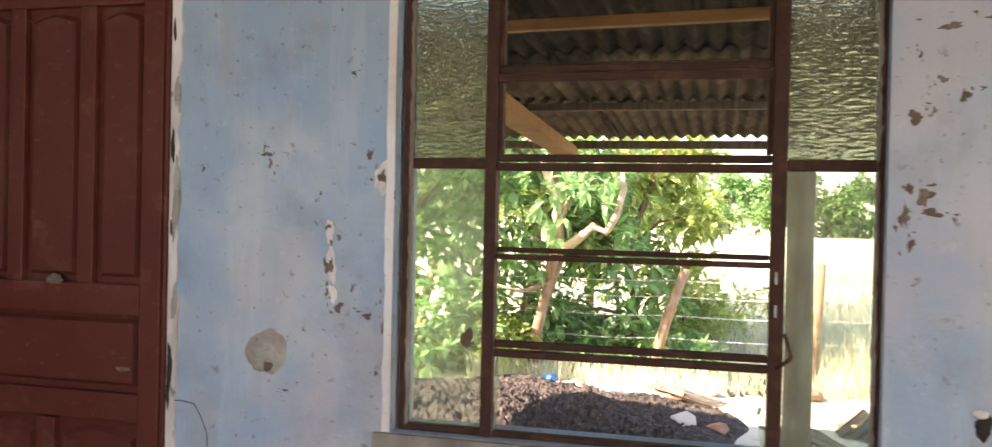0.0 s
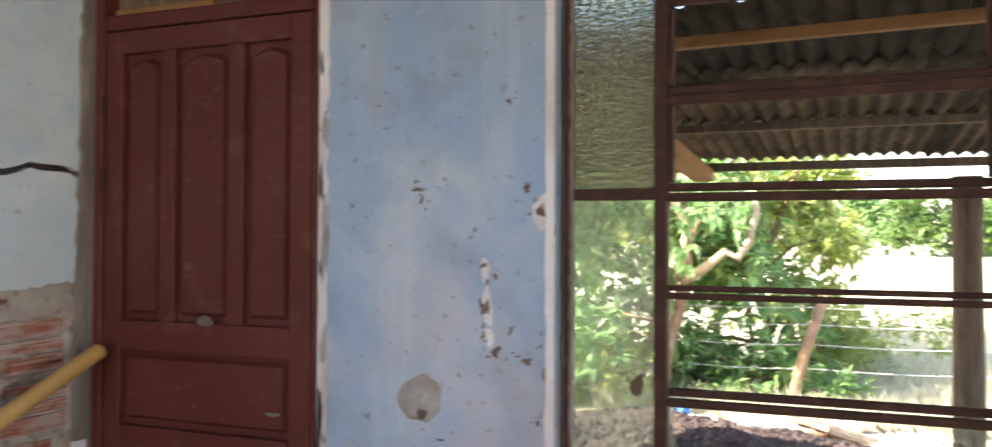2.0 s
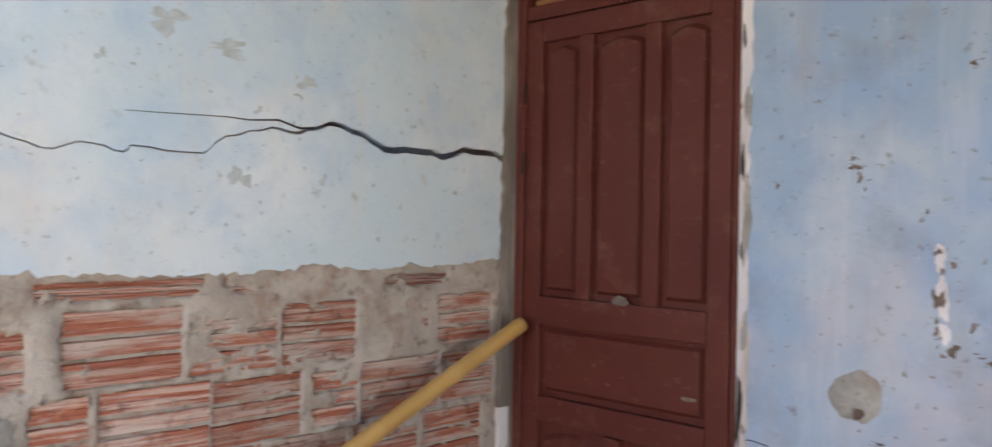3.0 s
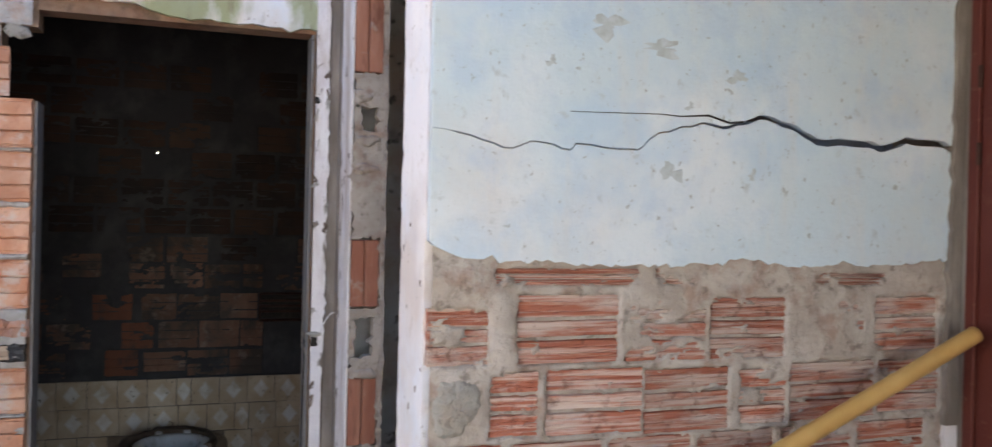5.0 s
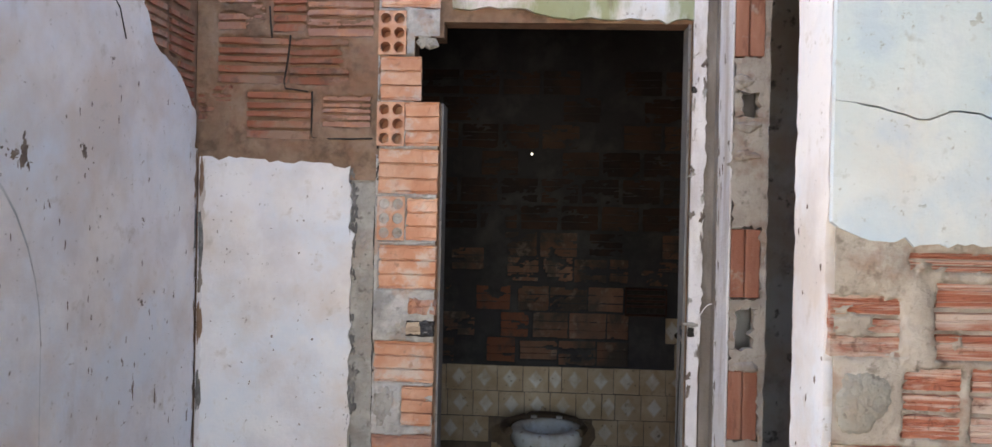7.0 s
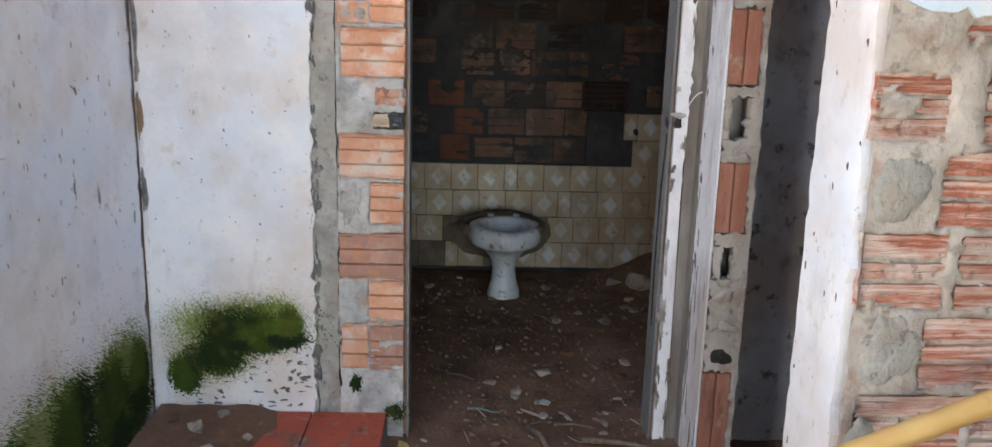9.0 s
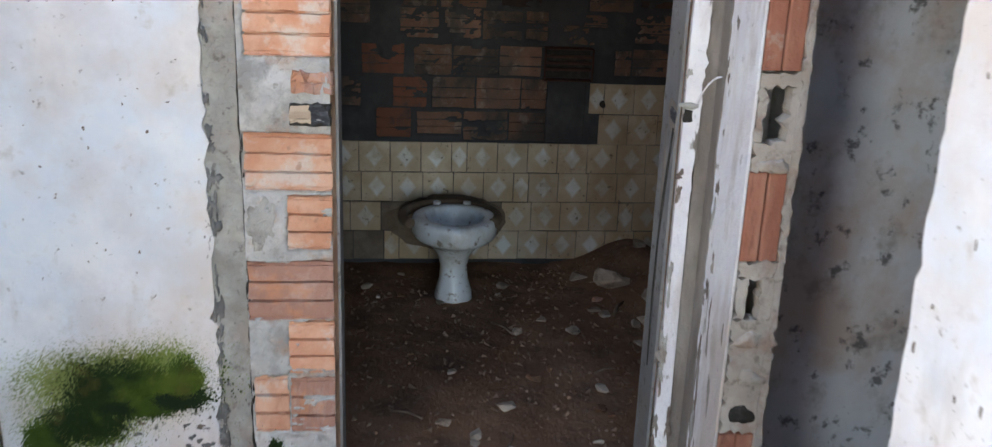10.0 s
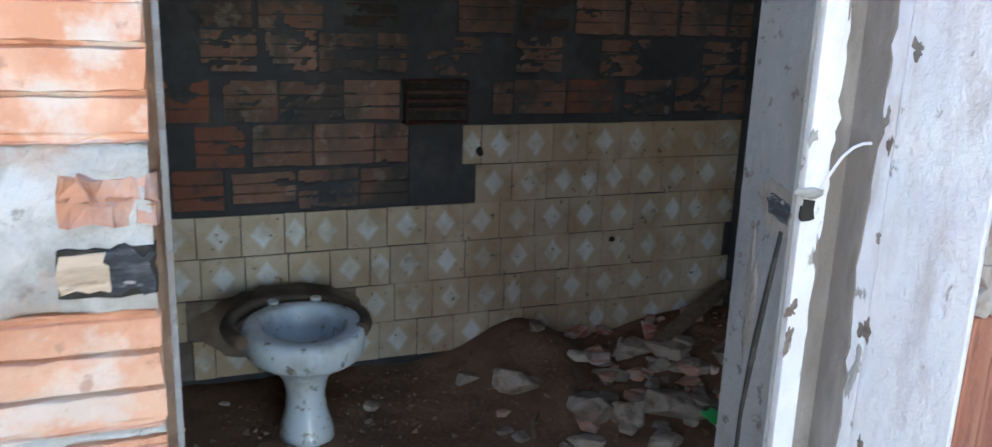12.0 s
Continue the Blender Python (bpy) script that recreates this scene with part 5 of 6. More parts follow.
# Pipe hole and chip are black patches that paint a recess's shade.
part("pipe_hole", blob(0.714, 0.822, 0.016, 0.018, "x", WX, 0.002, 540, 16), M_BLACK, wall_bath_west, "dark pipe hole in the tiles")
part("chip", blob(1.31, 0.435, 0.014, 0.012, "x", WX, 0.002, 541, 12), M_BLACK, wall_bath_west, "dark chip in the tiles")


def build_shelf():
    s = thing("wire_rack", (WX, 0.525, 0.94), "rusty wire soap rack on a sooty wall", "rack")
    for z in (0.0, 0.15):
        part("rim", tube([(0.006, -0.115, z), (0.06, -0.115, z), (0.06, 0.115, z), (0.006, 0.115, z), (0.006, -0.115, z)], 0.005, 6), M_RUST, s)
    for y in (-0.115, 0.115):
        part("upright", tube([(0.06, y, 0.0), (0.06, y, 0.15)], 0.005, 6), M_RUST, s)
    for z in (0.045, 0.075, 0.105):
        part("slat", box((0.01, -0.11, z), (0.055, 0.11, z + 0.012), 0.002), M_RUST, s)
    part("back_plate", box((0.0, -0.11, 0.01), (0.006, 0.11, 0.14)), M_BLACK, s)


build_shelf()


def ring_loft(sections, closed_top=False, n=28):
    """sections: (cx, rx front, rx back, ry, z); an egg-shaped ring at each height."""
    bm = bmesh.new()
    rings = []
    for cx, rf, rb, ryy, z in sections:
        ring = []
        for k in range(n):
            a = 6.2832 * k / n
            c = math.cos(a)
            ring.append(bm.verts.new((cx + (rf if c > 0 else rb) * c, ryy * math.sin(a), z)))
        rings.append(ring)
    for p, q in zip(rings, rings[1:]):
        for k in range(n):
            bm.faces.new((p[k], p[(k + 1) % n], q[(k + 1) % n], q[k])).smooth = True
    bm.faces.new(rings[0])
    if closed_top:
        bm.faces.new(rings[-1])
    bmesh.ops.recalc_face_normals(bm, faces=bm.faces)
    return bm


def build_toilet():
    t = thing("toilet_bowl", (-5.04, -0.03, 0.0), "dirty white porcelain toilet bowl without a seat", "toilet")
    part("bowl", ring_loft([(0.05, 0.105, 0.12, 0.088, -0.01), (0.05, 0.10, 0.12, 0.084, 0.03), (0.045, 0.080, 0.11, 0.066, 0.09), (0.04, 0.072, 0.12, 0.060, 0.15), (0.035, 0.085, 0.13, 0.072, 0.20),
                            (0.03, 0.125, 0.15, 0.105, 0.245), (0.03, 0.18, 0.17, 0.146, 0.275), (0.03, 0.222, 0.19, 0.176, 0.290), (0.03, 0.240, 0.20, 0.188, 0.305), (0.03, 0.244, 0.20, 0.191, 0.36), (0.03, 0.238, 0.195, 0.186, 0.378), (0.03, 0.222, 0.185, 0.176, 0.385),
                            (0.03, 0.182, 0.150, 0.140, 0.386), (0.03, 0.168, 0.140, 0.129, 0.378), (0.03, 0.164, 0.136, 0.126, 0.352), (0.03, 0.150, 0.124, 0.114, 0.305), (0.03, 0.115, 0.100, 0.088, 0.272), (0.03, 0.05, 0.05, 0.04, 0.260)], True), M_PORCELAIN, t)
    shelf = box((-0.405, -0.115, 0.225), (-0.12, 0.095, 0.372), 0.03)
    part("rear_shelf", shelf, M_GRIME, t, "rear shelf of the bowl crusted with brown grime")
    ring = []
    for k in range(33):
        a = math.pi * (0.32 + 1.36 * k / 32)
        ring.append((0.012 + 0.226 * math.cos(a), -0.018 + 0.212 * math.sin(a), 0.372))
    part("seat_rim", tube(ring, 0.023, 8), M_GRIME, t, "brown grime-crusted seat rim")
    for y in (-0.07, 0.07):
        part("bolt_boss", tube([(-0.15, y, 0.378), (-0.15, y, 0.396)], 0.018, 10), M_PORCELAIN, t)


build_toilet()
# ---- loose rubble on the floor ----


def rock_bm(sx, sy, sz, seed, count=15):
    """An angular broken stone: the hull of random points, resting on z = 0."""
    bm = bmesh.new()
    rng2 = random.Random(seed)
    for _ in range(count):
        p = Vector((rng2.uniform(-1, 1), rng2.uniform(-1, 1), rng2.uniform(-1, 1)))
        p *= rng2.uniform(0.82, 1.0) / max(abs(p.x), abs(p.y), abs(p.z), 0.8 * p.length)
        bm.verts.new((p.x * sx, p.y * sy, p.z * sz))
    hull = bmesh.ops.convex_hull(bm, input=list(bm.verts))
    spare = [g for g in hull["geom_interior"] if isinstance(g, bmesh.types.BMVert)]
    if spare:
        bmesh.ops.delete(bm, geom=spare, context="VERTS")
    bmesh.ops.bevel(bm, geom=list(bm.edges), offset=0.06 * min(sx, sy, sz), segments=1, affect="EDGES")
    low = min(v.co.z for v in bm.verts)
    for v in bm.verts:
        v.co.z -= low
    return bm


def rock(name, x, y, sx, sy, sz, material, seed, label, sink=0.012, base=None, turn=0.0, tilt=0.0):
    z = (floor_height(x, y) if base is None else base) - sink
    ob = link_mesh(name, rock_bm(sx, sy, sz, seed), material)
    ob.matrix_world = pose(x, y, z, tilt, 0, turn)
    return tagged(ob, label, "rubble", "rubble on the ground")


big = [(-5.03, 0.71, 0.07, 0.10, 0.075), (-4.74, 0.86, 0.07, 0.095, 0.085), (-4.71, 1.00, 0.05, 0.075, 0.080), (-4.74, 1.17, 0.10, 0.125, 0.080), (-4.56, 1.04, 0.06, 0.07, 0.045), (-4.63, 0.80, 0.05, 0.07, 0.035), (-4.70, 1.30, 0.07, 0.07, 0.05), (-5.17, 1.27, 0.06, 0.10, 0.05), (-4.95, 1.36, 0.06, 0.08, 0.05), (-5.2, 0.59, 0.035, 0.05, 0.03), (-4.98, 1.06, 0.05, 0.09, 0.04), (-4.70, 0.33, 0.03, 0.025, 0.02),
       (-4.58, 0.45, 0.045, 0.03, 0.02), (-5.30, 0.90, 0.05, 0.04, 0.03), (-5.12, 1.10, 0.07, 0.06, 0.04), (-5.10, 1.38, 0.12, 0.09, 0.05), (-4.90, 1.55, 0.10, 0.08, 0.05), (-4.85, 1.00, 0.05, 0.04, 0.03), (-4.45, 0.70, 0.04, 0.03, 0.02), (-4.75, 0.62, 0.035, 0.03, 0.02), (-5.0, 1.22, 0.05, 0.03, 0.03)]
for i, (x, y, a, b, c) in enumerate(big):
    rock("rubble_chunk", x, y, a, b, c * 0.72, M_DUSTY, 600 + i, "broken chunk of grey mortar on earth", turn=9 * ((i * 5) % 7) - 27, tilt=((i * 7) % 5 - 2) * 5)
for i in range(26):
    x, y = -5.12 + 0.42 * math.sin(i * 2.4) * (0.3 + 0.03 * i) ** 0.5, 1.42 + 0.34 * math.sin(i * 1.7 + 1)
    s = 0.016 + 0.013 * ((i * 11) % 7) / 3
    rock("brick_fragment", x, y, s, s * 1.5, s * 0.8, M_BRICK if i % 3 else M_SCRAPBRICK, 1500 + i, "broken red brick fragment on the earth mound", 0.006, turn=53 * i, tilt=(i % 5 - 2) * 8)
rngr = random.Random(127)
for i in range(46):
    x, y, k = rngr.gauss(-4.85, 0.22), rngr.gauss(1.18, 0.24), rngr.uniform(0.014, 0.042)
    rock("rubble_chunk", x, y, k * 1.3, k, k * 0.5, (M_DUSTY, M_DUSTY, M_SCRAPBRICK)[i % 3], 5000 + i, "broken chunk of masonry on the earth mound", 0.005, turn=rngr.uniform(0, 360), tilt=rngr.uniform(-20, 20))
part_mats = (M_DUSTY, M_SOIL, M_DUSTY, M_SOIL)
rng = random.Random(31)
for i in range(80):
    if i < 55:
        x, y = rng.uniform(-5.3, -3.3), rng.uniform(-0.45, 1.2)
    else:
        x, y = rng.uniform(-3.5, -2.5), rng.uniform(-0.45, 0.45)
    s = rng.uniform(0.008, 0.026)
    rock("rubble_crumb", x, y, s * 1.5, s, s * 0.6, part_mats[i % 4], 640 + i, "small crumb of rubble on the earth floor", 0.004, turn=rng.uniform(0, 360))
bm = bmesh.new()
for i in range(9000):
    x, y = rng.uniform(-5.4, -2.4), rng.uniform(-1.2, 1.8)
    s = 0.002 + 0.012 * rng.random() ** 3
    z = floor_height(x, y)
    vs = [bm.verts.new((x + s * rng.uniform(-1.5, 1.5), y + s * rng.uniform(-1.5, 1.5), z + h)) for h in (-0.004, -0.004, -0.004, s * 0.9)]
    for f in ((0, 1, 3), (1, 2, 3), (2, 0, 3)):
        bm.faces.new([vs[k] for k in f])
M_GRIT = surface("pale_grit", (0.19, 0.125, 0.085), per_island=True)
setting("grit", bm, M_GRIT, "scattered grit and crumbs on earth", "grit", "stuff")
for i, (x, y, ln, turn, r) in enumerate(((-3.35, 0.02, 0.16, 20, 0.012), (-3.30, 0.30, 0.26, 75, 0.011), (-3.45, 0.16, 0.14, 80, 0.005), (-3.9, -0.25, 0.12, 60, 0.004), (-4.6, 0.15, 0.15, 30, 0.004), (-4.2, 0.5, 0.10, 110, 0.004), (-3.15, 0.1, 0.2, 50, 0.006), (-4.8, 0.7, 0.2, 150, 0.008))):
    ob = link_mesh("stick", tube([(-ln / 2, 0, r), (0, 0.012, r + 0.003), (ln / 2, 0, r)], [r, r * 0.9, r * 0.6], 7), M_DARKWOOD)
    ob.matrix_world = pose(x, y, floor_height(x, y) - 0.001, 0, 0, turn)
    tagged(ob, "dry broken stick on the earth floor", "stick", "sticks on the floor")
rngs = random.Random(97)
for i in range(22):
    x, y, ln, r = rngs.uniform(-3.75, -2.85), rngs.uniform(-0.38, 0.46), rngs.uniform(0.03, 0.11), rngs.uniform(0.0012, 0.0032)
    ob = link_mesh("stick", tube([(-ln / 2, 0, r), (0, rngs.uniform(-0.01, 0.01), r + 0.002), (ln / 2, 0, r)], [r, r, r * 0.6], 5), M_PALEWOOD if i % 2 else M_DARKWOOD)
    ob.matrix_world = pose(x, y, floor_height(x, y) - 0.0005, 0, 0, rngs.uniform(0, 180))
    tagged(ob, "thin dry straw on the earth floor", "stick", "sticks on the floor")
for i in range(34):
    x, y, k = rngs.gauss(-3.25, 0.22), rngs.gauss(0.12, 0.22), rngs.uniform(0.006, 0.020)
    rock("plaster_chip", x, y, k * 1.5, k, k * 0.35, M_LIMEMORTAR if i % 3 else M_DUSTY, 3000 + i, "pale chip of plaster on the earth floor", 0.002, turn=rngs.uniform(0, 360), tilt=rngs.uniform(-12, 12))
ob = link_mesh("timber_offcut", box((-0.30, -0.03, 0), (0.30, 0.03, 0.03), 0.004), M_DARKWOOD)
ob.matrix_world = pose(-5.25, 1.60, floor_height(-5.25, 1.6) + 0.03, 0, -12, 117)
tagged(ob, "dirty wooden offcut leaning on rubble", "timber")
M_GREENPLASTIC = surface("green_plastic", (0.06, 0.42, 0.13), rough=0.4, bumps=((30, 0.1),))
ob = link_mesh("plastic_scrap", slab(jag([(-0.03, -0.02), (0.04, -0.03), (0.03, 0.03), (-0.02, 0.025)], 0.02, 0.003, 3), "z", 0.0, 0.004), M_GREENPLASTIC)
ob.matrix_world = pose(-4.60, 1.24, floor_height(-4.60, 1.24) + 0.045, 12, 14, 20)
tagged(ob, "bright green plastic scrap on the rubble", "scrap")
M_TEAL = surface("faded_teal_plastic", (0.14, 0.22, 0.18), rough=0.5)
ob = link_mesh("plastic_strip", tube([(0, 0, 0.004), (0.05, 0.012, 0.006), (0.10, 0.0, 0.004), (0.13, 0.015, 0.004)], [0.005, 0.006, 0.005, 0.003], 6), M_TEAL)
ob.matrix_world = pose(-3.62, -0.22, floor_height(-3.62, -0.22), 0, 0, 70)
tagged(ob, "faded teal plastic strip on the earth floor", "scrap")
M_DRYLEAF = surface("yellow_dry_leaf", (0.45, 0.33, 0.12), [((0.30, 0.20, 0.08), 30, 0.45, 0.66, 0.8)], rough=0.6)
for i, (x, y, turn) in enumerate(((-3.28, -0.43, 30), (-3.2, -0.36, 130), (-3.1, 0.3, 70))):
    ob = link_mesh("dry_leaf", slab([(-0.045, 0), (-0.02, 0.016), (0.02, 0.015), (0.05, 0), (0.02, -0.015), (-0.02, -0.016)], "z", 0.004, 0.002), M_DRYLEAF)
    ob.matrix_world = pose(x, y, floor_height(x, y) + 0.006, 8, 10, turn)
    tagged(ob, "dry yellow fallen leaf on the earth floor", "leaf", "fallen leaves")

# red tiled step at the foot of the partition
step = thing("tiled_step", (-3.05, -0.86, 0.0), "low step with red cement tiles, half under dirt", "step")
part("base", box((-0.315, -0.395, -0.03), (0.30, 0.365, 0.078), 0.006), M_SCAR, step)
for ix in range(2):
    for iy in range(3):
        part("tile", box((-0.313 + 0.307 * ix, -0.393 + 0.253 * iy, 0.0775), (-0.313 + 0.307 * ix + 0.302, -0.393 + 0.253 * iy + 0.249, 0.094 + 0.001 * ((ix + iy) % 2)), 0.003), M_REDTILE, step)
bm = bmesh.new()
gd = []
for i in range(25):
    gd.append([])
    for j in range(23):
        x, y = -0.315 + 0.62 * i / 24, -0.398 + 0.50 * j / 22
        edge = 1 / (1 + math.exp((y + 0.02 + 0.10 * noise.noise((x * 5, y * 5, 2))) / 0.03))
        gd[-1].append(bm.verts.new((x, y, 0.088 + 0.028 * edge + 0.010 * edge * noise.noise((x * 18, y * 18, 0)))))
for i in range(24):
    for j in range(22):
        bm.faces.new((gd[i][j], gd[i + 1][j], gd[i + 1][j + 1], gd[i][j + 1])).smooth = True
part("earth_cover", bm, M_SOIL, step, "earth spread over the tiles")
for i in range(14):
    x, y = rng.uniform(-3.3, -2.8), rng.uniform(-1.2, -0.9)
    s = rng.uniform(0.012, 0.03)
    rock("rubble_crumb", x, y, s * 1.4, s, s * 0.6, part_mats[i % 3], 760 + i, "small crumb of rubble on the step", 0.002, 0.112, rng.uniform(0, 360))

# moss on the wall feet
M_MOSS = surface("green_moss", (0.050, 0.088, 0.011), [((0.105, 0.145, 0.022), 8, 0.50, 0.62, 0.8), ((0.014, 0.030, 0.009), 5, 0.45, 0.56, 0.92), ((0.11, 0.09, 0.025), 10, 0.56, 0.66, 0.6)], rough=0.95, bumps=((60, 0.5), (200, 0.5)))


M_MOSS_DARK = surface("blackish_moss", (0.014, 0.026, 0.010), [((0.03, 0.05, 0.012), 9, 0.48, 0.62, 0.8)], rough=0.95, bumps=((80, 0.4),))
M_MOSS_PALE = surface("pale_moss_fringe", (0.20, 0.25, 0.07), [((0.30, 0.33, 0.13), 9, 0.46, 0.62, 0.8), ((0.10, 0.13, 0.03), 7, 0.5, 0.64, 0.8)], rough=0.95, bumps=((80, 0.4),))


def moss(name, places, axis, plane, sign, seed, material=M_MOSS, grain=1.0):
    """A mat of small tufts over soft oval places (u, z, ru, rz, density)."""
    r = random.Random(seed)
    b = bmesh.new()
    for cu, cz, ru, rz, count in places:
        for _ in range(count):
            a, q = r.uniform(0, 6.283), abs(r.gauss(0, 0.52))
            u, z = cu + ru * q * math.cos(a), cz + rz * q * math.sin(a)
            thick = 0.003 + 0.022 * grain * max(0, 1 - q * q)
            s = grain * r.uniform(0.003, 0.009) * max(0.45, 1 - 0.45 * q)
            d0, d1 = plane - sign * 0.003, plane + sign * thick * r.uniform(0.5, 1.1)
            p = [(d0, u - s, z - s * 0.6), (d0, u + s, z - s * 0.6), (d0, u, z + s), (d1, u + r.uniform(-s, s), z - s * r.uniform(0, 1.4))]
            vs = [b.verts.new(c if axis == "x" else (c[1], c[0], c[2])) for c in p]
            for f in ((0, 1, 3), (1, 2, 3), (2, 0, 3)):
                b.faces.new([vs[k] for k in f]).smooth = True
    bmesh.ops.recalc_face_normals(b, faces=b.faces)
    return setting(name, b, material, "thick green moss growing on the damp wall", "moss", "stuff")


moss("moss", [(-0.92, 0.40, 0.16, 0.085, 9000), (-0.83, 0.40, 0.06, 0.085, 4500), (-1.02, 0.38, 0.15, 0.10, 6000), (-1.07, 0.29, 0.13, 0.08, 5000), (-1.17, 0.23, 0.07, 0.09, 3000), (-0.93, 0.35, 0.13, 0.06, 4500)], "x", XP, 1, 71)
moss("moss", [(-0.94, 0.42, 0.22, 0.12, 9000), (-0.86, 0.43, 0.11, 0.11, 5000), (-1.10, 0.40, 0.20, 0.13, 7000), (-1.08, 0.28, 0.20, 0.12, 6000)], "x", XP, 1, 74, M_MOSS_PALE, 0.42)
moss("moss", [(-3.1, 0.34, 0.3, 0.18, 8000), (-2.6, 0.36, 0.4, 0.20, 9000)], "y", YS, 1, 75, M_MOSS_PALE, 0.45)
moss("moss", [(-3.22, 0.28, 0.12, 0.14, 5400), (-3.02, 0.30, 0.18, 0.15, 6000), (-2.75, 0.33, 0.22, 0.16, 5600), (-3.1, 0.17, 0.3, 0.10, 5000), (-2.45, 0.30, 0.25, 0.18, 3600), (-2.7, 0.16, 0.4, 0.1, 4600)], "y", YS, 1, 72)
moss("moss", [(-0.86, 0.355, 0.10, 0.035, 4200), (-0.98, 0.34, 0.09, 0.03, 2600)], "x", XP + 0.006, 1, 76, M_MOSS_DARK, 0.8)
moss("moss", [(-0.60, 0.20, 0.03, 0.05, 300), (-0.47, 0.10, 0.05, 0.04, 300)], "x", XP, 1, 73)
rngm = random.Random(83)
for i in range(60):
    part("dirt_splash", blob(rngm.uniform(-1.15, -0.76), 0.11 + 0.20 * rngm.random() ** 1.6, rngm.uniform(0.003, 0.014), rngm.uniform(0.002, 0.008), "x", XP, 0.002, 2600 + i, 12, 0.7), M_CRUST if i % 3 else M_PEEL, wall_partition, "dirt splashed on the plaster foot")
for i in range(70):
    part("speck", blob(rngm.uniform(-3.3, -2.0), rngm.uniform(0.5, 1.9), rngm.uniform(0.001, 0.003), rngm.uniform(0.003, 0.012), "y", YS, 0.0012, 2700 + i, 9, 0.6), M_PEEL, wall_south)
for i in range(34):
    part("speck", blob(rngm.uniform(-1.25, -0.76), rngm.uniform(0.45, 1.62), rngm.uniform(0.001, 0.003), rngm.uniform(0.0015, 0.0045), "x", XP, 0.0012, 2800 + i, 9, 0.6), M_PEEL, wall_partition)
for i, (u, z, a, b) in enumerate(((-3.30, 0.78, 0.010, 0.03), (-2.95, 1.45, 0.006, 0.012), (-2.337, 1.60, 0.028, 0.055), (-2.605, 1.63, 0.018, 0.045), (-2.75, 1.9, 0.012, 0.01), (-2.3, 1.6, 0.03, 0.02), (-2.95, 1.2, 0.015, 0.02), (-2.9, 0.95, 0.01, 0.04), (-3.05, 0.9, 0.01, 0.05))):
    part("peeled_spot", blob(u, z, a * 0.5, b * 0.5, "y", YS, 0.0015, 800 + i, 18, 0.6), M_SCAR if i < 2 else M_PEEL, wall_south, "scuffed brown spot")
    for k in range(9):
        part("peeled_spot", blob(u + rng.gauss(0, a * 0.7), z + rng.gauss(0, b * 0.7), a * rng.uniform(0.06, 0.25), b * rng.uniform(0.06, 0.22), "y", YS, 0.001, 1300 + i * 9 + k, 9, 0.6), M_PEEL, wall_south)
arc = [(-1.95, 1.63), (-2.099, 1.604), (-2.16, 1.588), (-2.205, 1.565), (-2.26, 1.52), (-2.312, 1.462), (-2.36, 1.385), (-2.391, 1.311), (-2.41, 1.24), (-2.419, 1.169), (-2.42, 1.08), (-2.42, 0.98), (-2.421, 0.82), (-2.425, 0.6)]
part("scrape_mark", tube([(x, YS - 0.0105, z) for x, z in arc], [0.0125, 0.0125, 0.0125, 0.0125, 0.0122, 0.012, 0.0118, 0.0115, 0.0113, 0.0112, 0.0110, 0.0109, 0.0109, 0.0108], 8), M_SCUFF, wall_south, "curved grey scrape")
# Crack shade drawn as a black tube on the plaster.
part("hairline_crack", tube([(-2.42, YS + 0.0004, 2.25), (-2.55, YS + 0.0004, 2.17), (-2.68, YS + 0.0004, 2.12), (-2.78, YS + 0.0004, 2.05), (-2.82, YS + 0.0004, 1.97)], 0.0025, 5), M_BLACK, wall_south, "thin crack")
for i in range(7):
    u, z = rng.uniform(-1.2, -0.8), rng.uniform(0.65, 1.5)
    part("speck", blob(u, z, rng.uniform(0.0015, 0.004), rng.uniform(0.002, 0.006), "x", XP, 0.0015, 830 + i, 10, 0.4), M_PEEL, wall_partition)
for i in range(16):
    u, z = rng.uniform(-2.45, -2.24), rng.uniform(0.3, 1.9)
    part("speck", blob(u, z, rng.uniform(0.002, 0.005), rng.uniform(0.004, 0.012), "y", 0.52, -0.0015, 850 + i, 10, 0.4), M_PEEL, wall_west)
for i in range(9):
    u, z = rng.uniform(0.65, 1.6), rng.uniform(0.3, 1.9)
    part("mould_spot", blob(u, z, rng.uniform(0.005, 0.018), rng.uniform(0.006, 0.016), "x", XP - 0.02, 0.002, 880 + i, 12, 0.5), M_SOOT, wall_partition)
part("back_plaster", slab([(0.625, -0.05), (0.625, 3.2), (2.04, 3.2), (2.04, -0.05)], "x", XP - 0.014, XP - 0.0201), M_CLOSET, wall_partition, "grimy blue-grey plaster")

# bamboo pole leaning in the corner
pa, pb = Vector((-2.10, 1.985, 1.262)), Vector((-2.05, -1.0, 0.03))
pole = thing("bamboo_pole", pb, "yellow bamboo pole leaning against the door", "pole")
axis = pa - pb
pts, rad = [], []
for k in range(11):
    for f, r in ((0.0, 0.0245), (0.02, 0.0255), (0.05, 0.0235), (0.95, 0.0235)):
        u = (k + f) / 11
        pts.append(axis * u + Vector((0, 0, -0.02 * math.sin(math.pi * u))))
        rad.append(r * (1.05 - 0.1 * u))
pts.append(axis * 1.0)
rad.append(0.023)
part("culm", tube(pts, rad, 14), M_BAMBOO, pole)
# Solid dark disc; the hollow's shade is in its colour.
part("cut_end", tube([axis * 0.9995, axis * 1.002], 0.016, 12), M_DARKWOOD, pole, "dark hollow cut end")

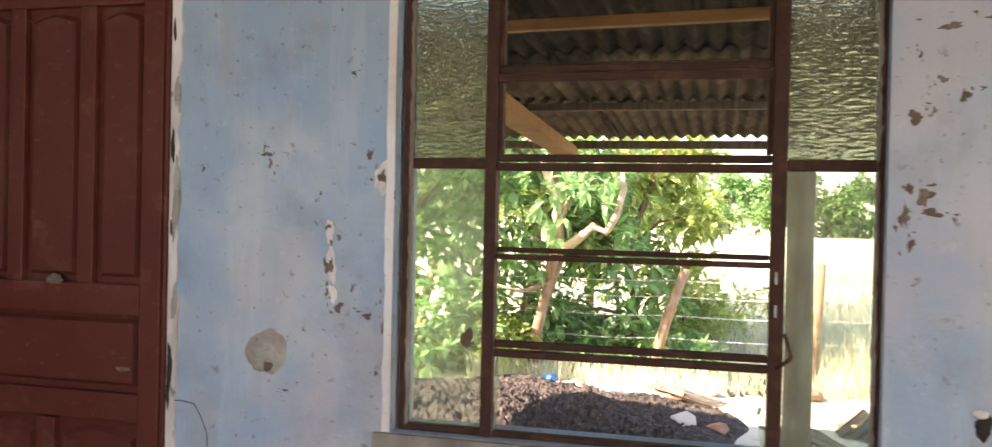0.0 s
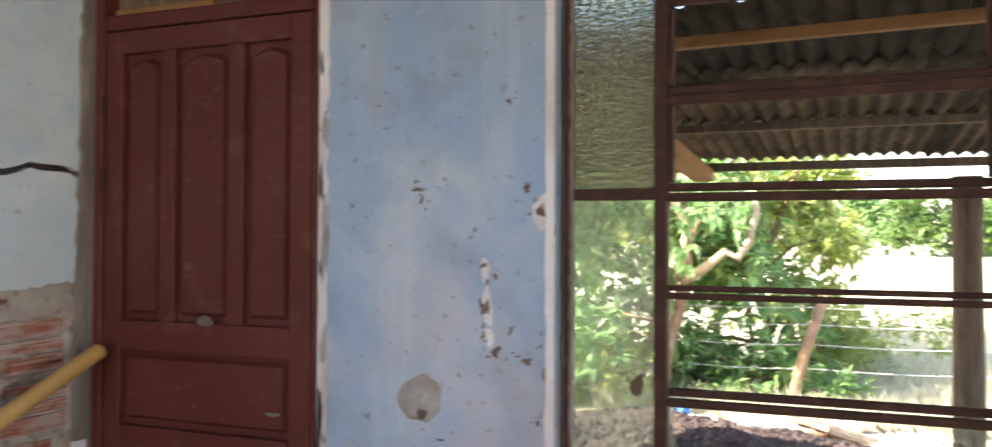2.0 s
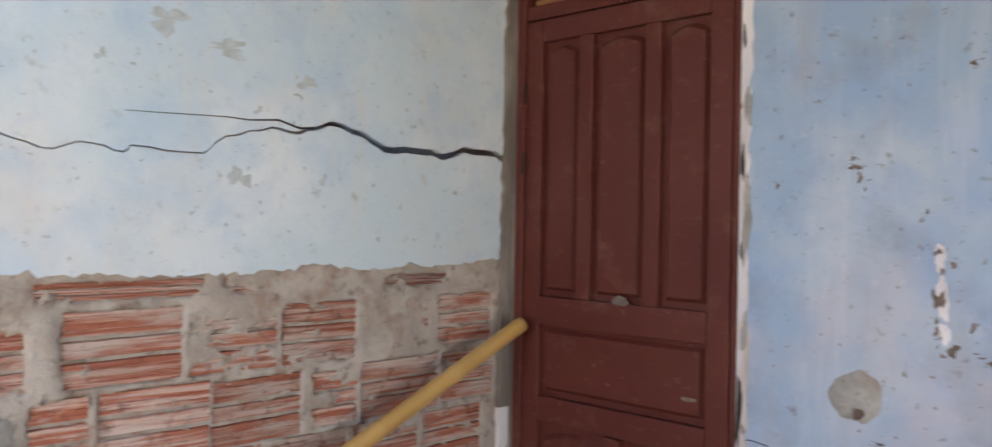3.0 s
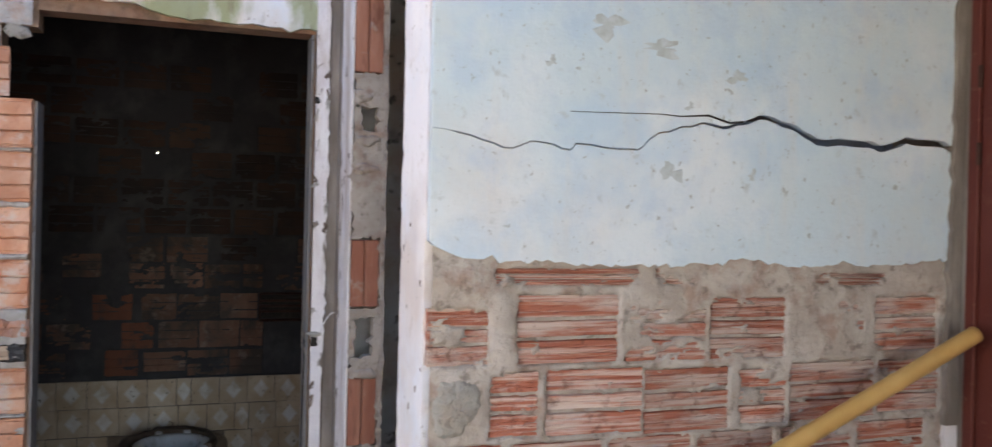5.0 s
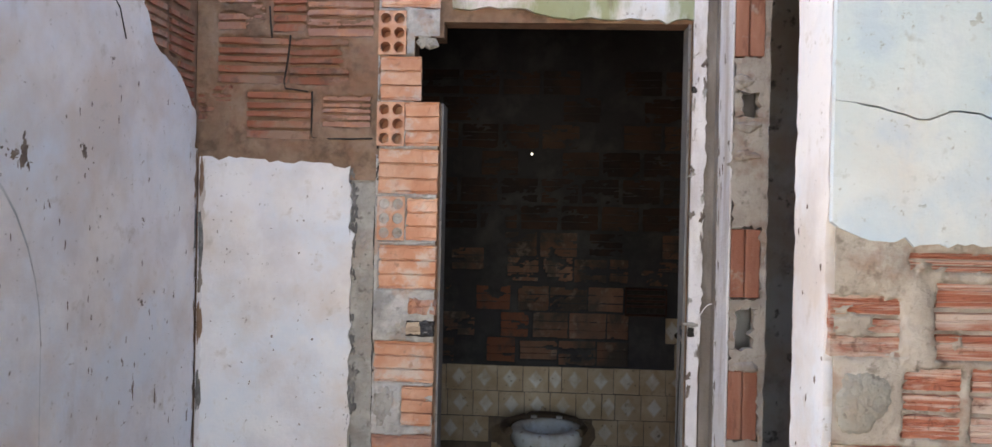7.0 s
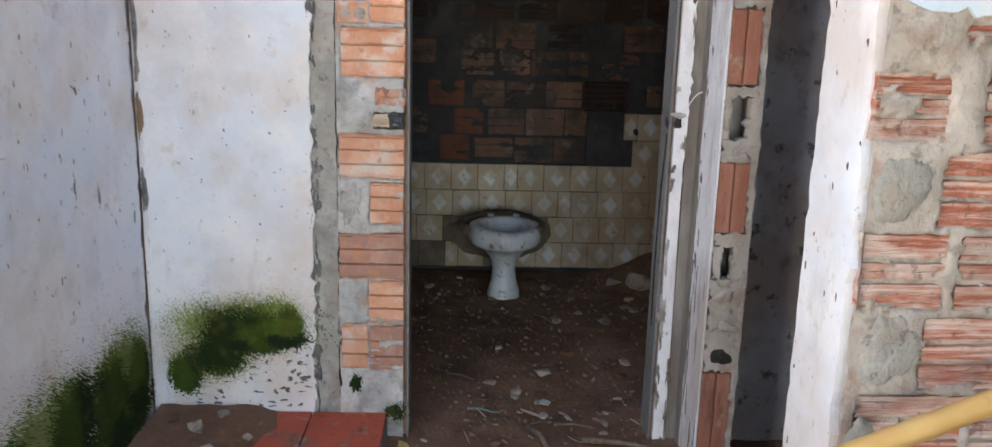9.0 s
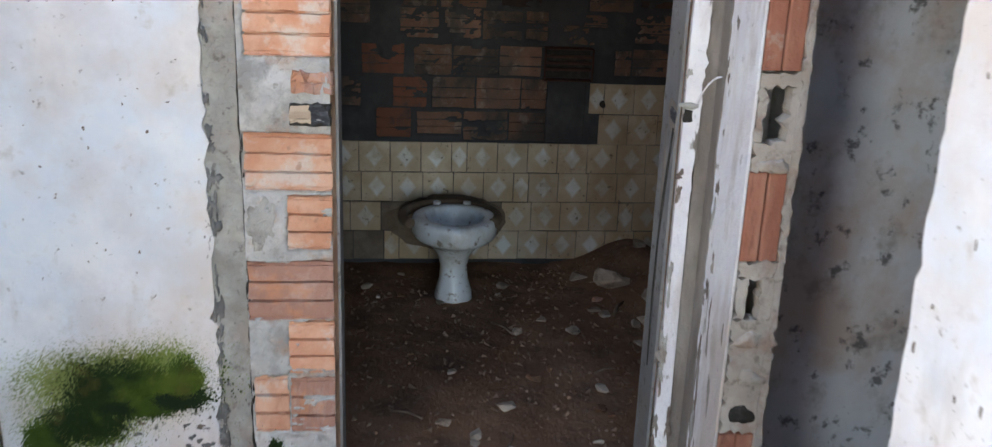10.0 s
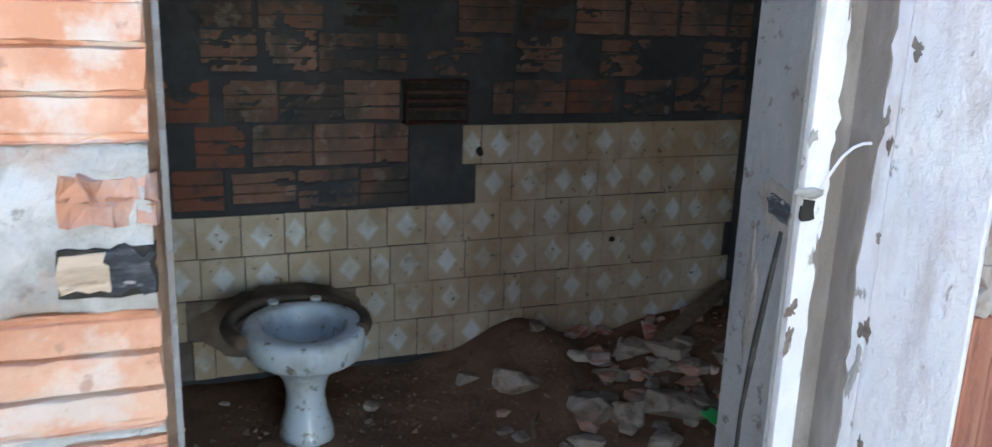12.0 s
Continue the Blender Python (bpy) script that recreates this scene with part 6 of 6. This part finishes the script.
# ---- outside ----
M_FIELD = surface("dry_grass_field", (0.62, 0.57, 0.45), [((0.50, 0.49, 0.30), 0.5, 0.42, 0.66, 0.8), ((0.68, 0.61, 0.51), 1.3, 0.48, 0.68, 0.8), ((0.36, 0.30, 0.22), 5, 0.55, 0.7, 0.5)], rough=0.95, bumps=((6, 0.4), (40, 0.4)))
M_MULCH = surface("dark_mulch", (0.058, 0.043, 0.039), [((0.12, 0.092, 0.082), 14, 0.45, 0.64, 0.8), ((0.04, 0.03, 0.028), 18, 0.5, 0.68, 0.8), ((0.26, 0.21, 0.18), 40, 0.60, 0.7, 0.7)], rough=0.95, bumps=((20, 0.6), (90, 0.6)))
bm = bmesh.new()
gx = [-400, -120, -40, -14] + [-8 + 0.5 * k for k in range(41)] + [20, 60, 150, 400]
gy = [-400, -60, -12, -5, 2.22, 3, 4] + [4.5 + 0.5 * k for k in range(40)] + [30, 45, 80, 160, 600]


def ground_height(x, y):
    if abs(x) > 14 or y > 26 or y < 2.3:
        return -0.12
    return -0.12 + 0.05 * noise.noise((x * 0.6, y * 0.6, 4.4)) * min(1, (y - 2.2) / 2)


vs = [[bm.verts.new((x, y, ground_height(x, y))) for y in gy] for x in gx]
for i in range(len(gx) - 1):
    for j in range(len(gy) - 1):
        bm.faces.new((vs[i][j], vs[i + 1][j], vs[i + 1][j + 1], vs[i][j + 1])).smooth = True
setting("ground", bm, M_FIELD, "sunlit dry grass field and yard", "ground")
bm = bmesh.new()
n1, n2 = 260, 260


def heap(x, y):
    u, v = (x + 1.9) / 2.3, (y - 6.1) / 2.4
    h = max(0.0, 1 - (u * u + v * v) * (1 + 0.5 * noise.noise((x, y, 7)))) ** 0.6
    return -0.15 + h * (0.24 + 0.07 * noise.noise((x * 2.5, y * 2.5, 0)) + 0.06 * noise.noise((x * 8, y * 8, 0)) + 0.05 * noise.noise((x * 17, y * 21, 2)) + 0.045 * noise.noise((x * 44, y * 40, 0)))


hv = [[bm.verts.new((-4.4 + 5.0 * i / n1, 3.5 + 5.2 * j / n2, heap(-4.4 + 5.0 * i / n1, 3.5 + 5.2 * j / n2))) for j in range(n2 + 1)] for i in range(n1 + 1)]
for i in range(n1):
    for j in range(n2):
        bm.faces.new((hv[i][j], hv[i + 1][j], hv[i + 1][j + 1], hv[i][j + 1]))
setting("mulch_heap", bm, M_MULCH, "dark heap of rotted mulch and earth", "heap", "stuff")
rng = random.Random(51)
M_WHITEROCK = surface("pale_broken_plaster", (0.55, 0.50, 0.45), [((0.40, 0.30, 0.24), 8, 0.45, 0.66, 0.8)], rough=0.9)
M_REDROCK = surface("broken_red_brick", (0.42, 0.20, 0.13), [((0.50, 0.36, 0.28), 8, 0.45, 0.66, 0.8)], rough=0.9)
for i in range(46):
    x, y = rng.uniform(-1.5, 1.6), rng.uniform(6.8, 9.4)
    if i < 6:
        x, y = -0.7 + 0.3 * i, 7.9 + 0.3 * (i % 3)
    s = rng.uniform(0.03, 0.11) if i > 5 else rng.uniform(0.10, 0.15)
    rock("rubble_block", x, y, s * 1.4, s, s * 0.6, (M_WHITEROCK, M_REDROCK, M_WHITEROCK, M_MORTAR)[i % 4], 900 + i, "broken block of masonry in the yard", 0.03, max(ground_height(x, y), heap(x, y)), rng.uniform(0, 360), rng.uniform(-15, 15))
for i, (x, y, w, ln, tr) in enumerate(((0.75, 6.6, 0.5, 0.9, 30), (1.25, 7.4, 0.5, 0.7, -25), (-0.2, 8.2, 0.4, 0.6, 60), (0.3, 8.9, 0.5, 0.8, 10))):
    bm = bmesh.new()
    for k in range(25):
        for j in range(2):
            bm.verts.new((-w / 2 + w * k / 24, -ln / 2 + ln * j, 0.02 + 0.018 * math.sin(k * 1.3)))
    bm.verts.ensure_lookup_table()
    for k in range(24):
        bm.faces.new((bm.verts[2 * k], bm.verts[2 * k + 2], bm.verts[2 * k + 3], bm.verts[2 * k + 1])).smooth = True
    bmesh.ops.solidify(bm, geom=list(bm.faces), thickness=0.006)
    ob = link_mesh("roof_sheet_scrap", bm, M_WHITEROCK)
    ob.matrix_world = pose(x, y, max(ground_height(x, y), heap(x, y)) + 0.02, 6, 4, tr)
    tagged(ob, "broken pale corrugated sheet on the ground", "sheet", "broken sheets in the yard")
M_BLUEPLASTIC = surface("blue_plastic", (0.08, 0.30, 0.70), rough=0.5)
ob = link_mesh("plastic_scrap", rock_bm(0.10, 0.07, 0.05, 5), M_BLUEPLASTIC)
ob.matrix_world = pose(-1.62, 8.6, -0.12)
tagged(ob, "crumpled blue plastic scrap on the ground", "scrap")

# lean-to roof
lean = thing("lean_to_roof", (0, 2.45, 2.10), "lean-to roof of weathered corrugated sheets on timber", "roof")


def roof_z(y):
    return 0.055 - (y - 2.45) * 0.042


def sheet(x0, y0, y1, lift, seed):
    b = bmesh.new()
    cols = 96
    rows = []
    for y in [y0 + (y1 - y0) * j / 10 for j in range(11)]:
        rows.append([])
        for k in range(cols + 1):
            x = x0 + 1.02 * k / cols
            sag = 0.016 * noise.noise((x * 1.3 + seed, y * 1.7, 2)) + 0.008 * noise.noise((x * 5, y * 6, seed))
            rows[-1].append(b.verts.new((x, y - 2.45, roof_z(y) + lift + sag + 0.0125 * math.sin(x * 6.2832 / 0.080))))
    for p, q in zip(rows, rows[1:]):
        for k in range(cols):
            b.faces.new((p[k], p[k + 1], q[k + 1], q[k])).smooth = True
    bmesh.ops.solidify(b, geom=list(b.faces), thickness=0.004)
    return b


for i in range(7):
    for j, (a, c) in enumerate(((2.50, 3.30), (3.18, 4.45), (4.32, 5.90))):
        part("roof_sheet", sheet(-3.6 + 0.97 * i, a, c, 0.055 + 0.014 * j + 0.005 * (i % 2), i * 3 + j), M_ROOFSHEET, lean)


def beam(p, q, w, h, m, parent, name="beam"):
    p, q = Vector(p), Vector(q)
    b = box((-w / 2, 0, -h / 2), (w / 2, (q - p).length, h / 2), 0.004)
    d = q - p
    rot = d.to_track_quat("Y", "Z").to_matrix().to_4x4()
    bmesh.ops.transform(b, matrix=Matrix.Translation(p) @ rot, verts=b.verts)
    return part(name, b, m, parent)


def purlin(y, w, h, m, rise=0.0):
    beam((-3.6, y - 2.45, roof_z(y) + 0.012 - rise), (3.2, y - 2.45, roof_z(y) + 0.012 + rise), w, h, m, lean, "purlin")


purlin(2.68, 0.03, 0.036, M_TIMBER, 0.06)
purlin(3.35, 0.04, 0.04, M_DARKWOOD)
purlin(4.25, 0.05, 0.035, M_DARKWOOD)
purlin(5.72, 0.06, 0.05, M_DARKWOOD)
beam((-0.99, 5.75 - 2.45, -0.12), (-1.0, 2.6 - 2.45, 0.015), 0.13, 0.07, M_TIMBER, lean, "rafter")
for x in (-3.2, 1.9):
    beam((x, 5.75 - 2.45, -0.15), (x, 2.6 - 2.45, -0.01), 0.08, 0.055, M_DARKWOOD, lean, "rafter")
# Added boards, out of view, that keep skylight from under the lean-to.
setting("eave", box((-3.6, 2.221, 2.62), (3.2, 3.1, 2.68)), M_DARKWOOD, "unseen boards added to block light above the lean-to", "eave")
for x, r in ((0.485, 0.085), (-3.3, 0.08), (3.1, 0.08)):
    p = link_mesh("roof_post", tube([(0, 0, -0.15), (0.006, 0, 0.8), (0.0, 0.01, 1.5), (0.0, 0.0, 1.945)], [r * 1.05, r, r * 0.95, r], 12), M_DARKWOOD)
    p.matrix_world = pose(x, 5.72, 0.0)
    tagged(p, "weathered round timber post under the lean-to", "post", "lean-to posts")

# plants


def leaf_material(name, c1, c2):
    m = surface(name, c1, [(c2, 3, 0.4, 0.66, 0.8)], rough=0.38, bumps=(), per_island=True, spec=0.6)
    t = m.node_tree
    b = t.nodes["Principled BSDF"]
    tr = node(t, "ShaderNodeBsdfTranslucent")
    src = b.inputs["Base Color"].links[0].from_socket
    t.links.new(src, tr.inputs["Color"])
    mix = node(t, "ShaderNodeMixShader", Fac=0.45)
    t.links.new(b.outputs[0], mix.inputs[1])
    t.links.new(tr.outputs[0], mix.inputs[2])
    t.links.new(mix.outputs[0], t.nodes["Material Output"].inputs["Surface"])
    return m


M_LEAF = leaf_material("fresh_green_leaf", (0.23, 0.40, 0.15), (0.42, 0.58, 0.29))
M_LEAF2 = leaf_material("yellow_green_leaf", (0.38, 0.46, 0.13), (0.54, 0.58, 0.24))
M_LEAF3 = leaf_material("deep_green_leaf", (0.13, 0.24, 0.07), (0.22, 0.34, 0.12))
M_BARK = surface("reddish_bark", (0.36, 0.22, 0.14), [((0.22, 0.13, 0.09), 8, 0.45, 0.66, 0.8), ((0.46, 0.36, 0.27), 5, 0.5, 0.7, 0.6)], rough=0.9, bumps=((25, 0.4, (3, 3, 0.6)),))


# Brighter copy of the bark, with sunlight put into its colour.
M_SUNLIT_BARK = surface("pale_sunlit_bark", (0.52, 0.40, 0.28), [((0.36, 0.25, 0.17), 8, 0.45, 0.66, 0.8)], rough=0.9, bumps=((25, 0.4, (3, 3, 0.6)),))


def add_leaf(vs, fs, p, d, up, ln, wd):
    side = d.cross(up)
    if side.length < 1e-3:
        side = d.orthogonal()
    side.normalize()
    nrm = side.cross(d)
    k = len(vs)
    mid = p + d * ln * 0.45
    tip = p + d * ln + Vector((0, 0, -0.12 * ln))
    vs += [p, mid + side * wd * 0.5 + nrm * wd * 0.12, tip, mid - side * wd * 0.5 + nrm * wd * 0.12, mid]
    fs += [(k, k + 4, k + 1), (k + 1, k + 4, k + 2), (k, k + 3, k + 4), (k + 3, k + 2, k + 4)]


def crown_mesh(clumps, seed, ln, wd, per):
    r = random.Random(seed)
    vs, fs = [], []
    for c, rad in clumps:
        for _ in range(per):
            v = Vector((r.gauss(0, 1), r.gauss(0, 1), r.gauss(0, 0.8)))
            v.normalize()
            p = c + v * rad * (r.random() ** 0.45)
            for _k in range(5):
                d = (v * 0.6 + Vector((r.gauss(0, 0.7), r.gauss(0, 0.7), r.gauss(-0.1, 0.45)))).normalized()
                add_leaf(vs, fs, p, d, Vector((r.gauss(0, 0.3), r.gauss(0, 0.3), 1)), ln * r.uniform(0.6, 1.25), wd * r.uniform(0.7, 1.2))
    me = bpy.data.meshes.new("crown")
    me.from_pydata([tuple(v) for v in vs], [], fs)
    return me


def tree(x, y, trunk, clumps, leaf, seed, label, ln=0.17, wd=0.06, per=60, radius=0.06, category="tree"):
    t = thing("tree" if category == "tree" else "bush", (x, y, ground_height(x, y) - 0.02), label, category, "trees and bushes beyond the yard")
    r = random.Random(seed)
    main = [Vector(p) for p in trunk]
    part("trunk", tube(main, [radius * (1 - 0.6 * k / max(1, len(main) - 1)) for k in range(len(main))], 9), M_BARK, t)
    for c, rad in clumps[:7]:
        a = main[-1] if c[2] > main[-1].z else main[len(main) // 2]
        mid = (a + Vector(c)) / 2 + Vector((r.uniform(-0.15, 0.15), r.uniform(-0.15, 0.15), r.uniform(-0.1, 0.2)))
        part("limb", tube([a, mid, Vector(c)], [radius * 0.45, radius * 0.3, radius * 0.1], 6), M_BARK, t)
    me = crown_mesh([(Vector(c), rad) for c, rad in clumps], seed, ln, wd, per)
    me.materials.append(leaf)
    ob = new("crown", me)
    ob.parent = t
    return t


def cloud(seed, n, sx, sy, z0, z1, r0, r1):
    r = random.Random(seed)
    return [((r.uniform(-sx, sx), r.uniform(-sy, sy), r.uniform(z0, z1)), r.uniform(r0, r1)) for _ in range(n)]


first_tree = tree(-1.92, 9.1, [(0, 0, 0), (0.06, 0, 0.5), (0.17, 0.0, 1.0), (0.28, 0.05, 1.5), (0.22, 0.1, 2.1)], cloud(1, 15, 1.0, 0.7, 0.95, 3.2, 0.35, 0.6), M_LEAF, 1, "young tree with large glossy green leaves", 0.19, 0.085, 30, 0.07)
tree(-1.0, 10.4, [(0, 0, 0), (0.05, 0, 0.7), (-0.08, 0, 1.3), (0.15, 0, 1.9), (0.35, 0, 2.5)], cloud(2, 10, 0.8, 0.7, 0.6, 3.2, 0.3, 0.55), M_LEAF2, 2, "leafy young tree beside the fence", 0.19, 0.10, 44, 0.06)
tree(-3.4, 9.0, [(0, 0, 0), (0.05, 0, 0.9), (0.12, 0, 1.7)], cloud(3, 18, 1.2, 0.8, 0.4, 3.4, 0.35, 0.65), M_LEAF, 3, "dense fresh green tree behind the wire fence", 0.19, 0.09, 50, 0.07)
tree(-2.6, 12.0, [(0, 0, 0), (0.1, 0, 1.2), (0.3, 0, 2.4), (0.2, 0, 3.3)], cloud(4, 22, 2.2, 1.0, 0.6, 4.4, 0.5, 0.9), M_LEAF2, 4, "yellow-green leafy tree in the thicket", 0.17, 0.09, 50, 0.08)
tree(-2.0, 14.0, [(0, 0, 0), (0.0, 0, 1.0), (-0.2, 0, 2.0), (-0.1, 0, 2.9)], cloud(5, 11, 1.5, 0.9, 0.8, 4.2, 0.4, 0.7), M_LEAF2, 5, "yellow-green leafy tree at the field's edge", 0.17, 0.08, 46, 0.07)
tree(-5.6, 10.5, [(0, 0, 0), (0.1, 0, 1.2), (0.2, 0, 2.4)], cloud(6, 22, 1.8, 1.0, 0.3, 4.0, 0.5, 0.9), M_LEAF, 6, "dense leafy tree behind the fence", 0.2, 0.07, 60, 0.07)
tree(0.1, 11.6, [(0, 0, 0), (0.05, 0, 0.35)], cloud(7, 9, 0.7, 0.5, 0.1, 0.8, 0.25, 0.4), M_LEAF2, 7, "low weedy bush at the field's edge", 0.14, 0.04, 60, 0.02, "bush")
tree(-1.0, 9.6, [(0, 0, 0), (0.05, 0, 0.3)], cloud(8, 10, 0.9, 0.3, 0.05, 0.7, 0.22, 0.36), M_LEAF, 8, "low leafy bush under the trees", 0.16, 0.06, 50, 0.02, "bush")
tree(-2.35, 10.1, [(0, 0, 0), (0.1, 0, 0.6), (0.2, 0, 1.2)], cloud(11, 17, 0.85, 0.4, 0.2, 2.3, 0.28, 0.45), M_LEAF, 11, "tall leafy shrub behind the wire fence", 0.20, 0.075, 24, 0.04, "bush")
tree(-1.15, 10.0, [(0, 0, 0), (0.05, 0, 0.6), (0.0, 0, 1.2)], cloud(12, 15, 0.65, 0.35, 0.2, 2.2, 0.26, 0.42), M_LEAF, 12, "tall leafy shrub behind the wire fence", 0.20, 0.07, 22, 0.04, "bush")
tree(-0.42, 10.3, [(0, 0, 0), (0.05, 0, 0.5), (0.0, 0, 1.0)], cloud(13, 9, 0.35, 0.3, 0.2, 1.9, 0.22, 0.34), M_LEAF2, 13, "yellow-green shrub at the end of the thicket", 0.15, 0.06, 26, 0.03, "bush")
for pts in ([(0.28, -0.15, 1.45), (0.30, -0.35, 1.66), (0.40, -0.42, 1.82), (0.26, -0.42, 2.02), (0.16, -0.4, 2.25)], [(0.26, -0.1, 1.32), (0.50, -0.35, 1.46), (0.70, -0.42, 1.62), (0.82, -0.42, 1.56), (0.92, -0.42, 1.72), (0.99, -0.4, 2.0), (0.96, -0.4, 2.25)]):
    part("limb", tube(pts, [0.05, 0.048, 0.045, 0.042, 0.036, 0.03, 0.022][:len(pts)], 9), M_SUNLIT_BARK, first_tree, "crooked bare limb with sunlight in its bark colour")
tree(-2.8, 9.3, [(0, 0, 0), (0.05, 0, 0.3)], cloud(9, 10, 0.9, 0.3, 0.05, 0.8, 0.22, 0.38), M_LEAF2, 9, "low leafy bush by the wire fence", 0.16, 0.06, 50, 0.02, "bush")
for i, (x, y) in enumerate(((-52, 98), (-38, 92), (-25, 104), (-12, 96), (1, 108), (11, 100), (21, 112), (33, 104), (48, 110), (-68, 104))):
    tree(x, y, [(0, 0, 0), (0.2, 0, 2.2), (0.1, 0, 4)], cloud(20 + i, 26, 6.5, 2.5, 0.6, 6.6, 1.2, 2.0), (M_LEAF3, M_LEAF)[i % 3 == 1], 20 + i, "distant dark green tree beyond the field", 0.8, 0.4, 40, 0.2)
M_GRASS = leaf_material("dry_field_grass", (0.66, 0.63, 0.46), (0.76, 0.72, 0.58))
vs, fs = [], []
r = random.Random(77)
for _ in range(15000):
    y = 8.6 + 18 * r.random() ** 1.6
    x = r.uniform(-0.6, 1.0) + (y - 8.6) * r.uniform(-0.1, 0.75) if y > 9.5 else r.uniform(-2.5, 3.5)
    h = r.uniform(0.08, 0.30) * (1 if y < 10.5 else 1.6)
    z = ground_height(x, y)
    k = len(vs)
    dx, dy = r.uniform(-0.5, 0.5) * h, r.uniform(-0.5, 0.5) * h
    w = 0.006 * (1 + (y - 8) * 0.12)
    vs += [(x - w, y, z - 0.01), (x + w, y, z - 0.01), (x + dx * 0.5 + w * 0.7, y + dy * 0.5, z + h * 0.65), (x + dx * 0.5 - w * 0.7, y + dy * 0.5, z + h * 0.65), (x + dx, y + dy, z + h)]
    fs += [(k, k + 1, k + 2, k + 3), (k + 3, k + 2, k + 4)]
me = bpy.data.meshes.new("grass")
me.from_pydata(vs, [], fs)
me.materials.append(M_GRASS)
tagged(new("grass", me), "long dry yellow-green grass in the sun", "grass", "", "stuff")

# wire fence
fence = thing("wire_fence", (-1.0, 9.35, -0.12), "wire fence on crooked wooden stakes", "fence")
stakes = [(-2.3, -0.25), (-1.02, -0.05), (0.32, 0.0), (1.95, 0.1), (3.4, 0.4)]
leans = (0.30, 0.36, 0.34, 0.06, 0.2)
for i, (x, y) in enumerate(stakes):
    part("stake", tube([(x, y, -0.05), (x + leans[i] * 0.45, y, 0.6), (x + leans[i], y, 1.15 + 0.1 * (i % 2))], [0.058, 0.055, 0.048], 8), M_BARK, fence)
for z in (0.42, 0.66, 0.86, 1.03):
    pts = []
    for (x0, y0), (x1, y1) in zip(stakes, stakes[1:]):
        for k in range(6):
            f = k / 6
            pts.append((x0 + (x1 - x0) * f + 0.2, y0 + (y1 - y0) * f, z + 0.03 * (y0 + (y1 - y0) * f) - 0.02 * math.sin(math.pi * f)))
    part("wire", tube(pts, 0.0045, 5), M_FADED, fence, "pale fence wire")
